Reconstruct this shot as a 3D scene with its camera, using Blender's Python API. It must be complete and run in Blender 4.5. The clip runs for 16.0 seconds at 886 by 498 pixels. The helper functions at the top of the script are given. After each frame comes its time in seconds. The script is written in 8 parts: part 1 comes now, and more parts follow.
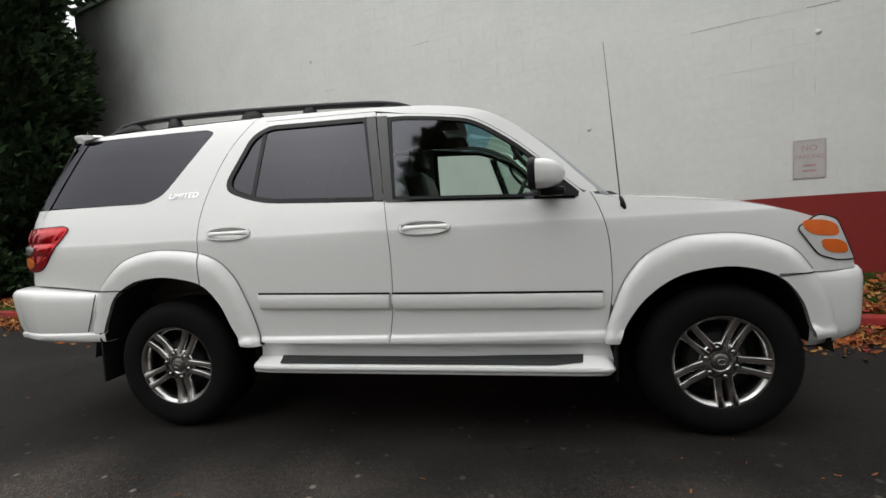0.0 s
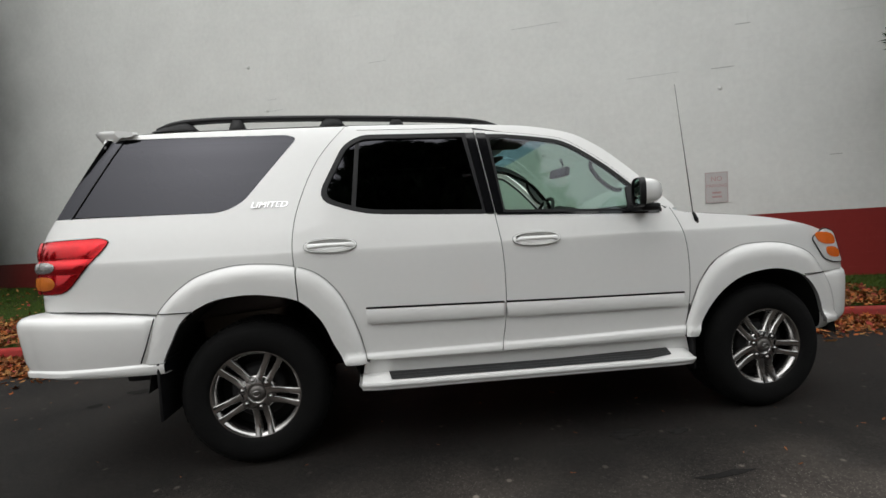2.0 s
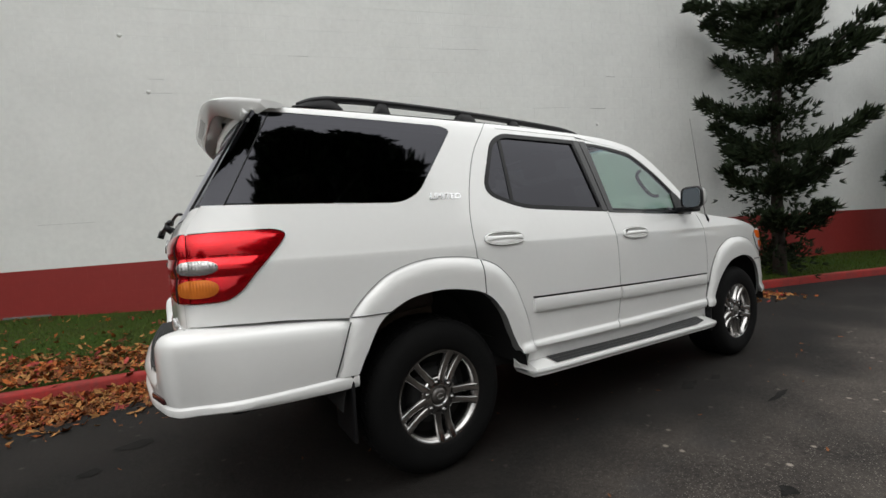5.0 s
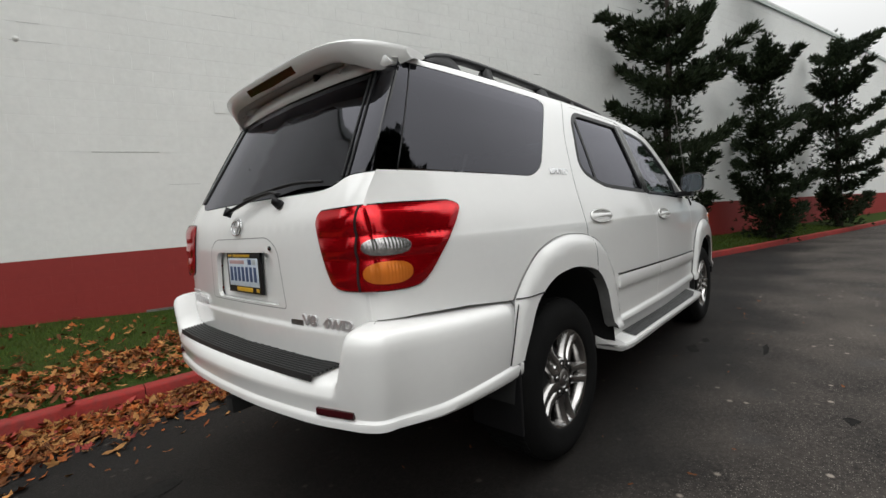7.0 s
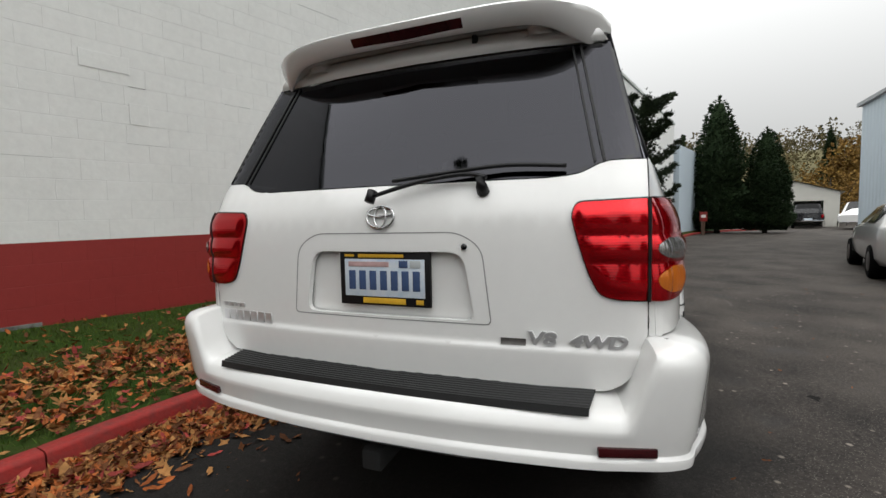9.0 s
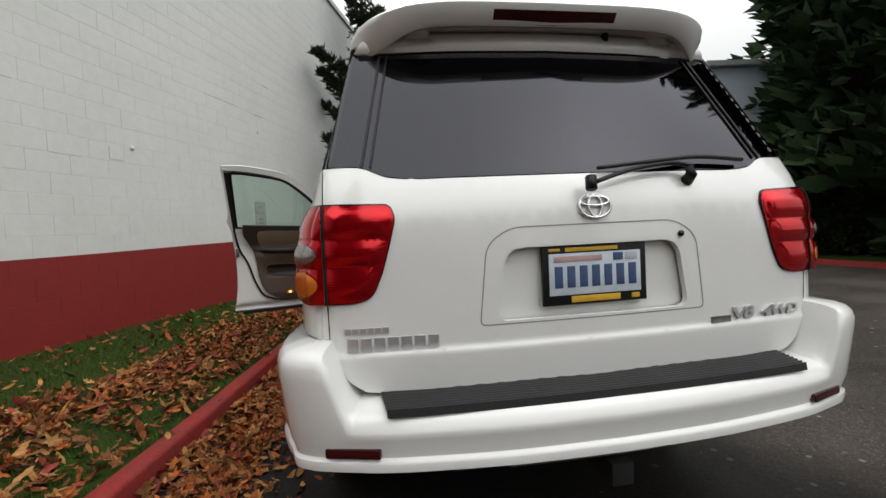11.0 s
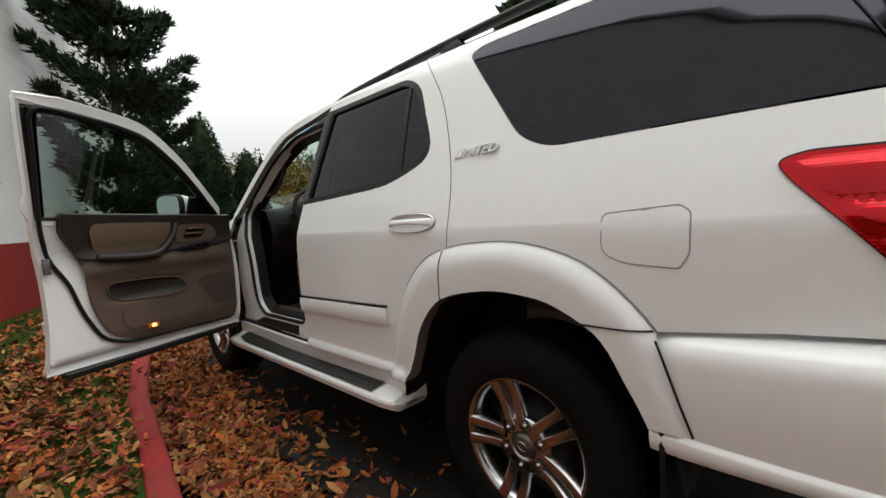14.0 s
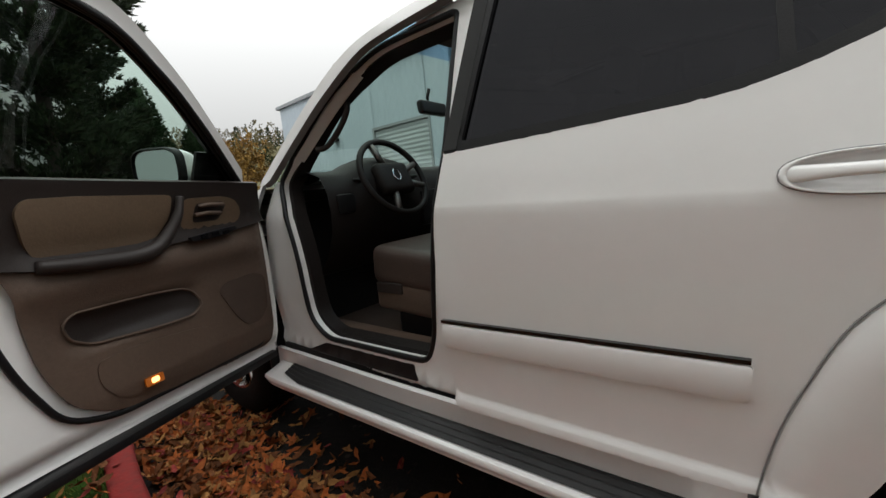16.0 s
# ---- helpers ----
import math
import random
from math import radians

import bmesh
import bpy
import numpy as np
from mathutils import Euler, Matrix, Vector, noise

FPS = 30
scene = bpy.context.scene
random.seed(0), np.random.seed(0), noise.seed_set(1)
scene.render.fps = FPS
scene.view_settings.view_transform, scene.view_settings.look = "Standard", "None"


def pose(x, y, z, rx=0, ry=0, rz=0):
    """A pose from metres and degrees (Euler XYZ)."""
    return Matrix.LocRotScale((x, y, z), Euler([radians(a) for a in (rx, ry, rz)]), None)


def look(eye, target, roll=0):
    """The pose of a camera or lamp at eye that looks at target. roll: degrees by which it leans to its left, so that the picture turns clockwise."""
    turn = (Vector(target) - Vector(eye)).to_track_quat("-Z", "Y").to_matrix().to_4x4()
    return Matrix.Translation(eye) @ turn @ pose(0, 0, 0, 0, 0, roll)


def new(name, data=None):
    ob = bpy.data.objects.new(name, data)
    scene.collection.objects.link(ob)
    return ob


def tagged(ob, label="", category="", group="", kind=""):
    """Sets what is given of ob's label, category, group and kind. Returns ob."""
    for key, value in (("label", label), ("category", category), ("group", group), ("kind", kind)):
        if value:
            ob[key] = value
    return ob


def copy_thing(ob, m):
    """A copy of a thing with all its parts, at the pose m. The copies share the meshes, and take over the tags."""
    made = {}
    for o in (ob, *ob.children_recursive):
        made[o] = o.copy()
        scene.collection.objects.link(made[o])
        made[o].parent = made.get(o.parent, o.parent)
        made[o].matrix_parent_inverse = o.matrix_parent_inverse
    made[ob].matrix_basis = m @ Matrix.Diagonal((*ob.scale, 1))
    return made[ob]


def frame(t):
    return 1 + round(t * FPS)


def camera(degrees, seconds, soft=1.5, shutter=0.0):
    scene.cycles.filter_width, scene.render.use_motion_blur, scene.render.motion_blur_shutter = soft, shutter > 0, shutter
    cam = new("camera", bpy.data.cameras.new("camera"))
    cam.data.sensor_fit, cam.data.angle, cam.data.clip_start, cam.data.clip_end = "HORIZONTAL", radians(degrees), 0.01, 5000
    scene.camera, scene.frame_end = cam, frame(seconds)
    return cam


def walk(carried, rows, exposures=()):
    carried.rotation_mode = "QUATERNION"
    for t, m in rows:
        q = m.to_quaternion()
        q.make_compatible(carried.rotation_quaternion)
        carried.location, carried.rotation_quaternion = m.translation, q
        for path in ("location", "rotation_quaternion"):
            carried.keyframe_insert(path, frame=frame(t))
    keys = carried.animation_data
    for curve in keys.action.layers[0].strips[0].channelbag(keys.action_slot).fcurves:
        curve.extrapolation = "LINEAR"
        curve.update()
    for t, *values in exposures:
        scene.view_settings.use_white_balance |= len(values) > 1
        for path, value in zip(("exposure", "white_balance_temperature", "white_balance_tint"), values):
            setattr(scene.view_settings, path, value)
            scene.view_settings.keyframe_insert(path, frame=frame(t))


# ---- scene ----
cam = camera(92.0, 16.0)
PATH = [
    (0, (1.984, -3.107, 1.172), (1.685, -1.135, 1.027), -3.3),
    (0.5, (1.676, -3.143, 1.196), (1.45, -1.159, 1.078), -2.8),
    (1, (1.382, -3.187, 1.2), (1.343, -1.189, 1.125), -2.3),
    (1.5, (1.074, -3.231, 1.211), (1.135, -1.233, 1.142), -2.5),
    (2, (0.759, -3.223, 1.199), (0.996, -1.239, 1.113), -3.1),
    (2.5, (0.466, -3.203, 1.207), (0.813, -1.234, 1.14), -2.3),
    (3, (0.148, -3.19, 1.222), (0.646, -1.253, 1.18), -3.3),
    (3.5, (-0.154, -3.111, 1.212), (0.445, -1.204, 1.159), -3.5),
    (4, (-0.453, -3.002, 1.206), (0.227, -1.123, 1.124), -3.1),
    (4.2, (-0.58, -2.948, 1.191), (0.182, -1.101, 1.118), -2.7),
    (6.3, (-1.651, -2.208, 1.191), (-0.328, -0.713, 1.062), -4.0),
    (6.5, (-1.722, -2.117, 1.185), (-0.359, -0.658, 1.061), -3.4),
    (7, (-1.865, -1.824, 1.182), (-0.386, -0.484, 1.05), -3.9),
    (7.5, (-1.976, -1.542, 1.163), (-0.421, -0.293, 1.006), -2.1),
    (8, (-2.096, -1.264, 1.174), (-0.441, -0.154, 1.001), -2.7),
    (8.5, (-2.192, -0.957, 1.167), (-0.416, -0.049, 1.025), -2.5),
    (9, (-2.275, -0.652, 1.197), (-0.413, 0.067, 1.066), -1.2),
    (9.2, (-2.312, -0.526, 1.188), (-0.405, 0.068, 1.089), -2.0),
    (11.3, (-2.198, 0.782, 1.146), (-0.249, 0.343, 1.056), -2.8),
    (11.5, (-2.129, 0.885, 1.129), (-0.2, 0.366, 1.031), -2.9),
    (12, (-1.927, 1.143, 1.144), (-0.051, 0.466, 0.988), -2.9),
    (12.5, (-1.703, 1.397, 1.159), (0.065, 0.497, 0.907), -3.5),
    (13, (-1.448, 1.64, 1.193), (0.259, 0.623, 0.967), -3.8),
    (13.5, (-1.134, 1.822, 1.174), (0.46, 0.628, 0.992), -5.0),
    (14, (-0.82, 1.987, 1.186), (0.596, 0.585, 1.012), -4.3),
    (14.5, (-0.464, 2.067, 1.186), (0.824, 0.546, 1.018), -5.8),
    (15, (-0.123, 2.05, 1.209), (1.12, 0.497, 0.995), -6.7),
    (15.5, (0.23, 1.995, 1.19), (1.398, 0.389, 0.95), -6.6),
    (16, (0.548, 1.863, 1.196), (1.819, 0.349, 0.891), -5.6),
]
# the film camera opens up as it comes round to the shaded side
EXPOSURES = [(0, 0.26), (2, 0.25), (4, 0.25), (6.5, 0.29), (8, 0.26), (9.2, 0.24), (11.3, 0.22), (12.3, 0.20), (13, 0.46), (14, 0.60), (15, 0.51), (16, 0.36)]
walk(cam, [(t, look(eye, target, roll)) for t, eye, target, roll in PATH], EXPOSURES)

# ---- light: an overcast sky, with a broad weak sun behind the cloud ----
world = bpy.data.worlds.new("overcast")
scene.world = world
world.use_nodes = True
wn, wl = world.node_tree.nodes, world.node_tree.links
wn.clear()
sky = wn.new("ShaderNodeTexSky")
sky.sky_type, sky.sun_disc = "NISHITA", False
sky.sun_elevation, sky.sun_rotation = radians(50), radians(220)
sky.air_density, sky.dust_density, sky.ozone_density = 1.0, 4.0, 1.0
grey = wn.new("ShaderNodeHueSaturation")
grey.inputs["Saturation"].default_value = 0.10
grey.inputs["Value"].default_value = 0.055
cloud = wn.new("ShaderNodeMix")
cloud.data_type = "RGBA"
cloud.inputs[0].default_value = 0.72
cloud.inputs[7].default_value = (0.945, 0.957, 0.950, 1)
back = wn.new("ShaderNodeBackground")
# an overcast sky is dimmest at the horizon and brightest overhead
dome, dome_z, lift = wn.new("ShaderNodeTexCoord"), wn.new("ShaderNodeSeparateXYZ"), wn.new("ShaderNodeMapRange")
lift.interpolation_type = "SMOOTHSTEP"
lift.inputs[1].default_value, lift.inputs[2].default_value, lift.inputs[3].default_value, lift.inputs[4].default_value = 0.0, 0.92, 0.62, 2.35
wl.new(dome.outputs["Generated"], dome_z.inputs[0])
wl.new(dome_z.outputs[2], lift.inputs[0])
wl.new(lift.outputs[0], back.inputs["Strength"])
wout = wn.new("ShaderNodeOutputWorld")
wl.new(sky.outputs[0], grey.inputs["Color"])
wl.new(grey.outputs[0], cloud.inputs[6])
wl.new(cloud.outputs[2], back.inputs["Color"])
wl.new(back.outputs[0], wout.inputs["Surface"])

sun = new("sun", bpy.data.lights.new("sun", "SUN"))
sun.data.energy, sun.data.angle, sun.data.color = 0.25, radians(170), (1.0, 0.97, 0.93)
sun.matrix_world = look((0, 0, 30), (16.0, 19.0, 0))

# ---- materials ----


def paint(name, base, rough=0.5, metal=0.0, spread=0.12, scale=6.0, fine=60.0, bump=0.0, bump_scale=None,
          coat=0.0, tint=None, spec=0.5, per_piece=0.0, island=0.0):
    """A surface with two scales of variation in tone and roughness, and fine relief."""
    m = bpy.data.materials.new(name)
    m.use_nodes = True
    n, l = m.node_tree.nodes, m.node_tree.links
    b = n["Principled BSDF"]
    co = n.new("ShaderNodeTexCoord")
    big, small = n.new("ShaderNodeTexNoise"), n.new("ShaderNodeTexNoise")
    big.inputs["Scale"].default_value, small.inputs["Scale"].default_value = scale, fine
    big.inputs["Detail"].default_value, small.inputs["Detail"].default_value = 5, 4
    l.new(co.outputs["Object"], big.inputs["Vector"]), l.new(co.outputs["Object"], small.inputs["Vector"])
    mix = n.new("ShaderNodeMix")
    mix.data_type = "RGBA"
    other = tint or tuple(c * (1 - 2 * spread) for c in base)
    mix.inputs[6].default_value, mix.inputs[7].default_value = (*base, 1), (*other, 1)
    add = n.new("ShaderNodeMath")
    add.operation = "MULTIPLY_ADD"
    add.inputs[1].default_value, add.inputs[2].default_value = 0.5, 0.0
    l.new(small.outputs[0], add.inputs[0])
    both = n.new("ShaderNodeMath")
    both.operation = "MULTIPLY_ADD"
    both.inputs[1].default_value = 0.6
    l.new(big.outputs[0], both.inputs[0]), l.new(add.outputs[0], both.inputs[2])
    ramp = n.new("ShaderNodeMapRange")
    ramp.inputs[1].default_value, ramp.inputs[2].default_value = 0.38, 0.72
    l.new(both.outputs[0], ramp.inputs[0]), l.new(ramp.outputs[0], mix.inputs[0])
    colour = mix.outputs[2]
    for amount, socket in ((per_piece, "ShaderNodeObjectInfo"), (island, "ShaderNodeNewGeometry")):
        if amount:
            info, hsv, rng = n.new(socket), n.new("ShaderNodeHueSaturation"), n.new("ShaderNodeMapRange")
            rng.inputs[3].default_value, rng.inputs[4].default_value = 1 - amount, 1 + amount
            l.new(info.outputs["Random" if socket.endswith("Info") else "Random Per Island"], rng.inputs[0])
            l.new(rng.outputs[0], hsv.inputs["Value"]), l.new(colour, hsv.inputs["Color"])
            colour = hsv.outputs[0]
    l.new(colour, b.inputs["Base Color"])
    r = n.new("ShaderNodeMapRange")
    r.inputs[3].default_value, r.inputs[4].default_value = max(rough - 0.06, 0.02), min(rough + 0.08, 1)
    l.new(both.outputs[0], r.inputs[0]), l.new(r.outputs[0], b.inputs["Roughness"])
    b.inputs["Metallic"].default_value, b.inputs["Coat Weight"].default_value = metal, coat
    b.inputs["Coat Roughness"].default_value = 0.04
    b.inputs["Specular IOR Level"].default_value = spec
    if bump:
        bn, rel = n.new("ShaderNodeBump"), n.new("ShaderNodeTexNoise")
        rel.inputs["Scale"].default_value, rel.inputs["Detail"].default_value = bump_scale or fine, 5
        l.new(co.outputs["Object"], rel.inputs["Vector"])
        bn.inputs["Strength"].default_value, bn.inputs["Distance"].default_value = bump, 0.004
        l.new(rel.outputs[0], bn.inputs["Height"]), l.new(bn.outputs[0], b.inputs["Normal"])
    return m


def pane(name, through_colour, gloss=0.05):
    """A thin sheet of tinted glass: tinted see-through with a clear reflection that grows at a slant."""
    m = bpy.data.materials.new(name)
    m.use_nodes = True
    n, l = m.node_tree.nodes, m.node_tree.links
    n.clear()
    out, mixer = n.new("ShaderNodeOutputMaterial"), n.new("ShaderNodeMixShader")
    tr, gl, fr = n.new("ShaderNodeBsdfTransparent"), n.new("ShaderNodeBsdfGlossy"), n.new("ShaderNodeLayerWeight")
    tr.inputs["Color"].default_value = (*through_colour, 1)
    gl.inputs["Roughness"].default_value = 0.035
    gl.inputs["Color"].default_value = (0.90, 0.90, 1.0, 1)
    fr.inputs["Blend"].default_value = 0.5
    power, add = n.new("ShaderNodeMath"), n.new("ShaderNodeMath")
    power.operation, add.operation = "POWER", "MULTIPLY_ADD"
    power.inputs[1].default_value, add.inputs[1].default_value, add.inputs[2].default_value = 5.0, 1 - gloss, gloss
    l.new(fr.outputs["Facing"], power.inputs[0]), l.new(power.outputs[0], add.inputs[0]), l.new(add.outputs[0], mixer.inputs[0])
    l.new(tr.outputs[0], mixer.inputs[1]), l.new(gl.outputs[0], mixer.inputs[2])
    l.new(mixer.outputs[0], out.inputs["Surface"])
    return m


def lens(name, base, rough=0.08, glow=0.0, silvered=0.0):
    """Coloured lamp plastic: a glossy skin over a finely ribbed, partly silvered reflector."""
    m = bpy.data.materials.new(name)
    m.use_nodes = True
    n, l = m.node_tree.nodes, m.node_tree.links
    b = n["Principled BSDF"]
    co, wave, rng, mix = n.new("ShaderNodeTexCoord"), n.new("ShaderNodeTexNoise"), n.new("ShaderNodeMapRange"), n.new("ShaderNodeMix")
    wave.inputs["Scale"].default_value = 9
    l.new(co.outputs["Object"], wave.inputs["Vector"]), l.new(wave.outputs[0], rng.inputs[0])
    rng.inputs[1].default_value, rng.inputs[2].default_value = 0.35, 0.65
    mix.data_type = "RGBA"
    mix.inputs[6].default_value, mix.inputs[7].default_value = (*base, 1), (*(c * 0.78 for c in base), 1)
    l.new(rng.outputs[0], mix.inputs[0]), l.new(mix.outputs[2], b.inputs["Base Color"])
    b.inputs["Metallic"].default_value = silvered
    b.inputs["Roughness"].default_value, b.inputs["Coat Weight"].default_value = rough + 0.06, 0.5
    b.inputs["Specular IOR Level"].default_value = 0.3
    b.inputs["Coat Roughness"].default_value = 0.02
    fine, bn = n.new("ShaderNodeTexWave"), n.new("ShaderNodeBump")
    fine.bands_direction = "Z"
    fine.inputs["Scale"].default_value = 45
    l.new(co.outputs["Object"], fine.inputs["Vector"]), l.new(fine.outputs[0], bn.inputs["Height"])
    bn.inputs["Strength"].default_value, bn.inputs["Distance"].default_value = 0.12, 0.001
    l.new(bn.outputs[0], b.inputs["Normal"])
    if glow:
        b.inputs["Emission Color"].default_value, b.inputs["Emission Strength"].default_value = (*base, 1), glow
    return m


def asphalt_material():
    m = paint("asphalt", (0.0325, 0.0268, 0.0228), 0.78, spread=0.42, scale=1.3, fine=38, bump=0.8, bump_scale=150, spec=0.25)
    n, l = m.node_tree.nodes, m.node_tree.links
    b, co = n["Principled BSDF"], [k for k in n if k.type == "TEX_COORD"][0]
    was = b.inputs["Base Color"].links[0].from_socket
    grit, crack = n.new("ShaderNodeTexVoronoi"), n.new("ShaderNodeTexVoronoi")
    grit.inputs["Scale"].default_value = 120
    l.new(co.outputs["Object"], grit.inputs["Vector"])
    pick = n.new("ShaderNodeMapRange")
    pick.inputs[1].default_value, pick.inputs[2].default_value = 0.45, 0.95
    l.new(grit.outputs["Color"], pick.inputs[0])
    near = n.new("ShaderNodeMapRange")
    near.inputs[1].default_value, near.inputs[2].default_value, near.inputs[3].default_value, near.inputs[4].default_value = 0.25, 0.4, 1, 0
    l.new(grit.outputs["Distance"], near.inputs[0])
    mul = n.new("ShaderNodeMath")
    mul.operation = "MULTIPLY"
    l.new(pick.outputs[0], mul.inputs[0]), l.new(near.outputs[0], mul.inputs[1])
    mix = n.new("ShaderNodeMix")
    mix.data_type = "RGBA"
    mix.inputs[7].default_value = (0.120, 0.108, 0.096, 1)
    l.new(mul.outputs[0], mix.inputs[0]), l.new(was, mix.inputs[6])
    # pale stones and grit pressed into the surface, and brown dust in broad patches
    chip, far, rare = n.new("ShaderNodeTexVoronoi"), n.new("ShaderNodeMapRange"), n.new("ShaderNodeMapRange")
    chip.inputs["Scale"].default_value = 11
    far.inputs[1].default_value, far.inputs[2].default_value, far.inputs[3].default_value, far.inputs[4].default_value = 0.10, 0.20, 0.75, 0
    rare.inputs[1].default_value, rare.inputs[2].default_value = 0.58, 0.74
    both = n.new("ShaderNodeMath")
    both.operation = "MULTIPLY"
    l.new(co.outputs["Object"], chip.inputs["Vector"]), l.new(chip.outputs["Distance"], far.inputs[0]), l.new(chip.outputs["Color"], rare.inputs[0])
    l.new(far.outputs[0], both.inputs[0]), l.new(rare.outputs[0], both.inputs[1])
    stone = n.new("ShaderNodeMix")
    stone.data_type = "RGBA"
    stone.inputs[7].default_value = (0.19, 0.165, 0.14, 1)
    l.new(both.outputs[0], stone.inputs[0]), l.new(mix.outputs[2], stone.inputs[6])
    dust, dr, dusty = n.new("ShaderNodeTexNoise"), n.new("ShaderNodeMapRange"), n.new("ShaderNodeMix")
    dust.inputs["Scale"].default_value, dust.inputs["Detail"].default_value = 0.9, 5
    dr.inputs[1].default_value, dr.inputs[2].default_value, dr.inputs[4].default_value = 0.44, 0.68, 0.38
    dusty.data_type = "RGBA"
    dusty.inputs[7].default_value = (0.060, 0.052, 0.044, 1)
    l.new(co.outputs["Object"], dust.inputs["Vector"]), l.new(dust.outputs[0], dr.inputs[0])
    l.new(dr.outputs[0], dusty.inputs[0]), l.new(stone.outputs[2], dusty.inputs[6])
    # dark oil and tyre stains
    blot, br = n.new("ShaderNodeTexNoise"), n.new("ShaderNodeMapRange")
    blot.inputs["Scale"].default_value, blot.inputs["Detail"].default_value = 1.7, 3
    br.inputs[1].default_value, br.inputs[2].default_value, br.inputs[4].default_value = 0.60, 0.72, 0.45
    l.new(co.outputs["Object"], blot.inputs["Vector"]), l.new(blot.outputs[0], br.inputs[0])
    mix2 = n.new("ShaderNodeMix")
    mix2.data_type = "RGBA"
    mix2.inputs[7].default_value = (0.026, 0.025, 0.025, 1)
    l.new(br.outputs[0], mix2.inputs[0]), l.new(dusty.outputs[2], mix2.inputs[6])
    # the parking strip carries the car's shade in its colour; the carriageway is paler
    geo, sep, wob, line = n.new("ShaderNodeNewGeometry"), n.new("ShaderNodeSeparateXYZ"), n.new("ShaderNodeTexNoise"), n.new("ShaderNodeMath")
    wob.inputs["Scale"].default_value, wob.inputs["Detail"].default_value = 0.8, 6
    line.operation = "MULTIPLY_ADD"
    line.inputs[1].default_value = 2.2
    strip = n.new("ShaderNodeMapRange")
    strip.interpolation_type = "SMOOTHSTEP"
    strip.inputs[1].default_value, strip.inputs[2].default_value, strip.inputs[3].default_value, strip.inputs[4].default_value = -0.75, 0.15, 1.85, 0.32
    l.new(geo.outputs["Position"], sep.inputs[0]), l.new(geo.outputs["Position"], wob.inputs["Vector"])
    l.new(wob.outputs[0], line.inputs[0]), l.new(sep.outputs[1], line.inputs[2]), l.new(line.outputs[0], strip.inputs[0])
    tone = n.new("ShaderNodeHueSaturation")
    l.new(strip.outputs[0], tone.inputs["Value"]), l.new(mix2.outputs[2], tone.inputs["Color"])
    l.new(tone.outputs[0], b.inputs["Base Color"])
    return m


def wall_material(name, base, grime_shade):
    """Painted block: chips and hairline runs, and broad upright clouds of soot and painted tree shade."""
    m = paint(name, base, 0.62, spread=0.045, scale=1.3, fine=14, bump=0.32, bump_scale=24, per_piece=0.0)
    n, l = m.node_tree.nodes, m.node_tree.links
    b = n["Principled BSDF"]
    was = b.inputs["Base Color"].links[0].from_socket
    geo, sep = n.new("ShaderNodeNewGeometry"), n.new("ShaderNodeSeparateXYZ")
    l.new(geo.outputs["Position"], sep.inputs[0])
    total = None
    for centre, wide, depth in grime_shade:
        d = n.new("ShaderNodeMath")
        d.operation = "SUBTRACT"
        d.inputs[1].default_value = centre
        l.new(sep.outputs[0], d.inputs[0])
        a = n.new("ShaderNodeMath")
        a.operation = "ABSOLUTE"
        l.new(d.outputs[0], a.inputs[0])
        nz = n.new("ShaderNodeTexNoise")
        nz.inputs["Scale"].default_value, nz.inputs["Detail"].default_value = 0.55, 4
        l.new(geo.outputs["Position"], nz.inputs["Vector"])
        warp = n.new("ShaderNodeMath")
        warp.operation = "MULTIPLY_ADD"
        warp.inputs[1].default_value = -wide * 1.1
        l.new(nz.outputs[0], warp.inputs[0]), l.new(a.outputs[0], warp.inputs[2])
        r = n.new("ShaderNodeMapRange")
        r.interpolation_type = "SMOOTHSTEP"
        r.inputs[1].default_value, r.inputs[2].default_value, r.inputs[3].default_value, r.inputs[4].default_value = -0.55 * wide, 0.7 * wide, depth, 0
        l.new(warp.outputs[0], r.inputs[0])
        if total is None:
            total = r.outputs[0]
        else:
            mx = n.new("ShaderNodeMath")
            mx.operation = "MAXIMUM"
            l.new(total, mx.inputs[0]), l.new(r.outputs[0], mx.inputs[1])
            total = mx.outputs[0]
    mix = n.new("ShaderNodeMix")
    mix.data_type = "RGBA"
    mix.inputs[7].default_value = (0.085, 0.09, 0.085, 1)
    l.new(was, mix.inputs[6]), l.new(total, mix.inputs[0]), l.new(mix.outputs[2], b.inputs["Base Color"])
    return m


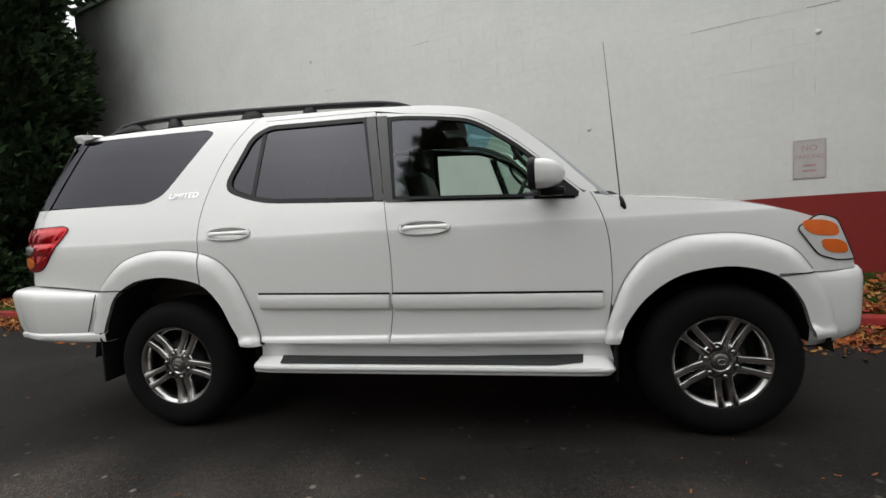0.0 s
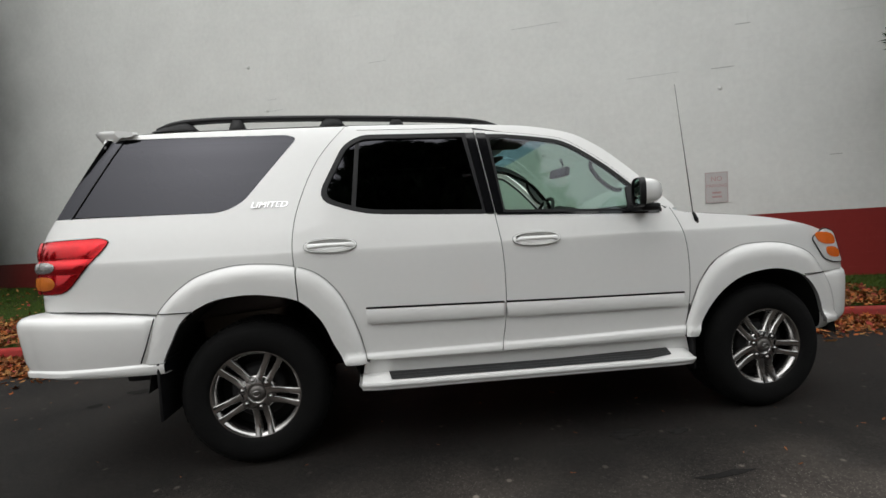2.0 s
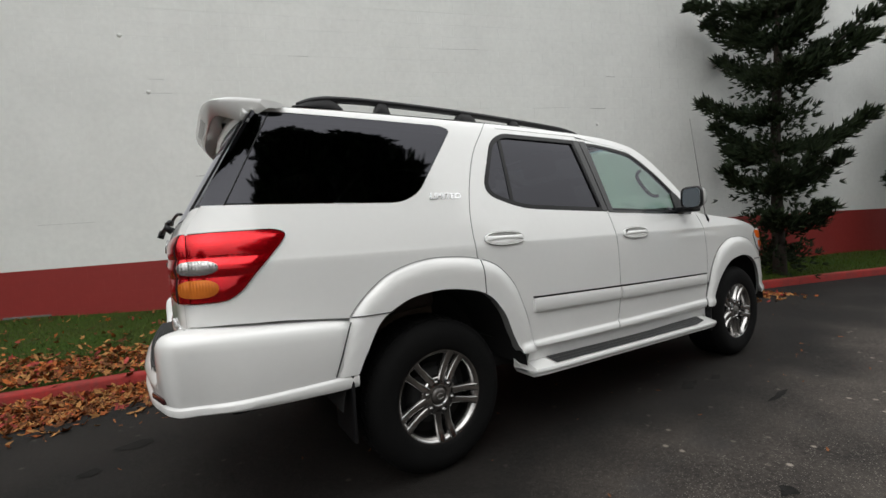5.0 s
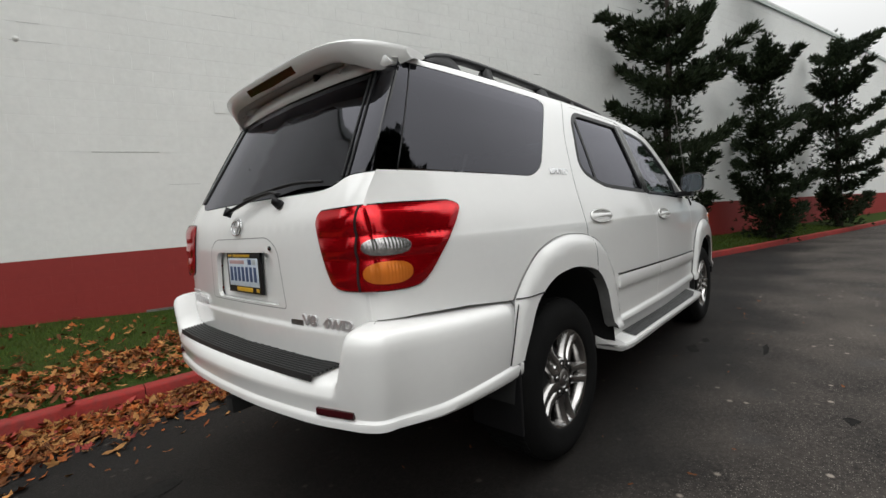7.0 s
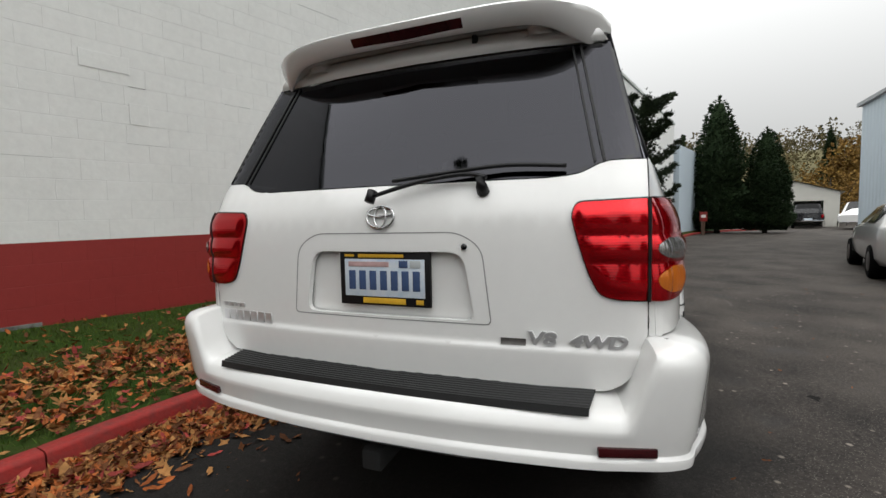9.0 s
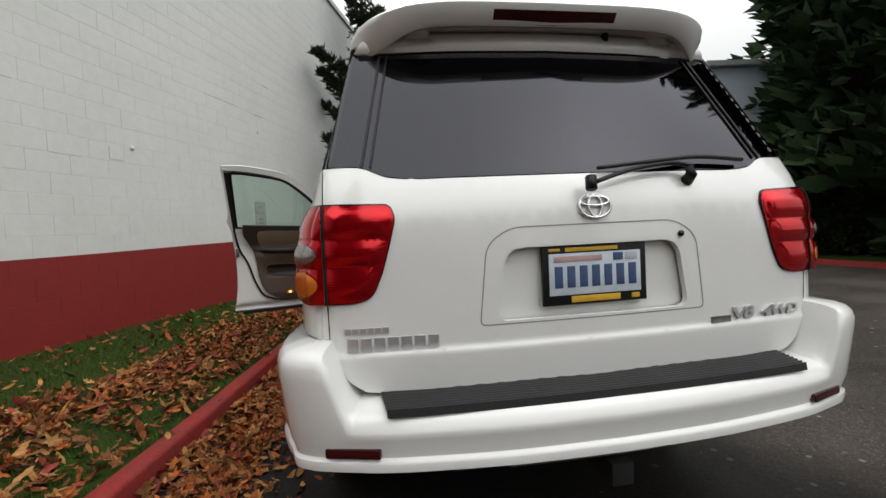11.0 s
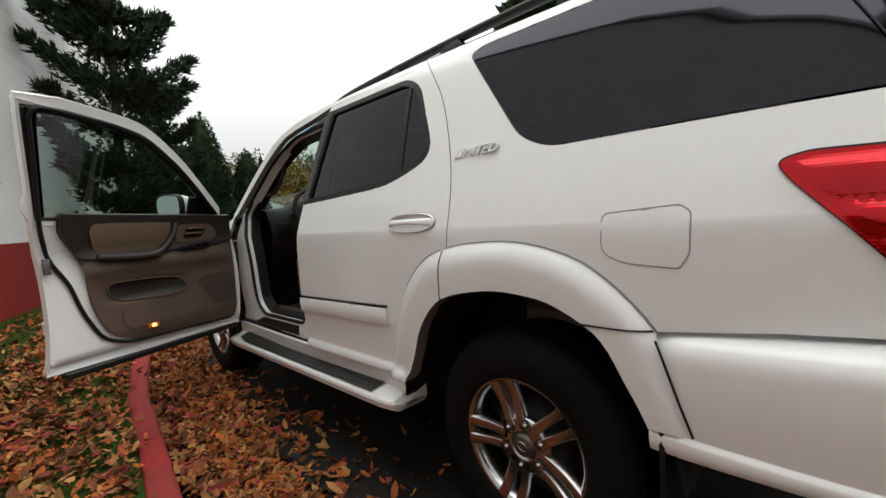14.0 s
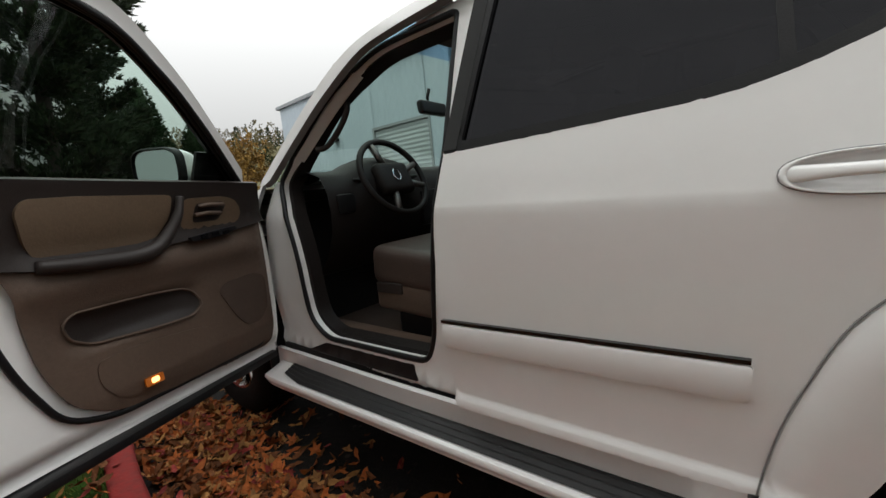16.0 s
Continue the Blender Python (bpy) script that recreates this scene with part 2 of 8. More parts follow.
# dark clouds beside the trees: soiling, and the trees' shade put into the paint
GRIME_SHADE = [(-10.6, 3.8, 0.92), (9.6, 1.5, 0.62), (13.5, 1.3, 0.55)]
M = {
    "asphalt": asphalt_material(),
    "wall": wall_material("white_wall_paint", (0.78, 0.79, 0.765), GRIME_SHADE),
    "band": wall_material("red_wall_paint", (0.265, 0.020, 0.016), GRIME_SHADE[:1]),
    "joint": paint("painted_joint", (0.52, 0.53, 0.51), 0.8, spread=0.08),
    "kerb": paint("red_kerb_paint", (0.32, 0.023, 0.019), 0.75, spec=0.25, spread=0.22, scale=3, fine=30, bump=0.8, bump_scale=55, tint=(0.17, 0.034, 0.030)),
    "soil": paint("lawn_soil", (0.022, 0.055, 0.007), 0.95, spread=0.2, scale=2.0, fine=25, bump=0.8, bump_scale=30, tint=(0.035, 0.04, 0.012), spec=0.08),
    "grass": paint("grass_blades", (0.048, 0.088, 0.013), 0.75, spread=0.2, scale=0.8, fine=20, tint=(0.078, 0.098, 0.022), island=0.45, spec=0.08),
    "coping": paint("green_metal_coping", (0.48, 0.53, 0.50), 0.5),
    "white": paint("white_car_paint", (0.83, 0.83, 0.815), 0.30, spread=0.012, scale=3, fine=30, coat=1.0),
    "seam": paint("grey_seam", (0.30, 0.30, 0.295), 0.7, spread=0.1),
    "gap": paint("grey_panel_gap", (0.20, 0.20, 0.196), 0.7, spread=0.1),
    # near black for gaps and hollows: their shade is put into the colour
    "shadowgap": paint("cavity_shade", (0.006, 0.006, 0.006), 0.9, spread=0.1),
    "black": paint("black_plastic", (0.009, 0.009, 0.010), 0.42, spec=0.3, spread=0.15, fine=120, bump=0.15, bump_scale=300),
    "gloss": paint("gloss_black_trim", (0.006, 0.006, 0.007), 0.06, spread=0.1),
    "tread": paint("grey_tread_rubber", (0.018, 0.0185, 0.019), 0.5, spec=0.45, spread=0.15, fine=150, bump=0.3, bump_scale=400),
    "rubber": paint("tyre_rubber", (0.0055, 0.0055, 0.0055), 0.8, spread=0.15, scale=8, fine=80, bump=0.3, bump_scale=200, spec=0.15),
    "alloy": paint("bright_alloy", (0.46, 0.45, 0.44), 0.20, metal=1.0, spread=0.06, scale=12),
    "dullmetal": paint("dull_steel", (0.20, 0.19, 0.18), 0.45, metal=0.9, spread=0.15),
    "chrome": paint("chrome", (0.75, 0.75, 0.76), 0.06, metal=1.0, spread=0.02),
    "badge": paint("satin_badge_silver", (0.70, 0.70, 0.71), 0.36, metal=0.7, spread=0.04),
    "mirror": paint("mirror_glass", (0.50, 0.56, 0.58), 0.02, metal=1.0, spread=0.0),
    "privacy": pane("privacy_glass", (0.016, 0.016, 0.018), 0.048),
    "clear": pane("green_window_glass", (0.60, 0.74, 0.67), 0.06),
    "shade": pane("blue_shade_band", (0.30, 0.50, 0.62), 0.05),
    "red": lens("red_lamp_lens", (0.60, 0.003, 0.010), silvered=0.72),
    "darkred": lens("dark_red_lens", (0.045, 0.004, 0.006)),
    "amber": lens("amber_lamp_lens", (0.88, 0.165, 0.012)),
    "clearlens": paint("silvered_lamp_window", (0.50, 0.49, 0.48), 0.16, metal=0.75, spread=0.25, scale=30, fine=120),
    "headlens": lens("clear_head_lamp", (0.78, 0.78, 0.78), 0.05),
    "stain": paint("oil_on_asphalt", (0.020, 0.019, 0.018), 0.95, spec=0.1, spread=0.25, scale=8, fine=60),
    "concrete": paint("grey_concrete", (0.20, 0.20, 0.19), 0.9, spread=0.25, scale=4, fine=40, bump=0.5),
    "ambertail": lens("amber_tail_lens", (0.85, 0.23, 0.03), silvered=0.4),
    "taupe": paint("taupe_door_trim", (0.104, 0.068, 0.048), 0.62, spread=0.12, scale=5, fine=90, bump=0.25, bump_scale=260),
    "grille": paint("brown_speaker_cloth", (0.072, 0.046, 0.033), 0.8, spread=0.12, fine=150, bump=0.4, bump_scale=420),
    "tan": paint("tan_leather", (0.135, 0.092, 0.058), 0.5, spread=0.1, scale=6, fine=90, bump=0.3, bump_scale=160),
    "brown": paint("dark_brown_plastic", (0.020, 0.014, 0.012), 0.55, spread=0.12, fine=90, bump=0.2, bump_scale=300),
    "cabin": paint("very_dark_brown_trim", (0.0105, 0.0075, 0.0065), 0.6, spread=0.12, fine=90, bump=0.2, bump_scale=300, spec=0.3),
    "seat": paint("grey_brown_leather", (0.066, 0.045, 0.036), 0.48, spread=0.1, fine=90, bump=0.3, bump_scale=150),
    "carpet": paint("brown_carpet", (0.085, 0.058, 0.046), 0.95, spread=0.2, fine=200, bump=0.5, bump_scale=400),
    "headliner": paint("headliner_cloth", (0.060, 0.044, 0.038), 0.95, spread=0.06),
    "bark": paint("grey_brown_bark", (0.050, 0.038, 0.030), 0.9, spread=0.25, scale=5, fine=40, bump=0.8, bump_scale=30),
    "juniper": paint("juniper_foliage", (0.014, 0.026, 0.011), 0.75, spread=0.25, scale=1.2, fine=12, tint=(0.026, 0.038, 0.015), island=0.35, spec=0.25),
    "cypress": paint("cypress_foliage", (0.014, 0.030, 0.011), 0.8, spread=0.25, scale=0.6, fine=8, tint=(0.026, 0.044, 0.016), island=0.35, spec=0.2),
    "autumn": paint("autumn_foliage", (0.16, 0.118, 0.058), 0.85, spread=0.3, scale=0.08, fine=1.5, tint=(0.11, 0.105, 0.05), island=0.4, spec=0.2),
    "rust": paint("rust_foliage", (0.22, 0.120, 0.034), 0.85, spread=0.3, scale=0.15, fine=1.5, tint=(0.20, 0.13, 0.03), island=0.5, spec=0.2),
    "hillgrass": paint("hillside_scrub", (0.16, 0.145, 0.06), 0.95, spread=0.3, scale=0.07, fine=0.9, tint=(0.09, 0.075, 0.03)),
    "siding": paint("pale_blue_metal_siding", (0.52, 0.60, 0.66), 0.5, spread=0.03, scale=0.5),
    "rollup": paint("grey_rollup_slats", (0.50, 0.54, 0.55), 0.5, spread=0.04),
    "cream": paint("cream_siding", (0.58, 0.57, 0.52), 0.6, spread=0.05, scale=1),
    "roofgrey": paint("grey_metal_roof", (0.34, 0.36, 0.37), 0.5, spread=0.08),
    "silver": paint("silver_car_paint", (0.55, 0.55, 0.54), 0.28, metal=0.35, spread=0.03, coat=1.0),
    "darkcar": paint("black_car_paint", (0.018, 0.018, 0.022), 0.25, spread=0.1, coat=1.0),
    "orange": paint("orange_cone_plastic", (0.75, 0.12, 0.02), 0.5, spread=0.08),
    "reflect": paint("white_reflective_band", (0.72, 0.72, 0.70), 0.35, spread=0.05),
    "signface": paint("faded_sign_face", (0.56, 0.54, 0.53), 0.55, spread=0.06, scale=9),
    "signred": paint("faded_red_print", (0.55, 0.36, 0.35), 0.6, spread=0.12, scale=25),
    "wood": paint("brown_post_wood", (0.12, 0.07, 0.045), 0.85, spread=0.2, bump=0.4),
    "yellow": paint("yellow_plate_print", (0.72, 0.42, 0.03), 0.5, spread=0.08),
    "platewhite": paint("plate_white", (0.66, 0.70, 0.74), 0.4, spread=0.06, scale=18, tint=(0.48, 0.58, 0.68)),
    "plateblue": paint("plate_blue_print", (0.05, 0.09, 0.20), 0.5, spread=0.1),
    "lampglow": lens("warm_courtesy_lamp", (1.0, 0.50, 0.16), 0.1, glow=2.5),
}
clear_node = M["clearlens"].node_tree.nodes["Principled BSDF"]
clear_node.inputs["Metallic"].default_value, clear_node.inputs["Roughness"].default_value = 0.75, 0.18
LEAF = [
    paint("leaf_orange", (0.41, 0.114, 0.026), 0.75, spread=0.25, scale=9, fine=60, per_piece=0.45, island=0.4, spec=0.25),
    paint("leaf_brown", (0.255, 0.097, 0.036), 0.8, spread=0.25, scale=9, fine=60, per_piece=0.45, island=0.4, spec=0.2),
    paint("leaf_yellow", (0.47, 0.225, 0.072), 0.75, spread=0.25, scale=9, fine=60, per_piece=0.35, island=0.35, spec=0.25),
    paint("leaf_red", (0.39, 0.058, 0.046), 0.75, spread=0.25, scale=9, fine=60, per_piece=0.4, island=0.35, spec=0.25),
]

# ---- mesh helpers ----


def curve(xs, ys):
    """A smooth curve through points, flat where they turn."""
    xs, ys = np.array(xs, float), np.array(ys, float)
    h, d = np.diff(xs), np.diff(ys) / np.diff(xs)
    m = np.zeros(len(xs))
    m[0], m[-1] = d[0], d[-1]
    for i in range(1, len(xs) - 1):
        if d[i - 1] * d[i] > 0:
            w1, w2 = 2 * h[i] + h[i - 1], h[i] + 2 * h[i - 1]
            m[i] = (w1 + w2) / (w1 / d[i - 1] + w2 / d[i])

    def at(x):
        x = min(max(x, xs[0]), xs[-1])
        i = min(int(np.searchsorted(xs, x, "right")) - 1, len(xs) - 2)
        t = (x - xs[i]) / h[i]
        return float((1 + 2 * t) * (1 - t) ** 2 * ys[i] + t * (1 - t) ** 2 * h[i] * m[i] + t * t * (3 - 2 * t) * ys[i + 1] + t * t * (t - 1) * h[i] * m[i + 1])

    return at


def made(name, verts, faces, mat, parent=None, label="", smooth=True):
    me = bpy.data.meshes.new(name)
    me.from_pydata([tuple(v) for v in verts], [], faces)
    for k in mat if isinstance(mat, list) else [mat]:
        me.materials.append(k)
    if smooth:
        me.polygons.foreach_set("use_smooth", [True] * len(me.polygons))
    ob = new(name, me)
    ob.parent = parent
    return tagged(ob, label)


def part(name, bm, mat, parent=None, label="", smooth=False):
    me = bpy.data.meshes.new(name)
    bm.normal_update()
    bm.to_mesh(me)
    bm.free()
    for k in mat if isinstance(mat, list) else [mat]:
        me.materials.append(k)
    if smooth:
        me.polygons.foreach_set("use_smooth", [True] * len(me.polygons))
        me.set_sharp_from_angle(angle=radians(38))
    ob = new(name, me)
    ob.parent = parent
    return tagged(ob, label)


def box(bm, x0, x1, y0, y1, z0, z1, m=None, bevel=0.0, seg=2):
    got = bmesh.ops.create_cube(bm, size=1)["verts"]
    for v in got:
        v.co = Vector((x0 + (v.co.x + 0.5) * (x1 - x0), y0 + (v.co.y + 0.5) * (y1 - y0), z0 + (v.co.z + 0.5) * (z1 - z0)))
    if bevel:
        edges = list({e for v in got for e in v.link_edges})
        res = bmesh.ops.bevel(bm, geom=edges, offset=bevel, segments=seg, affect="EDGES", profile=0.6)
        got = list({v for f in res["faces"] for v in f.verts} | {v for v in got if v.is_valid})
    if m is not None:
        bmesh.ops.transform(bm, matrix=m, verts=got)
    return got


def boxed(name, dims, mat, parent=None, label="", bevel=0.0, m=None, seg=2):
    bm = bmesh.new()
    box(bm, *dims, m, bevel, seg)
    return part(name, bm, mat, parent, label, smooth=bevel > 0)


def tube(path, radius, sides=8, closed=False, flat=1.0, up=(0, 0, 1)):
    """Verts and faces of a tube along a path; radius is one number or one for each point; flat squeezes it along up."""
    n = len(path)
    rs = radius if isinstance(radius, (list, tuple)) else [radius] * n
    pts = [Vector(p) for p in path]
    verts, faces = [], []
    for i, p in enumerate(pts):
        a, b = pts[(i - 1) % n] if closed or i else p, pts[(i + 1) % n] if closed or i < n - 1 else p
        d = (b - a).normalized()
        side = d.cross(Vector(up))
        side = side.normalized() if side.length > 1e-4 else d.orthogonal().normalized()
        top = side.cross(d).normalized()
        for k in range(sides):
            w = 2 * math.pi * k / sides
            verts.append(p + rs[i] * (math.cos(w) * side + flat * math.sin(w) * top))
    for i in range(n if closed else n - 1):
        for k in range(sides):
            a, b = i * sides + k, i * sides + (k + 1) % sides
            c, d2 = ((i + 1) % n) * sides + (k + 1) % sides, ((i + 1) % n) * sides + k
            faces.append((a, b, c, d2))
    if not closed:
        faces.append(tuple(range(sides - 1, -1, -1)))
        faces.append(tuple((n - 1) * sides + k for k in range(sides)))
    return verts, faces


def spline(pts, steps=6):
    """Points of a smooth line through the given ones."""
    p = [Vector(q) for q in pts]
    out = []
    for i in range(len(p) - 1):
        a, b, c, d = p[max(i - 1, 0)], p[i], p[i + 1], p[min(i + 2, len(p) - 1)]
        for s in range(steps):
            t = s / steps
            out.append(0.5 * (2 * b + (c - a) * t + (2 * a - 5 * b + 4 * c - d) * t * t + (3 * b - a - 3 * c + d) * t ** 3))
    return out + [p[-1]]


def lathe(profile, sides=48, axis="y"):
    """Verts and faces of a profile of (radius, along) turned round an axis."""
    verts, faces = [], []
    n = len(profile)
    for k in range(sides):
        w = 2 * math.pi * k / sides
        for r, a in profile:
            c, s = r * math.cos(w), r * math.sin(w)
            verts.append((c, a, s) if axis == "y" else (c, s, a))
    for k in range(sides):
        for i in range(n - 1):
            a, b = k * n + i, ((k + 1) % sides) * n + i
            faces.append((a, b, b + 1, a + 1) if axis == "y" else (a, a + 1, b + 1, b))
    return verts, faces


# ---- the ground, the kerbs and the verge ----
rng = random.Random(7)


def ground_z(x, y=0.0):
    if x < 5:
        return 0.0
    return 0.003 * (x - 5) ** 2 / (x - 5 + 3)


KERB = curve([-60, -30, -12, -6, -2.5, -1.1, 0.1, 1.5, 2.7, 4.0, 5.4, 6.9, 8.4, 10.2, 13.5, 18, 22, 27, 31, 35],
             [9.5, 5.2, 2.95, 2.35, 2.03, 1.89, 1.73, 1.58, 1.45, 1.20, 0.90, 0.50, 0.08, -0.50, -1.55, -2.9, -4.0, -5.5, -7.6, -12])


def wall_y(x):
    return 4.383 - 0.3382 * x


WALL_A, WALL_B = -9.6, 25.0
band_z = curve([-20, -9.6, -5, -1.5, 2.4, 5.5, 9, 16, 30], [0.90, 0.96, 0.99, 1.05, 1.11, 1.185, 1.20, 1.16, 1.05])
top_z = curve([-20, -9.6, 0, 13, 25], [7.5, 7.33, 7.1, 6.85, 6.25])
KERB_H, KERB_W = 0.115, 0.125


def sheet(name, xs, ys, height, mat, label, category, kind="structure", parent=None):
    verts = [(x, y, height(x, y)) for x in xs for y in ys]
    n = len(ys)
    faces = [(i * n + j, (i + 1) * n + j, (i + 1) * n + j + 1, i * n + j + 1) for i in range(len(xs) - 1) for j in range(n - 1)]
    return tagged(made(name, verts, faces, mat, parent), label, category, kind=kind)


road_xs = [-600, -300, -120, -60, -30, -18, -10] + list(np.arange(-6, 12.1, 1.0)) + [14, 17, 20, 25, 30, 36, 44, 60, 90, 150, 300, 600]
road_ys = [-600, -250, -90, -45, -25, -15, -9.4, -6, -4, -3, -2, -1, 0, 1, 2, 3, 5, 9, 20, 50, 200, 600]
sheet("road", road_xs, road_ys, lambda x, y: ground_z(min(x, 60)), M["asphalt"],
      "worn dark grey asphalt road with oil stains", "road")


def verge_z(x, y):
    """The lawn rises from the kerb's top to the foot of the wall."""
    u = min(max((y - KERB(x) - KERB_W) / max(wall_y(x) - KERB(x) - KERB_W, 0.3), 0), 1.3)
    rise = 0.17 + 0.035 * max(-x, 0) ** 0.9 if x < 0 else 0.17
    return ground_z(x) + KERB_H - 0.012 + min(rise, 0.45) * u + 0.018 * noise.noise((x * 1.3, y * 1.3, 0)) * min(u * 5, 1)


def lawn():
    xs = sorted(set([-60, -40, -25, -18, -14, -11] + [round(-9 + 0.25 * k, 3) for k in range(90)] + [14.5, 16, 18, 20, 22, 24, 26, 28, 30, 32]))
    verts, faces, n = [], [], 14
    for x in xs:
        y0 = KERB(x) + KERB_W - 0.01
        y1 = max(wall_y(x) + 0.12, y0 + 1.2) if WALL_A - 1 < x < WALL_B else max(wall_y(x), KERB(x)) + 14
        for k in range(n):
            y = y0 + (y1 - y0) * (k / (n - 1)) ** 1.2
            verts.append((x, y, verge_z(x, y)))
    for i in range(len(xs) - 1):
        for k in range(n - 1):
            faces.append((i * n + k, (i + 1) * n + k, (i + 1) * n + k + 1, i * n + k + 1))
    tagged(made("lawn", verts, faces, M["soil"]), "strip of mown lawn between the kerb and the building", "lawn", kind="structure")


lawn()


def kerb_run(name, line, lengths, outward, label):
    """A cast kerb in lengths with open joints; line(x) gives the road-side face."""
    owner = tagged(new(name), label, "kerb", kind="structure")
    for a, b in zip(lengths[:-1], lengths[1:]):
        a, b = a + 0.004, b - 0.004
        steps = max(int(abs(b - a) / 0.25), 2)
        verts, faces = [], []
        prof = [(0.0, -0.06), (0.008, KERB_H - 0.020), (0.014, KERB_H - 0.006), (0.030, KERB_H), (KERB_W - 0.012, KERB_H + 0.003), (KERB_W, KERB_H - 0.008), (KERB_W, -0.06)]
        for i in range(steps + 1):
            x = a + (b - a) * i / steps
            slope = (line(x + 0.05) - line(x - 0.05)) / 0.1
            nx, ny = -slope / math.hypot(1, slope), 1 / math.hypot(1, slope)
            wob = 0.006 * noise.noise((x * 2.1, 3, outward))
            for d, z in prof:
                verts.append((x + outward * nx * d, line(x) + outward * ny * (d + wob), ground_z(x) + z + wob))
        k = len(prof)
        for i in range(steps):
            for j in range(k - 1):
                q = (i * k + j, i * k + j + 1, (i + 1) * k + j + 1, (i + 1) * k + j)
                faces.append(q if outward < 0 else q[::-1])
        faces += [tuple(range(k)), tuple(steps * k + j for j in range(k))[::-1]]
        ob = made("kerb_stone", verts, faces, M["kerb"], owner)
        ob.data.set_sharp_from_angle(angle=radians(50))


joints = [-60, -30, -20, -15.8, -12.9, -9.95, -7.0, -4.05, -1.1, 1.83, 4.77, 7.7, 10.6, 13.5, 16.4, 19.3, 22.2, 25.1, 28, 31, 34.5]
kerb_run("kerb", KERB, joints, 1, "red painted concrete kerb, worn at its edge, beside the lawn")
far_kerb = curve([-80, -20, 0, 7.5, 9], [-16, -10.2, -9.5, -9.3, -9.6])
kerb_run("kerb_opposite", far_kerb, [-80, -40, -20, -14, -11, -8, -5, -2, 1, 4, 6.6, 8.6], -1, "red painted kerb along the far edge of the road")


def far_verge():
    xs = [-80, -60, -40, -25, -15] + [-12 + 2 * k for k in range(11)]
    xs = [x for x in xs if x <= 8.4]
    verts, faces, n = [], [], 6
    for x in xs:
        for k, d in enumerate((0.14, 1.0, 3.0, 8.0, 20.0, 90.0)):
            verts.append((x, far_kerb(x) - d, ground_z(x) + KERB_H - 0.01 + 0.05 * min(d, 4) + 0.05 * noise.noise((x, d, 4))))
    for i in range(len(xs) - 1):
        for k in range(n - 1):
            faces.append((i * n + k, i * n + k + 1, (i + 1) * n + k + 1, (i + 1) * n + k))
    tagged(made("verge_opposite", verts, faces, M["soil"]), "brown leafy verge under tall dark conifers", "verge", kind="structure")


far_verge()

# ---- the block building behind the lawn ----
COURSE, BLOCK = 0.2, 0.4
wall_dir = Vector((1, -0.3382, 0)).normalized()
wall_out = Vector((-0.3382, -1, 0)).normalized()
WALL_LEN = (WALL_B - WALL_A) / wall_dir.x


def wall_point(s, z, out=0.0):
    """A place s metres along the wall and z above its base line, lifted off its face."""
    x = WALL_A + s * wall_dir.x
    return Vector((x, wall_y(x), 0)) + wall_out * out + Vector((0, 0, z))


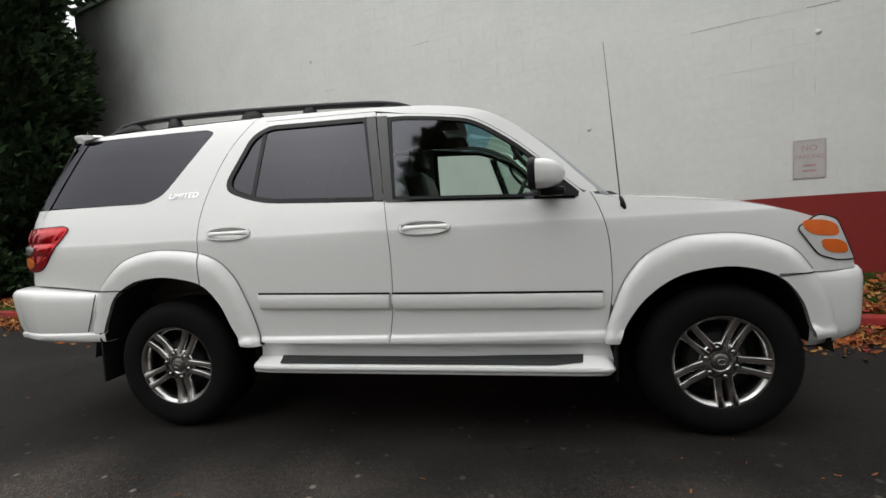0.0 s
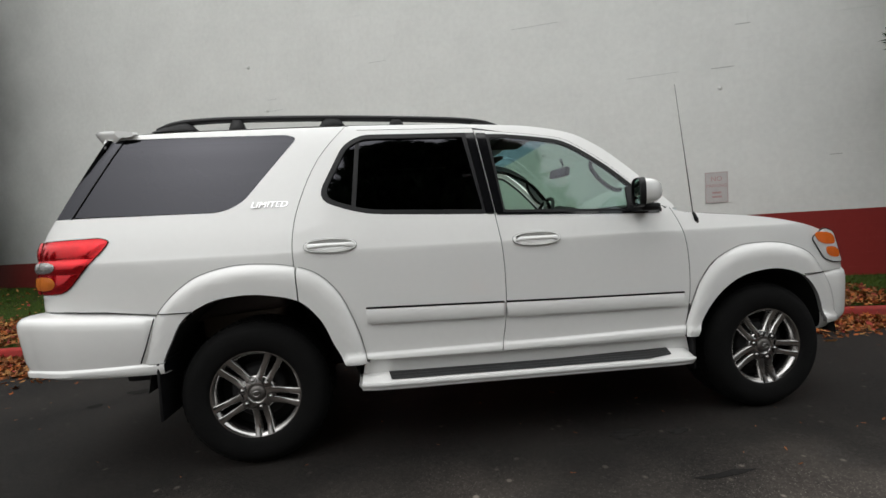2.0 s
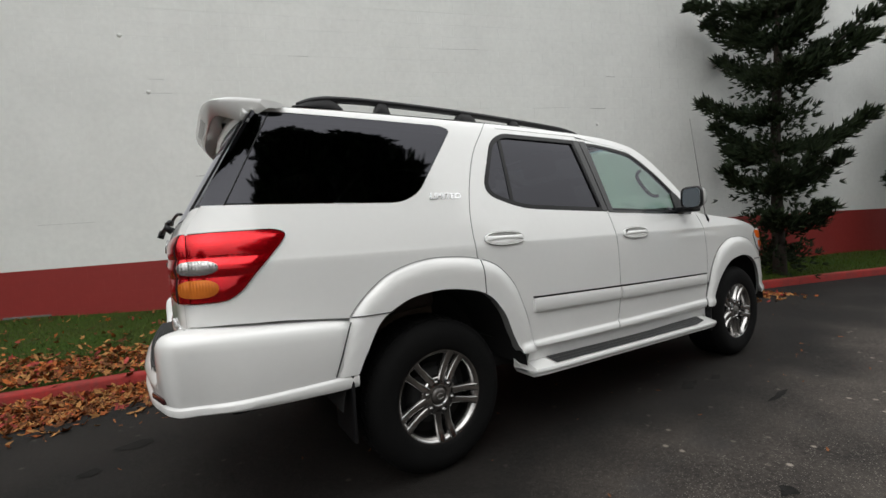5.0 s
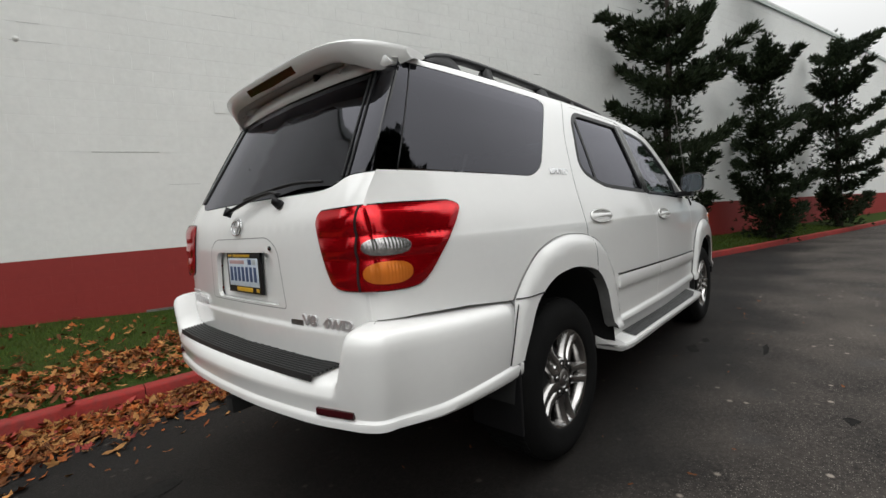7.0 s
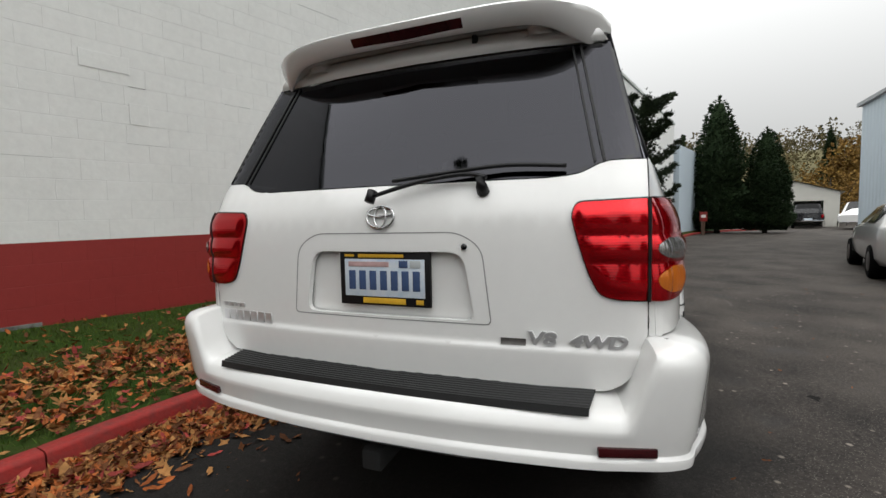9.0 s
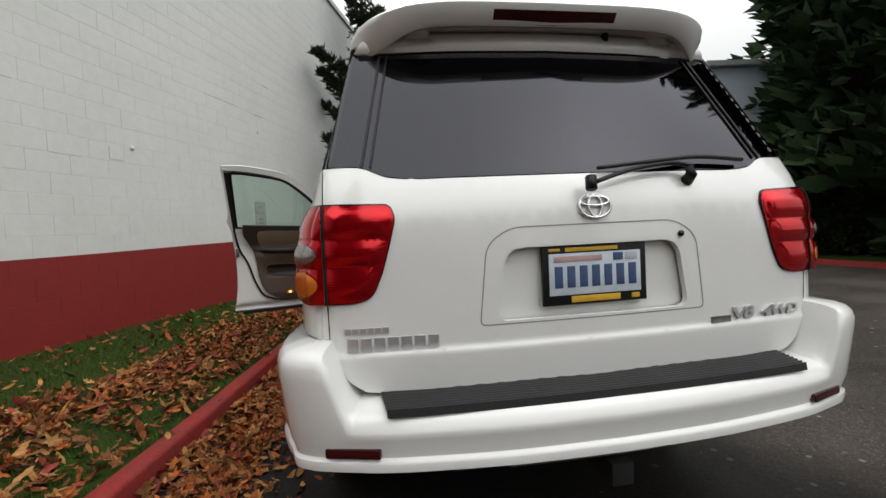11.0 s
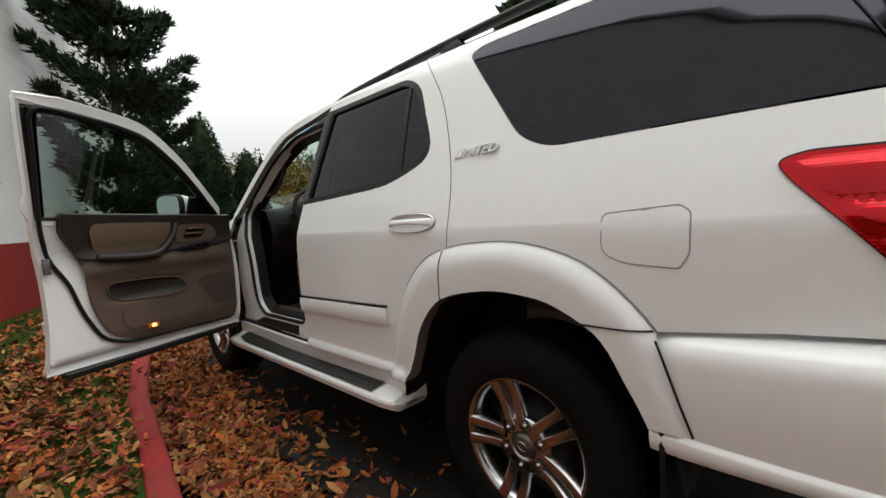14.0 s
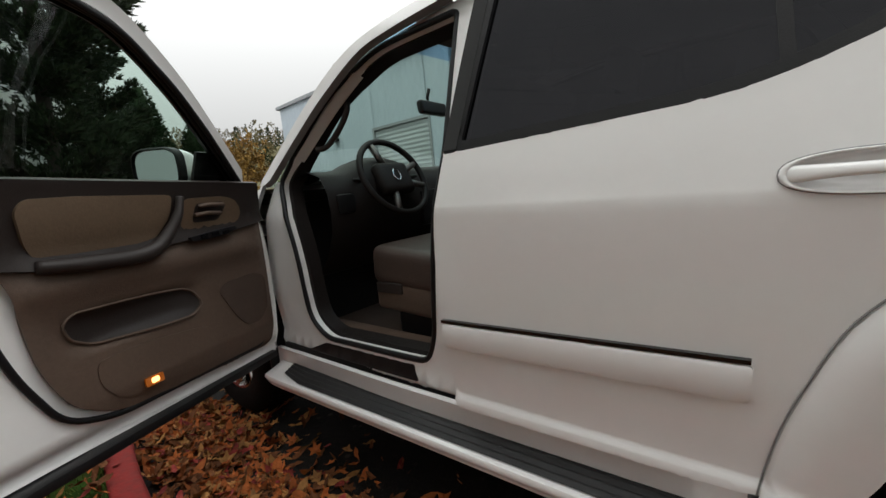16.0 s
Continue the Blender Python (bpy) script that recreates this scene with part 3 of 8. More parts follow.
def building():
    owner = tagged(new("building_wall"), "tall painted block building, white above a red band", "building", kind="structure")
    # courses counted from the band's top, four red ones below it
    rows = list(range(-6, 31))
    def shift(x, r):
        """The course lines sag with the band and close up towards the coping."""
        z = r * COURSE
        return band_z(x) + z * (1 + (top_z(x) - band_z(x) - 6.0) / 6.0 * (1 if z > 0 else 0))

    near = {}
    mesh_white, mesh_red = ([], []), ([], [])
    pick = [0]
    for r in rows:
        for c in range(-1, int(WALL_LEN / BLOCK) + 1):
            s0 = c * BLOCK + (BLOCK / 2 if r % 2 else 0)
            a, b = max(s0 + 0.0002, 0), min(s0 + BLOCK - 0.0002, WALL_LEN)
            if b - a < 0.05:
                continue
            xm = WALL_A + (a + b) / 2 * wall_dir.x
            rr = random.Random(r * 1000 + c)
            lift = rr.uniform(0, 0.0005) + (0.002 if rr.random() < 0.015 else 0)
            quad = []
            for s, up in ((a, 0), (b, 0), (b, 1), (a, 1)):
                x = WALL_A + s * wall_dir.x
                gap = 0.0015 if up == 0 else -0.0015
                quad.append((s, shift(x, r + up) + gap))
            front = [wall_point(s, z, lift) for s, z in quad]
            ins = 0.004
            face = [wall_point(s + (0.0008 if k in (0, 3) else -0.0008), z + (ins if k < 2 else -ins) * 0.6, lift + 0.0010) for k, (s, z) in enumerate(quad)]
            rear = [wall_point(s, z, -0.02) for s, z in quad]
            vs = face + front + rear
            fs = [(0, 1, 2, 3)] + [(k + 4, (k + 1) % 4 + 4, (k + 1) % 4, k) for k in range(4)] + [(k + 8, (k + 1) % 4 + 8, (k + 1) % 4 + 4, k + 4) for k in range(4)]
            red = r < 0
            take = pick[0] < 296 and 1.0 < xm < 7.4 and -5 <= r <= 11 and (r * 3 + c) % 1 == 0
            if take:
                pick[0] += 1
                near[(r, c)] = (vs, fs, red)
            else:
                tgt = mesh_red if red else mesh_white
                o = len(tgt[0])
                tgt[0].extend(vs)
                tgt[1].extend([tuple(i + o for i in f) for f in fs])
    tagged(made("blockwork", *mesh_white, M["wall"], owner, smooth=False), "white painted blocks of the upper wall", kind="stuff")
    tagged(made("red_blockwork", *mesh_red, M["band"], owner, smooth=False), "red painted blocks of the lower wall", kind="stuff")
    # the body of the building: thick walls behind the blocks, and a flat roof
    def slab(name, s0, s1, z0, z1, d0, d1, mat, label):
        vs, fs, n = [], [], 13
        for k in range(n):
            s = s0 + (s1 - s0) * k / (n - 1)
            x = WALL_A + s * wall_dir.x
            za, zb = (z0(x) if callable(z0) else z0), (z1(x) if callable(z1) else z1)
            vs += [wall_point(s, za, d0), wall_point(s, zb, d0), wall_point(s, zb, d1), wall_point(s, za, d1)]
        for k in range(n - 1):
            for j in range(4):
                fs.append((k * 4 + j, (k + 1) * 4 + j, (k + 1) * 4 + (j + 1) % 4, k * 4 + (j + 1) % 4))
        fs += [(0, 1, 2, 3), tuple((n - 1) * 4 + j for j in (3, 2, 1, 0))]
        return made(name, vs, fs, mat, owner, label, smooth=False)

    slab("wall_core", 0.02, WALL_LEN - 0.02, -0.3, lambda x: band_z(x), -0.0012, -0.3, M["band"], "red painted joints")
    slab("wall_core", 0.02, WALL_LEN - 0.02, lambda x: band_z(x), lambda x: top_z(x) - 0.02, -0.0012, -0.3, M["wall"], "white painted joints")
    slab("coping", -0.06, WALL_LEN + 0.06, lambda x: top_z(x) + 0.002, lambda x: top_z(x) + 0.09, 0.05, -0.35, M["coping"], "thin dark green metal coping")
    slab("end_wall", 0.02, 0.3, -0.3, lambda x: top_z(x) - 0.03, -0.31, -14, M["wall"], "")
    slab("end_wall", WALL_LEN - 0.3, WALL_LEN - 0.02, -0.3, lambda x: top_z(x) - 0.03, -0.31, -14, M["wall"], "")
    slab("rear_wall", 0.02, WALL_LEN - 0.02, -0.3, lambda x: top_z(x) - 0.03, -14.01, -14.3, M["wall"], "")
    slab("flat_roof", 0.3, WALL_LEN - 0.3, lambda x: top_z(x) - 0.25, lambda x: top_z(x) - 0.05, -0.31, -14, M["roofgrey"], "")
    return owner, near


wall_owner, near_blocks = building()


def far_wing():
    """The lower grey wing past the far corner."""
    vs = []
    a, b = Vector((25.3, -4.6, 0)), Vector((30.5, -6.6, 0))
    boxy = bmesh.new()
    d = (b - a).normalized()
    ang = math.degrees(math.atan2(d.y, d.x))
    box(boxy, 0, (b - a).length, 0.0, 6.0, -0.2, 5.2, pose(a.x, a.y + 0.2, 0, 0, 0, ang), 0.02)
    ob = part("building_wing", boxy, M["siding"])
    tagged(ob, "pale grey lower wing beyond the white wall", "building", kind="structure")


far_wing()

# ---- the white sport utility vehicle ----
from mathutils import geometry

suv = tagged(new("suv"), "white full-size sport utility vehicle, driver's door open, parked by the kerb", "car")
side_z = curve([0.28, 0.45, 0.505, 0.528, 0.546, 0.568, 0.66, 0.80, 1.0, 1.10, 1.122, 1.142, 1.22, 1.30, 1.39, 1.60, 1.76, 1.83, 1.87],
               [0.900, 0.914, 0.923, 0.930, 0.927, 0.914, 0.918, 0.922, 0.920, 0.9175, 0.9155, 0.910, 0.888, 0.862, 0.832, 0.760, 0.700, 0.662, 0.610])
side_x = curve([-1.12, -1.06, -1.02, -0.9, -0.7, -0.3, 0.3, 1.5, 2.4, 3.0, 3.4, 3.6, 3.72],
               [-0.22, -0.155, -0.118, -0.078, -0.05, -0.02, 0.0, 0.01, -0.01, -0.02, -0.055, -0.11, -0.19])
rear_z = curve([0.40, 0.70, 0.9, 1.1, 1.2, 1.28, 1.34, 1.8, 1.9], [-1.09, -1.10, -1.115, -1.118, -1.113, -1.088, -1.055, -0.80, -0.74])
rear_y = curve([0, 0.3, 0.55, 0.7, 0.755, 0.8], [0, 0.01, 0.033, 0.052, 0.075, 0.12])


def Y(x, z):
    return side_z(z) + side_x(x)


def X(y, z):
    return rear_z(z) + rear_y(abs(y)) * (0.8 + 0.5 * min(max((z - 1.2) / 0.6, 0), 1))


# each wheel arch: its centre, and the outer and inner radius of the moulding by angle
REAR_ARCH = (0.02, 0.395, curve([8, 14, 36, 51, 63, 74, 86, 98, 112, 122, 132, 136, 148, 165], [0.588, 0.590, 0.630, 0.682, 0.702, 0.692, 0.682, 0.683, 0.684, 0.672, 0.656, 0.648, 0.605, 0.580]),
             curve([8, 14, 28, 48, 63, 80, 97, 112, 125, 143, 165], [0.486, 0.482, 0.474, 0.514, 0.538, 0.528, 0.531, 0.541, 0.541, 0.502, 0.484]))
FRONT_ARCH = (3.0, 0.39, curve([8, 14, 34, 47, 62, 79, 95, 108, 121, 135, 152, 168, 175], [0.530, 0.538, 0.575, 0.594, 0.630, 0.632, 0.637, 0.652, 0.652, 0.627, 0.586, 0.574, 0.570]),
              curve([0, 8, 24, 44, 62, 78, 98, 117, 135, 150, 168], [0.416, 0.418, 0.424, 0.458, 0.480, 0.478, 0.478, 0.490, 0.494, 0.498, 0.505]))


def arch_line(arch, which, a0, a1, n, k=1.0):
    """Points along the outer (2) or inner (3) edge of an arch moulding between two angles."""
    out = []
    for i in range(n + 1):
        a = a0 + (a1 - a0) * i / n
        r = arch[which](a) * k
        out.append((arch[0] + r * math.cos(radians(a)), arch[1] + r * math.sin(radians(a))))
    return out


def flare(x, z):
    """How far the wheel-arch moulding stands off the body side."""
    best = 0.0
    for cx, cz, far, near in (REAR_ARCH, FRONT_ARCH):
        r, a = math.hypot(x - cx, z - cz), math.degrees(math.atan2(z - cz, x - cx))
        if r > 0.80 or a < -20:
            continue
        r0, r1 = near(a), far(a)
        t = min(max((r1 - r) / (r1 - r0) / 0.42, 0), 1)
        best = max(best, 0.011 + 0.026 * t * (2 - t) - 0.006 * max((r1 - r) / (r1 - r0) - 0.55, 0))
    return best


def on_side(s, off=0.0, extra=None):
    return lambda u, v: Vector((u, s * (Y(u, v) + off + (extra(u, v) if extra else 0)), v))


def on_rear(off=0.0, extra=None):
    return lambda u, v: Vector((X(u, v) - off - (extra(u, v) if extra else 0), u, v))


def inside(pts, poly):
    """Which of the points lie inside the polygon."""
    pts, poly = np.asarray(pts, float), np.asarray(poly, float)
    x, y = pts[:, 0], pts[:, 1]
    res = np.zeros(len(pts), bool)
    a = poly
    b = np.roll(poly, -1, 0)
    for (x0, y0), (x1, y1) in zip(a, b):
        if y0 != y1:
            res ^= ((y0 > y) != (y1 > y)) & (x < (x1 - x0) * (y - y0) / (y1 - y0) + x0)
    return res


def resample(poly, step):
    out = []
    for i, p in enumerate(poly):
        q = poly[(i + 1) % len(poly)]
        d = math.hypot(q[0] - p[0], q[1] - p[1])
        k = max(int(math.ceil(d / step)), 1)
        for j in range(k):
            out.append((p[0] + (q[0] - p[0]) * j / k, p[1] + (q[1] - p[1]) * j / k))
    return [p for i, p in enumerate(out) if math.hypot(p[0] - out[i - 1][0], p[1] - out[i - 1][1]) > 1e-4]


def rounded(poly, radius, steps=5):
    """The polygon with its corners rounded; radius is one number or one for each corner."""
    rs = radius if isinstance(radius, (list, tuple)) else [radius] * len(poly)
    out = []
    for i, p in enumerate(poly):
        p, a, b = Vector(p), Vector(poly[i - 1]), Vector(poly[(i + 1) % len(poly)])
        d = min(rs[i], 0.45 * (a - p).length, 0.45 * (b - p).length)
        if d < 1e-4:
            out.append(tuple(p))
            continue
        s, e = p + (a - p).normalized() * d, p + (b - p).normalized() * d
        for k in range(steps + 1):
            t = k / steps
            out.append(tuple((1 - t) ** 2 * s + 2 * t * (1 - t) * p + t * t * e))
    return out


def shrunk(poly, d):
    """The polygon drawn in by d."""
    area = sum(p[0] * q[1] - q[0] * p[1] for p, q in zip(poly, poly[1:] + poly[:1]))
    sgn = 1 if area > 0 else -1
    out = []
    n = len(poly)
    for i, p in enumerate(poly):
        a, b = Vector(poly[i - 1]), Vector(poly[(i + 1) % n])
        p = Vector(p)
        e1, e2 = (p - a), (b - p)
        e1, e2 = (e1.normalized() if e1.length > 1e-6 else e2.normalized()), (e2.normalized() if e2.length > 1e-6 else e1.normalized())
        n1, n2 = Vector((-e1.y, e1.x)) * sgn, Vector((-e2.y, e2.x)) * sgn
        m = n1 + n2
        m = m.normalized() if m.length > 1e-6 else n1
        out.append(tuple(p + m * d / max(m.dot(n1), 0.5)))
    return out


def panel(name, outline, fn, mat, parent, out, holes=(), grid=(0.07, 0.03), rim=0.018, edge=0.004, fine=0.03, label="", lip=0.009, creases=(), dark_rim=False):
    """A curved sheet cut to an outline in two coordinates, with rounded edges and a folded rim."""
    edge = edge if lip else 0.0
    loops = [resample(list(outline), fine)] + [resample(list(h), fine) for h in holes]
    pts, cons, rings = [], [], []
    for lp in loops:
        o = len(pts)
        pts += lp
        cons += [(o + i, o + (i + 1) % len(lp)) for i in range(len(lp))]
        rings.append(list(range(o, o + len(lp))))
    nb = len(pts)
    bound = np.array(pts)
    extra = []
    if lip:
        for k, lp in enumerate(loops):
            extra += shrunk(lp, lip if k == 0 else -lip)
    lo, hi = bound.min(0), bound.max(0)
    gx = np.arange(lo[0] + grid[0] / 2, hi[0], grid[0])
    gz = np.arange(lo[1] + grid[1] / 2, hi[1], grid[1])
    if len(gx) and len(gz):
        extra += [(float(a) + (grid[0] / 2 if j % 2 else 0), float(b)) for j, b in enumerate(gz) for a in gx]
    for v in creases:
        extra += [(float(u), v) for u in np.arange(lo[0], hi[0], 0.022)]
    if extra:
        ex = np.array(extra)
        keep = inside(ex, loops[0])
        for h in loops[1:]:
            keep &= ~inside(ex, h)
        dist = np.array([np.min((bound[:, 0] - e[0]) ** 2 + (bound[:, 1] - e[1]) ** 2) for e in ex])
        keep &= dist > (0.75 * lip if lip else 0.01) ** 2
        pts += [tuple(e) for e in ex[keep]]
    res = geometry.delaunay_2d_cdt([Vector(p) for p in pts], cons, [], 0, 1e-5)
    co, tris = res[0], [f for f in res[2] if len(f) == 3]
    cen = np.array([[(co[f[0]][k] + co[f[1]][k] + co[f[2]][k]) / 3 for k in (0, 1)] for f in tris])
    ok = inside(cen, loops[0])
    for h in loops[1:]:
        ok &= ~inside(cen, h)
    out = Vector(out)
    isb = [any(o < nb for o in orig) for orig in res[3]]
    verts, normals = [], []
    e = 0.003
    for i, p in enumerate(co):
        u, v = p[0], p[1]
        n = (fn(u + e, v) - fn(u - e, v)).cross(fn(u, v + e) - fn(u, v - e)).normalized()
        if n.dot(out) < 0:
            n = -n
        verts.append(fn(u, v) - n * (edge if isb[i] else 0))
        normals.append(n)
    faces = []
    for f, k in zip(tris, ok):
        if k:
            a, b, c = (verts[i] for i in f)
            faces.append(tuple(f) if (b - a).cross(c - a).dot(normals[f[0]]) > 0 else tuple(reversed(f)))
    first = {}
    for i, orig in enumerate(res[3]):
        for o in orig:
            if o < nb:
                first[o] = i
    skin = len(faces)
    if rim:
        for r, ring in enumerate(rings):
            ids = [first[o] for o in ring if o in first]
            base = len(verts)
            m = len(ids)
            cut = []
            for k, i in enumerate(ids):
                t = (verts[ids[(k + 1) % m]] - verts[ids[k - 1]])
                w = t.cross(normals[i])
                w = w.normalized() if w.length > 1e-9 else normals[i]
                cut.append(w)
            mid = sum((verts[i] for i in ids), Vector()) / m
            flip = sum((verts[i] - mid).dot(w) for i, w in zip(ids, cut))
            sgn = (1 if flip > 0 else -1) * (1 if r == 0 else -1)
            for i, w in zip(ids, cut):
                verts += [verts[i].copy(), verts[i] - normals[i] * rim]
                normals += [w * sgn, w * sgn]
            for k in range(m):
                a, b = base + 2 * k, base + 2 * ((k + 1) % m)
                q = (a, b, b + 1, a + 1)
                nn = (verts[q[1]] - verts[q[0]]).cross(verts[q[2]] - verts[q[0]])
                faces.append(q if nn.dot(normals[a]) > 0 else q[::-1])
    # dark_rim: grey in place of the panel's paint, the seam's shade put into colour
    ob = made(name, verts, faces, [mat, M["gap"]] if dark_rim else mat, parent, label)
    if dark_rim:
        ob.data.polygons.foreach_set("material_index", [0] * skin + [1] * (len(faces) - skin))
    ob.data.normals_split_custom_set_from_vertices([tuple(n) for n in normals])
    return ob


def grid_surface(name, rows, mat, parent, label="", flip=False):
    """A sheet through rows of points."""
    n = len(rows[0])
    verts = [v for row in rows for v in row]
    faces = []
    for i in range(len(rows) - 1):
        for j in range(n - 1):
            q = (i * n + j, i * n + j + 1, (i + 1) * n + j + 1, (i + 1) * n + j)
            faces.append(q[::-1] if flip else q)
    return made(name, verts, faces, mat, parent, label)


def glassy(ob):
    ob.visible_shadow = False
    return ob


# outlines in the side plane, metres ahead of the rear axle and above the road
seam_c = spline([(0.535, 1.838), (0.51, 1.811), (0.37, 1.624), (0.27, 1.37), (0.24, 1.161), (0.262, 0.90)], 5)
seam_b = spline([(1.275, 1.814), (1.30, 1.62), (1.343, 1.27), (1.37, 1.0), (1.367, 0.727), (1.335, 0.515)], 5)
seam_a = spline([(2.395, 1.285), (2.445, 1.17), (2.482, 1.0), (2.486, 0.75), (2.447, 0.498)], 5)
roof_line = curve([-0.80, -0.7, 0.0, 0.53, 1.27, 1.52, 1.72, 1.87, 2.02, 2.19, 2.40, 2.46],
                  [1.80, 1.822, 1.832, 1.836, 1.822, 1.808, 1.783, 1.748, 1.668, 1.527, 1.31, 1.25])
REAR_SEAM, REAR_END, FRONT_SEAM = 70.2, 135.4, 46.8
q_glass = rounded([(-0.905, 1.366), (-0.685, 1.792), (0.21, 1.790), (0.262, 1.768), (-0.02, 1.405), (-0.13, 1.356)], [0.01, 0.01, 0.04, 0.03, 0.10, 0.10])
r_open = rounded([(0.372, 1.405), (0.52, 1.712), (0.62, 1.770), (1.281, 1.764), (1.335, 1.283), (0.62, 1.316)], [0.09, 0.12, 0.06, 0.005, 0.005, 0.16])
f_open = [(1.292, 1.762)] + [tuple(p) for p in spline([(1.45, 1.757), (1.69, 1.728), (1.84, 1.690), (2.02, 1.573), (2.16, 1.452), (2.352, 1.268)], 5)] + [(2.335, 1.243), (1.353, 1.281)]


def side_panels(s):
    """The fixed painted panels of one side: s is -1 on the kerb's far side and 1 on the kerb side."""
    out = (0, s, 0)
    fl = on_side(s, 0, flare)
    W = M["white"]
    g = 0.002
    # quarter panel with its window opening
    top = [(x, roof_line(x)) for x in np.linspace(0.53, -0.69, 16)]
    outer = [(p[0] - g, p[1]) for p in reversed(list(seam_c))][:-1] + top[0:1] + top[1:]
    rear = [tuple(p) for p in spline([(-0.69, 1.80), (-0.905, 1.366), (-1.0, 1.26), (-1.052, 1.16), (-1.056, 1.0), (-1.054, 0.888)], 5)]
    rear_start = next(i for i, p in enumerate(rear) if p[1] < 1.355)
    ring = arch_line(REAR_ARCH, 2, REAR_END, REAR_SEAM, 18, 0.994)
    cut = [p for p in q_glass if p[0] > -0.6 or p[1] > 1.7][1:]
    notch = [(-0.690, 1.797)] + [p for p in cut if p[0] > -0.66] + [(-0.907, 1.362)]
    quarter = outer + notch + rear[rear_start:] + [(-0.9, 0.886), (-0.7, 0.876)] + ring
    panel("quarter_panel", quarter, on_side(s), W, suv, out, label="white rear quarter panel", creases=(1.10, 1.112, 1.122, 1.132, 1.142, 1.155), dark_rim=True)
    glassy(panel("quarter_glass", shrunk(q_glass, 0.002), on_side(s, -0.006), M["privacy"], suv, out, rim=0, lip=0, edge=0, grid=(0.08, 0.05), label="dark privacy glass"))
    # rear wheel-arch moulding, in the pieces that the door seam cuts
    top_line = arch_line(REAR_ARCH, 2, REAR_SEAM + 0.3, REAR_END, 18, 1.001)
    panel("arch_moulding", top_line + arch_line(REAR_ARCH, 3, 121.5, 63.5, 16), fl, W, suv, out, rim=0.022, grid=(0.05, 0.03), label="white wheel-arch moulding", dark_rim=True)
    # its tail in front of the bumper
    tail = [(-0.446, 0.850), (-0.461, 0.800), (-0.496, 0.695), (-0.532, 0.600)]
    panel("arch_tail", tail + arch_line(REAR_ARCH, 3, 155.0, 122.2, 10), fl, W, suv, out, rim=0.022, grid=(0.05, 0.03), label="white tail of the wheel-arch moulding", dark_rim=True)
    # front wing
    wing_top = [(2.40, 1.287), (2.43, 1.248)] + [(x, wing_z(x)) for x in np.linspace(2.5, 3.50, 12)]
    front = [(3.58, 0.96), (3.64, 0.82), (3.46, 0.818)]
    wing = wing_top + front + arch_line(FRONT_ARCH, 2, FRONT_SEAM, 150.5, 20, 0.994) + [(p[0] + g, p[1]) for p in reversed(list(seam_a)) if p[1] > 0.69][:-1]
    panel("front_wing", wing, on_side(s), W, suv, out, label="white front wing", creases=(1.10, 1.112, 1.122, 1.132, 1.142, 1.155), dark_rim=True)
    panel("arch_moulding", arch_line(FRONT_ARCH, 2, FRONT_SEAM, 167, 24, 1.001) + [(2.442, 0.502), (2.508, 0.500)] + arch_line(FRONT_ARCH, 3, 165, 61.5, 22), fl, W, suv, out, rim=0.022, grid=(0.05, 0.03), label="white front wheel-arch moulding", dark_rim=True)
    panel("arch_tail", arch_line(FRONT_ARCH, 3, 60.5, 16, 12) + [(3.412, 0.500), (3.515, 0.512)] + arch_line(FRONT_ARCH, 2, 14, 46.2, 10), fl, W, suv, out, rim=0.022, grid=(0.05, 0.03), label="white front tail of the wheel-arch moulding", dark_rim=True)
    # cant rail and windscreen pillar
    low_edge = [(p[0], p[1] + 0.004) for p in [(0.545, 1.806), (1.276, 1.800)]] + [(p[0] + 0.004, p[1] + 0.014) for p in f_open[1:-2]]
    up_edge = [(x, roof_line(x) + 0.006) for x in list(np.linspace(2.43, 1.5, 22)) + list(np.linspace(1.3, 0.545, 6))]
    panel("cant_rail", low_edge + [(2.40, 1.262), (2.44, 1.262)] + up_edge, on_side(s, -0.002), W, suv, out, label="white cant rail and windscreen pillar", rim=0.03, dark_rim=True)
    # sill
    panel("sill", [(0.56, 0.40), (2.50, 0.38), (2.47, 0.492), (1.35, 0.505), (0.585, 0.527)], on_side(s, -0.022), W, suv, out, label="white sill")
    # jamb behind the front door's leading gap
    jamb = [(p[0], p[1]) for p in seam_a if p[1] < 0.86]
    panel("door_jamb", [(a - 0.010, b) for a, b in jamb] + [(a + 0.030, b) for a, b in reversed(jamb)], on_side(s, -0.016), M["gap"], suv, out, rim=0, lip=0, edge=0, grid=(0.1, 0.05), label="grey door jamb")
    # thin gaskets where the arch mouldings meet the body
    for arch, b0, b1 in ((REAR_ARCH, REAR_SEAM + 1.0, REAR_END), (FRONT_ARCH, FRONT_SEAM + 1, 151)):
        v, f = tube([on_side(s, 0.0035)(u, w) for u, w in arch_line(arch, 2, b0, b1, 30, 1.005)], 0.0020, 6)
        made("arch_gasket", v, f, M["seam"], suv, "thin dark gasket")
    v, f = tube([fl(u, 0.820) + Vector((0, s * 0.0005, 0)) for u in np.linspace(3.232, 3.400, 12)], 0.0024, 6)
    made("moulding_seam", v, f, M["shadowgap"], suv, "thin dark seam across the moulding")
    v, f = tube([fl(u, 0.854) + Vector((0, s * 0.0005, 0)) for u in np.linspace(-0.268, -0.440, 16)], 0.0024, 6)
    made("moulding_seam", v, f, M["shadowgap"], suv, "thin dark seam across the moulding")
    lamp(s)
    head_lamp(s)


def wing_z(x):
    return curve([2.40, 2.6, 3.0, 3.3, 3.45, 3.56], [1.243, 1.222, 1.180, 1.118, 1.062, 0.99])(x)


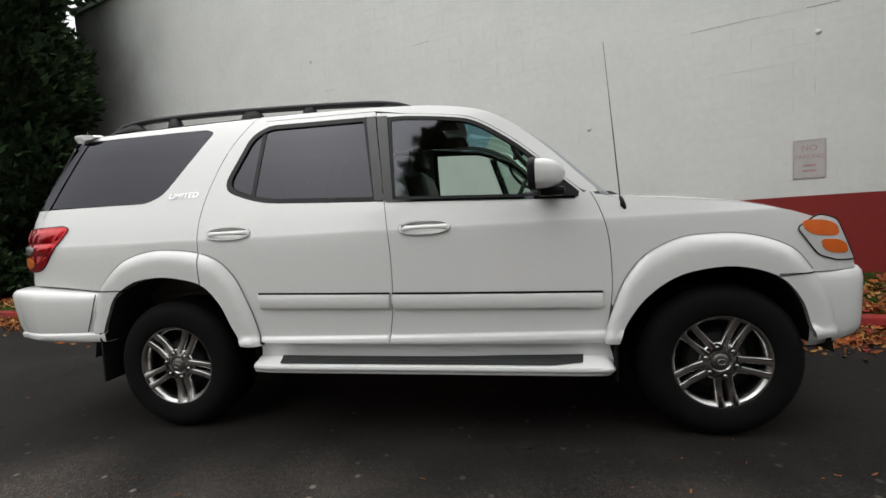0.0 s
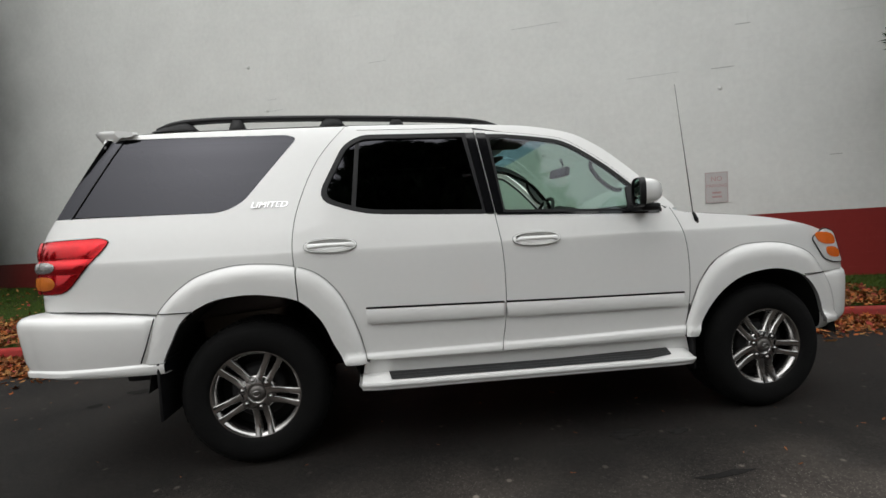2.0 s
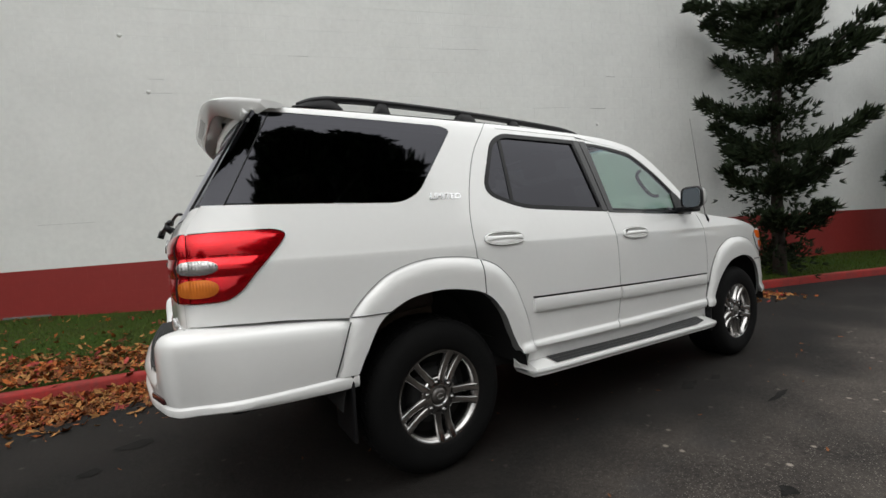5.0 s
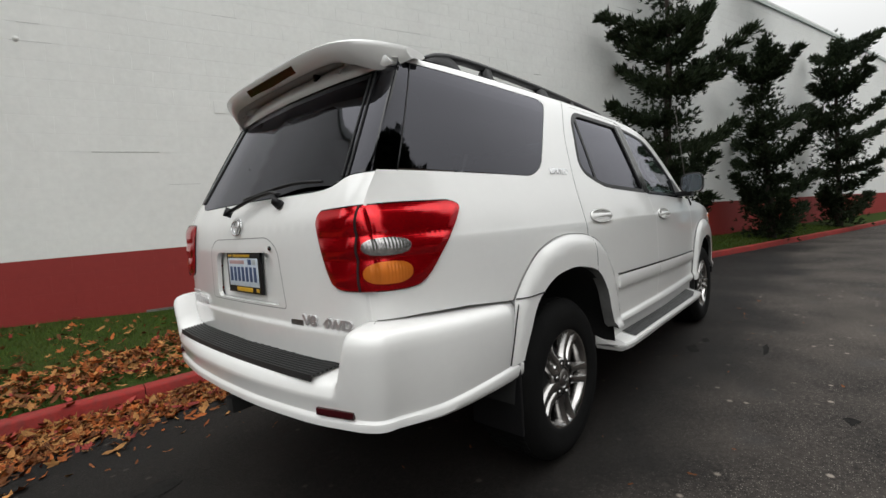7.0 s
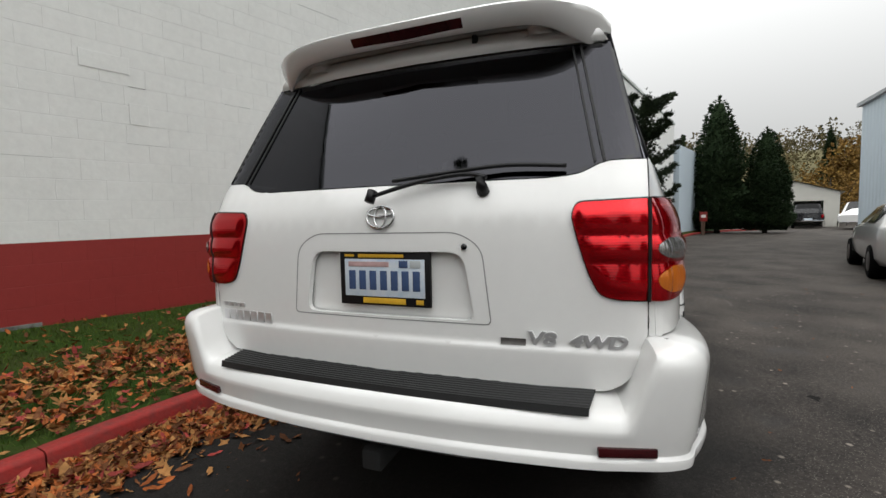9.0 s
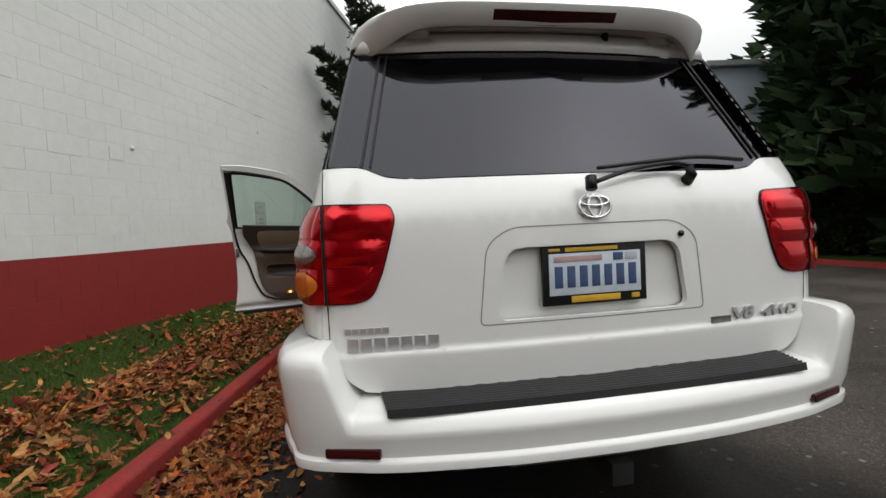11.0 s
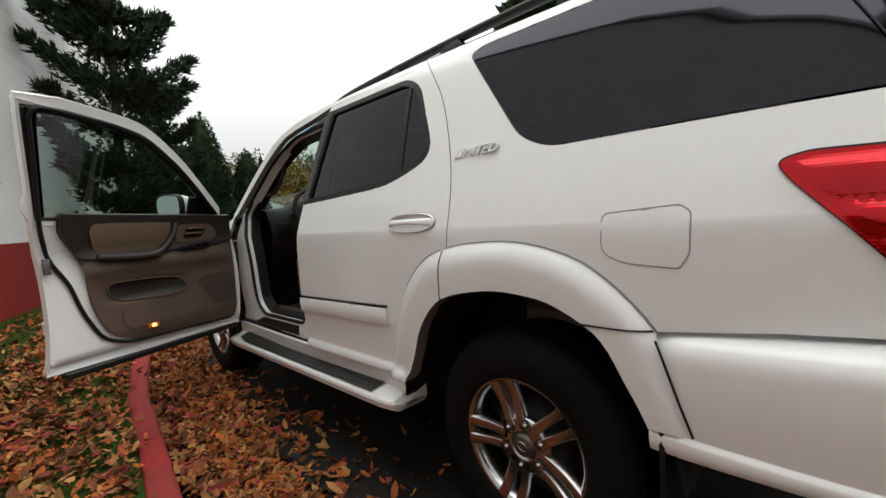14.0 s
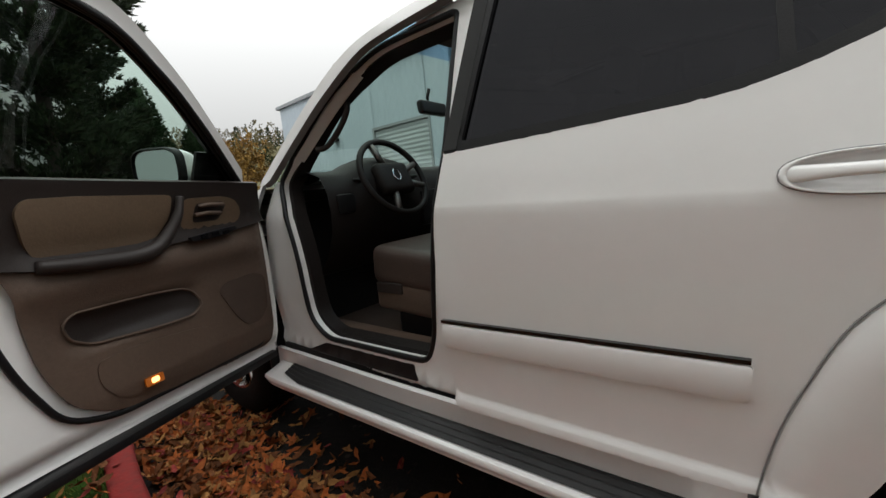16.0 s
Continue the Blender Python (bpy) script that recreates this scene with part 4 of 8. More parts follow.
def moulding(s, x0, x1, parent, slope=(0.815, 0.768)):
    """A flat protective strip along a door, with a dark line on top."""
    za, zb = (lambda x: slope[0] + (slope[1] - slope[0]) * (x - 0.58) / 1.86), None
    ends = rounded([(x0, za(x0) - 0.009), (x0 + 0.006, za(x0) - 0.092), (x1 - 0.006, za(x1) - 0.088), (x1, za(x1) - 0.009)], 0.014)
    panel("side_moulding", ends, on_side(s, 0.012, lambda u, v: 0.008 * math.sin(math.pi * min(max((za(u) - 0.006 - v) / 0.086, 0), 1)) ** 0.55), M["white"], parent, (0, s, 0), rim=0.022, grid=(0.12, 0.010), label="white rubbing strip")
    panel("strip_line", [(x0 + 0.004, za(x0) - 0.0085), (x1, za(x1) - 0.0085), (x1, za(x1) + 0.0005), (x0 + 0.004, za(x0) + 0.0005)], on_side(s, 0.013), M["gloss"], parent, (0, s, 0), rim=0.014, grid=(0.2, 0.02), lip=0, label="dark bright-edged strip")


def cup_edge(x, z, n=28, r=1.0):
    """The rounded outline of a handle's cup."""
    return [(x + r * 0.131 * math.copysign(abs(math.cos(a)) ** 0.8, math.cos(a)), z + r * 0.035 * math.copysign(abs(math.sin(a)) ** 0.8, math.sin(a)))
            for a in np.linspace(0, 2 * math.pi, n, endpoint=False)]


def handle(s, x, z, parent):
    """A pull handle across a cup that is sunk into the door."""
    rows = []
    for r, off in ((1.05, -0.001), (1.045, 0.006), (1.02, 0.010), (0.98, 0.010), (0.93, 0.004), (0.88, -0.010), (0.80, -0.018), (0.6, -0.023), (0.3, -0.024), (0.01, -0.024)):
        ring = cup_edge(x, z, 28, r)
        rows.append([Vector((u, s * (Y(u, v) + off), v)) for u, v in ring + ring[:1]])
    grid_surface("handle_cup", rows, M["white"], parent, "white sunk handle cup", flip=s > 0)
    verts, faces, n, k = [], [], 24, 12
    for i in range(n + 1):
        u = -1 + 2 * i / n
        w = max(1 - abs(u) ** 5, 0) ** 0.5
        for j in range(k):
            a = 2 * math.pi * j / k
            px, pz = x + u * 0.128, z + 0.004 + (0.0105 + 0.013 * u ** 4) * (0.25 + 0.75 * w) * math.sin(a) - 0.004 * u * u
            lift = 0.018 * (1 - abs(u) ** 4) + 0.003
            verts.append((px, s * (Y(px, pz) + lift + 0.0075 * (0.3 + 0.7 * w) * math.cos(a)), pz))
    for i in range(n):
        for j in range(k):
            faces.append((i * k + j, i * k + (j + 1) % k, (i + 1) * k + (j + 1) % k, (i + 1) * k + j))
    line = [Vector((u, s * (Y(u, v) + 0.002), v)) for u, v in cup_edge(x, z, 36, 1.052)]
    tv, tf = tube(line, 0.0016, 5, True)
    made("handle_gasket", tv, tf, M["seam"], parent, "thin grey gasket")
    made("door_handle", verts, faces if s < 0 else [f[::-1] for f in faces], M["white"], parent, "white pull handle")


def rear_door(s):
    door = new("rear_door")
    door.parent = suv
    tagged(door, "closed white rear door with privacy glass")
    out, g = (0, s, 0), 0.002
    ring = arch_line(REAR_ARCH, 2, REAR_SEAM - 0.4, 14, 18, 0.994)
    outline = [(p[0] - g, p[1]) for p in list(seam_b)[1:]] + [(0.98, 0.521), (0.625, 0.530)] + ring[::-1] + [(p[0] + g, p[1]) for p in reversed(list(seam_c)[1:-1])] + [(0.60, 1.806), (1.271, 1.800)]
    panel("door_skin", outline, on_side(s), M["white"], door, out, holes=[r_open, cup_edge(0.437, 1.152)], label="white door skin", creases=(0.520, 0.528, 0.536, 0.546, 0.551, 0.557, 0.563, 0.569, 1.10, 1.112, 1.122, 1.132, 1.142, 1.155), dark_rim=True)
    inner = rounded(shrunk([(0.372, 1.405), (0.52, 1.712), (0.62, 1.770), (1.225, 1.765), (1.302, 1.285), (0.62, 1.316)], 0.020), [0.08, 0.10, 0.05, 0.012, 0.012, 0.14])
    panel("window_frame", [(min(p[0], 1.3372 - (p[1] - 1.283) * 0.118), p[1]) for p in shrunk(r_open, -0.007)], on_side(s, 0.003), M["black"], door, out, holes=[inner], rim=0.02, grid=(0.06, 0.04), label="black window frame")
    glassy(panel("window_glass", inner, on_side(s, -0.012), M["privacy"], door, out, rim=0, lip=0, edge=0, grid=(0.08, 0.05), label="dark privacy glass"))
    panel("divider_bar", [(0.548, 1.30), (0.572, 1.30), (0.612, 1.765), (0.588, 1.765)], on_side(s, -0.008), M["black"], door, out, rim=0.01, lip=0, grid=(0.05, 0.05))
    panel("pillar_trim", [(1.225, 1.768), (1.2775, 1.768), (1.2965, 1.62), (1.3375, 1.284), (1.290, 1.286)], on_side(s, 0.004), M["gloss"], door, out, rim=0.006, lip=0, grid=(0.1, 0.05), label="black pillar trim")
    panel("arch_moulding", arch_line(REAR_ARCH, 2, 13.0, REAR_SEAM - 0.3, 18, 1.001) + arch_line(REAR_ARCH, 3, 62.8, 15, 16) + [(0.512, 0.514), (0.610, 0.516)], on_side(s, 0, flare), M["white"], door, out, rim=0.06, grid=(0.05, 0.03), label="white wheel-arch moulding", dark_rim=True)
    v, f = tube([on_side(s, 0.0035)(u, w) for u, w in arch_line(REAR_ARCH, 2, REAR_SEAM - 1.0, 14, 24, 1.005)], 0.0020, 6)
    made("arch_gasket", v, f, M["seam"], door, "thin dark gasket")
    moulding(s, 0.602, 1.355, door)
    handle(s, 0.437, 1.152, door)
    panel("inner_lining", [(0.33, 1.30), (1.30, 1.26), (1.30, 0.60), (0.70, 0.60)], on_side(s, -0.10), M["brown"], door, (0, -s, 0), rim=0, lip=0, grid=(0.2, 0.1))
    return door


front_outline = [(p[0] + 0.0018, p[1]) for p in reversed(list(seam_b)[1:])] + [(1.288, 1.790)] + [(p[0] + 0.002, p[1] + 0.012) for p in f_open[1:-2]] + [(2.372, 1.262)] + [(p[0] - 0.0018, p[1]) for p in list(seam_a)[1:]] + [(2.0, 0.503), (1.6, 0.512)]


def front_door(s):
    door = new("front_door")
    door.parent = suv
    out = (0, s, 0)
    panel("door_skin", front_outline, on_side(s), M["white"], door, out, holes=[f_open, cup_edge(1.560, 1.128)], rim=0.045 if s > 0 else 0.018, label="white door skin", creases=(0.520, 0.528, 0.536, 0.546, 0.551, 0.557, 0.563, 0.569, 1.10, 1.112, 1.122, 1.132, 1.142, 1.155), dark_rim=s < 0)
    inner = rounded(shrunk([(1.345, 1.757)] + f_open[1:-1] + [(1.385, 1.281)], 0.020), 0.012)
    inner = [p for p in inner]
    panel("window_frame", f_open, on_side(s, -0.003), M["black"], door, out, holes=[inner], rim=0.02, grid=(0.06, 0.04), label="black window frame")
    glassy(panel("window_glass", inner, on_side(s, -0.012), M["clear"], door, out, rim=0, lip=0, edge=0, grid=(0.08, 0.05), label="lightly tinted window glass"))
    panel("window_seal", [(1.355, 1.273), (2.33, 1.235), (2.33, 1.247), (1.355, 1.285)], on_side(s, 0.004), M["gloss"], door, out, rim=0.008, lip=0, grid=(0.1, 0.02))
    panel("pillar_trim", [(1.2855, 1.766), (1.345, 1.764), (1.392, 1.283), (1.3455, 1.284), (1.3045, 1.62)], on_side(s, 0.004), M["gloss"], door, out, rim=0.006, lip=0, grid=(0.1, 0.05), label="black pillar trim")
    panel("mirror_sail", [(2.14, 1.25), (2.345, 1.243), (2.35, 1.262), (2.21, 1.40), (2.15, 1.40)], on_side(s, 0.003), M["black"], door, out, rim=0.012, lip=0, grid=(0.06, 0.04), label="black mirror sail")
    moulding(s, 1.367, 2.44, door)
    handle(s, 1.560, 1.128, door)
    if s < 0:
        bm = bmesh.new()
        box(bm, -0.011, 0.011, -0.003, 0.003, -0.011, 0.011, pose(1.452, s * (Y(1.452, 1.135) + 0.013), 1.135), 0.004)
        part("key_lock", bm, M["dullmetal"], door, "key lock", smooth=True)
    # the door mirror
    my = Y(2.2, 1.3)
    for nm, mat, x0, x1, y0, y1, z0, z1, lab in (("mirror_cap", M["white"], 2.128, 2.265, my + 0.052, my + 0.224, 1.283, 1.428, "white mirror cap"),
                                                 ("mirror_bezel", M["black"], 2.108, 2.144, my + 0.049, my + 0.227, 1.270, 1.432, "black mirror bezel")):
        rows = []
        for i in range(9):
            t = i / 8
            xx = x0 + (x1 - x0) * t
            shrink = 1.0 if nm == "mirror_bezel" else math.sqrt(max(1 - t ** 2.6, 0.01))
            shrink = shrink * (0.94 if nm == "mirror_bezel" and i == 0 else 1)
            cy, cz = (y0 + y1) / 2, (z0 + z1) / 2
            row = []
            for k in range(25):
                a = 2 * math.pi * k / 24
                c, q = math.cos(a), math.sin(a)
                ry, rz = (y1 - y0) / 2, (z1 - z0) / 2
                oy = cy + shrink * ry * math.copysign(abs(c) ** 0.55, c)
                row.append((xx + 0.02 - 0.30 * (oy - my - 0.085), s * oy, cz + shrink * rz * math.copysign(abs(q) ** 0.55, q)))
            rows.append(row)
        grid_surface(nm, rows, mat, door, lab, flip=s > 0)
    rows = []
    for r in (0.0, 0.6, 0.9):
        rows.append([(2.119 + 0.018 - 0.30 * (0.053 + r * 0.086 * math.copysign(abs(math.cos(a)) ** 0.6, math.cos(a))), s * (my + 0.138 + r * 0.086 * math.copysign(abs(math.cos(a)) ** 0.6, math.cos(a))), 1.352 + r * 0.078 * math.copysign(abs(math.sin(a)) ** 0.6, math.sin(a))) for a in np.linspace(0, 2 * math.pi, 25)])
    grid_surface("mirror_glass", rows, M["mirror"], door, "mirror glass", flip=s < 0)
    bm = bmesh.new()
    box(bm, 2.15, 2.27, my - 0.03, my + 0.13, 1.248, 1.292, None, 0.016)
    if s < 0:
        bmesh.ops.transform(bm, matrix=Matrix.Diagonal((1, -1, 1, 1)), verts=bm.verts)
        bmesh.ops.reverse_faces(bm, faces=bm.faces)
    part("mirror_arm", bm, M["black"], door, "black mirror arm", smooth=True)
    return door


def lobe(v, outline=None, u=0.0, seam=None):
    """Three full lobes across a tail lamp, which die away towards its outer edge."""
    high = 0.0
    for z0, z1 in ((0.970, 1.080), (1.080, 1.152), (1.152, 1.250)):
        if z0 <= v <= z1:
            high = 0.0075 * math.sin(math.pi * ((v - z0) / (z1 - z0)) ** 0.85) ** 0.9
    if outline is None:
        return high
    near, q = 1.0, Vector((u, v))
    for i, a in enumerate(outline):
        a, b = Vector(outline[i - 1]), Vector(a)
        if abs(a.x - seam) < 0.004 and abs(b.x - seam) < 0.004:
            continue
        t = min(max((q - a).dot(b - a) / max((b - a).length_squared, 1e-12), 0), 1)
        near = min(near, (q - a.lerp(b, t)).length)
    t = min(near / 0.034, 1)
    return high * t * t * (3 - 2 * t)


def lamp(s):
    """A tail lamp that wraps the corner: the tailgate half and the body half, with a clear and an amber window."""
    owner = new("tail_lamp")
    owner.parent = suv
    tagged(owner, "red tail lamp with clear and amber windows")
    gate = rounded([(0.562, 1.205), (0.574, 1.240), (0.752, 1.246), (0.752, 0.981), (0.675, 0.983), (0.634, 0.995), (0.608, 1.045), (0.584, 1.12)], [0.02, 0.03, 0.002, 0.002, 0.03, 0.03, 0.04, 0.04])
    gate = [(s * p[0], p[1]) for p in gate]
    panel("gate_lens", gate, on_rear(0.012, lambda u, v: lobe(v, gate, u, s * 0.752)), M["red"], owner, (-1, 0, 0), rim=0.02, grid=(0.02, 0.006), fine=0.012, label="red lens", creases=(1.074, 1.077, 1.080, 1.083, 1.086, 1.146, 1.149, 1.152, 1.155, 1.158))
    panel("lamp_surround", [(s * p[0], p[1]) for p in shrunk([(abs(a), b) for a, b in gate], -0.0035)], on_rear(0.004), M["gloss"], owner, (-1, 0, 0), rim=0.006, lip=0, label="black lamp edge")
    body = rounded([(-1.040, 1.246), (-0.94, 1.250), (-0.725, 1.254), (-0.676, 1.238), (-0.705, 1.195), (-0.79, 1.102), (-0.862, 1.016), (-0.905, 0.986), (-0.955, 0.980), (-1.040, 0.980)], [0.002, 0.02, 0.03, 0.02, 0.05, 0.06, 0.05, 0.03, 0.02, 0.002])
    panel("body_lens", body, on_side(s, 0.012, lambda u, v: lobe(v, body, u, -1.040)), M["red"], owner, (0, s, 0), rim=0.02, grid=(0.02, 0.006), fine=0.012, label="red lens", creases=(1.074, 1.077, 1.080, 1.083, 1.086, 1.146, 1.149, 1.152, 1.155, 1.158))
    panel("lamp_surround", shrunk(body, -0.0035), on_side(s, 0.004), M["gloss"], owner, (0, s, 0), rim=0.006, lip=0, label="black lamp edge")

    def wrap(z, t, off):
        """A line round the corner from the gate's edge to the body lens."""
        a = Vector((X(0.756, z) - off, s * 0.757, z))
        b = Vector((-1.038, s * (Y(-1.038, z) + off), z))
        c = Vector((a.x + 0.004, b.y - s * 0.006, z))
        return (1 - t) ** 2 * a + 2 * t * (1 - t) * c + t * t * b

    grid_surface("corner_lens", [[wrap(z, t, 0.012 + lobe(z)) for t in np.linspace(0, 1, 7)] for z in np.linspace(0.981, 1.246, 49)], M["red"], owner, "red lens", flip=s > 0)
    for nm, mat, z0, z1, xr in (("reversing_lens", M["clearlens"], 1.088, 1.143, -0.936), ("indicator_lens", M["ambertail"], 1.000, 1.070, -0.938)):
        rows, zc, hz = [], (z0 + z1) / 2, (z1 - z0) / 2
        for u in np.linspace(-1, 1, 73):
            w = max(1 - abs(u) ** 2.6, 0) ** 0.5
            row = []
            for v in np.linspace(-1, 1, 9):
                z = zc + hz * v * (0.06 + 0.94 * w)
                lift = 0.0203 + 0.003 * (1 - v * v) * w + 0.0008 * math.cos(14 * 2 * math.pi * (u + 1) / 2) * (1 - v ** 4) * w
                q = (u + 1) / 2
                if q < 0.3:
                    row.append(wrap(z, 0.20 + 0.80 * q / 0.3, lift))
                else:
                    x = -1.038 + (xr + 1.038) * (q - 0.3) / 0.7
                    row.append(Vector((x, s * (Y(x, z) + lift), z)))
            rows.append(row)
        grid_surface(nm, rows, mat, owner, "clear window" if "rev" in nm else "amber window", flip=s < 0)
    panel("lamp_seam", [(s * a, b) for a, b in ((0.7505, 0.979), (0.7560, 0.979), (0.7560, 1.248), (0.7505, 1.248))], on_rear(0.0145, lambda u, v: lobe(v)), M["shadowgap"], owner, (-1, 0, 0), rim=0.01, lip=0, edge=0, fine=0.008, grid=(1, 1))


def head_lamp(s):
    owner = new("head_lamp")
    owner.parent = suv
    tagged(owner, "clear head lamp with amber indicators")
    shape = rounded([(3.335, 1.030), (3.43, 1.088), (3.52, 1.062), (3.615, 0.868), (3.52, 0.872), (3.43, 0.900)], [0.02, 0.03, 0.03, 0.012, 0.02, 0.03])
    panel("lens", shape, on_side(s, 0.010), M["headlens"], owner, (0, s, 0), rim=0.012, grid=(0.04, 0.03), label="clear lens")
    panel("lamp_surround", shrunk(shape, -0.006), on_side(s, 0.004), M["gloss"], owner, (0, s, 0), rim=0.006, lip=0, label="black lamp edge")
    for cx, cz, rx, rz in ((3.441, 1.026, 0.084, 0.038), (3.508, 0.936, 0.066, 0.034)):
        el = [(cx + rx * math.copysign(abs(math.cos(a)) ** 0.75, math.cos(a)) - 0.014 * math.sin(a), cz + rz * math.copysign(abs(math.sin(a)) ** 0.75, math.sin(a)) - 0.14 * rx * math.cos(a)) for a in np.linspace(0, 2 * math.pi, 26, endpoint=False)]
        panel("indicator_lens", el, on_side(s, 0.016), M["amber"], owner, (0, s, 0), rim=0.006, grid=(0.03, 0.02), fine=0.012, label="amber lens")


for side_sign in (-1, 1):
    side_panels(side_sign)
    rear_door(side_sign)
tagged(front_door(-1), "closed white front passenger door")
open_door = tagged(front_door(1), "driver's door standing wide open, brown lining inside")

# the fuel flap on the kerb side
flap = rounded([(-0.315, 1.150), (-0.50, 1.163), (-0.525, 1.145), (-0.522, 1.045), (-0.50, 1.008), (-0.37, 1.018), (-0.312, 1.045)], [0.02, 0.012, 0.012, 0.012, 0.012, 0.03, 0.03])
panel("fuel_flap", flap, on_side(1, 0.0035), M["white"], suv, (0, 1, 0), rim=0.004, edge=0.0035, label="white fuel flap")
panel("fuel_flap_gap", shrunk(flap, -0.0003), on_side(1, 0.0012), M["seam"], suv, (0, 1, 0), rim=0, lip=0, edge=0)

# ---- tailgate ----
W = M["white"]
sweep = [(0.69, 1.3555), (0.655, 1.354), (0.628, 1.346), (0.604, 1.333), (0.58, 1.322), (0.545, 1.316), (0.49, 1.312)]
gate_outline = [(-0.752, 1.356), (-0.752, 0.885)] + [tuple(p) for p in spline([(-0.745, 0.86), (-0.712, 0.775), (-0.66, 0.735), (-0.60, 0.728)], 4)] + [(0.60, 0.728)] + [tuple(p) for p in spline([(0.66, 0.735), (0.712, 0.775), (0.745, 0.86), (0.752, 0.885)], 4)] + [(0.752, 1.356)] + sweep + [(-a, b) for a, b in reversed(sweep)]
recess = rounded([(0.295, 0.905), (0.262, 1.106), (-0.262, 1.106), (-0.295, 0.905)], [0.035, 0.05, 0.05, 0.035])


def gate_relief(u, v):
    """A shallow step across the gate, under the badges."""
    return 0.010 * (1 / (1 + math.exp((v - 0.842) / 0.004))) * (1 if v < 0.9 else 0)


gate = panel("tailgate", gate_outline, on_rear(0, gate_relief), W, suv, (-1, 0, 0), holes=[recess], grid=(0.06, 0.03), label="white tailgate", creases=(0.826, 0.833, 0.838, 0.842, 0.846, 0.851, 0.858))
panel("plate_recess", shrunk(recess, -0.004), on_rear(-0.030), W, suv, (-1, 0, 0), rim=0, lip=0, edge=0, grid=(0.1, 0.05), label="white number plate recess")
# grey ring for the pressed crease: its shade is put into the colour
lines = rounded([(0.345, 0.896), (0.320, 1.12), (0.25, 1.165), (-0.25, 1.165), (-0.320, 1.12), (-0.345, 0.896)], [0.02, 0.08, 0.06, 0.06, 0.08, 0.02])
panel("recess_line", lines, on_rear(0.0006), M["seam"], suv, (-1, 0, 0), holes=[shrunk(lines, 0.0035)], rim=0, lip=0, edge=0, grid=(5, 5), label="fine pressed line round the recess")
glass_out = [(-0.742, 1.3585)] + [(-a, b + 0.002) for a, b in sweep] + [(a, b + 0.002) for a, b in reversed(sweep)] + [(0.742, 1.3585), (0.664, 1.760), (-0.664, 1.760)]
glass_in = shrunk(glass_out, 0.012)
rear_glass = glassy(panel("rear_glass", glass_out, on_rear(-0.004), M["privacy"], suv, (-1, 0, 0), rim=0, lip=0, edge=0, grid=(0.06, 0.04), label="dark rear window"))
panel("rear_glass_edge", glass_out, on_rear(-0.001), M["gloss"], suv, (-1, 0, 0), holes=[glass_in], rim=0.01, grid=(0.06, 0.04), label="black glass border")
edge_line = sorted((p[1], p[0]) for p in spline([(-0.69, 1.80), (-0.905, 1.366), (-1.0, 1.26), (-1.052, 1.16), (-1.056, 1.0), (-1.054, 0.888)], 5))
rear_edge_z, rear_edge_x = [p[0] for p in edge_line], [p[1] for p in edge_line]
for s in (-1, 1):
    # the rubber-edged join between the window and the corner glass
    for y0, y1, wide, mat in ((0.616, 0.540, 0.006, M["black"]), (0.640, 0.564, 0.007, M["black"])):
        strip = [(s * y0, 1.352), (s * (y0 + wide), 1.356), (s * (y1 + wide), 1.756), (s * y1, 1.756)]
        panel("rear_pillar", strip, on_rear(0.0015), mat, suv, (-1, 0, 0), rim=0.006, lip=0, grid=(0.05, 0.04), label="black strip beside the rear window")
    # dark corner glass between the gate and the quarter window
    rows = []
    for k in range(9):
        z = 1.358 + 0.432 * k / 8
        yk = 0.742 - 0.084 * k / 8
        a = Vector((X(yk, z) - 0.0005, s * yk, z))
        xq = -0.905 + 0.22 * k / 8 + 0.0
        xq += 0.012
        b = Vector((xq, s * (Y(xq, z) - 0.005), z))
        c = Vector((a.x + 0.004, s * (Y(xq, z) - 0.005 + (Y(xq + 0.02, z) - Y(xq - 0.02, z)) / 0.04 * (a.x + 0.004 - xq)), z))
        rows.append([(1 - t) ** 2 * a + 2 * t * (1 - t) * c + t * t * b for t in np.linspace(0, 1, 7)])
    v, f = tube([r[-1] + Vector((0, s * 0.002, 0)) for r in rows], 0.0025, 6)
    made("glass_join", v, f, M["black"], suv, "black join between the side glasses")
    glassy(grid_surface("corner_glass", rows, M["privacy"], suv, "dark corner glass", flip=s > 0))
    # painted corner below it
    rows = []
    for k in range(15):
        z = 0.885 + 0.475 * k / 14
        a = Vector((X(0.754, z) + 0.0008, s * 0.7532, z))
        xq = float(np.interp(z, rear_edge_z, rear_edge_x)) + 0.012
        b = Vector((xq, s * (Y(xq, z) + 0.0008), z))
        c = Vector((a.x + 0.004, s * (Y(xq, z) + (Y(xq + 0.02, z) - Y(xq - 0.02, z)) / 0.04 * (a.x + 0.004 - xq)), z))
        rows.append([(1 - t) ** 2 * a + 2 * t * (1 - t) * c + t * t * b for t in np.linspace(0, 1, 7)])
    grid_surface("rear_corner", rows, W, suv, "white rear corner", flip=s > 0)

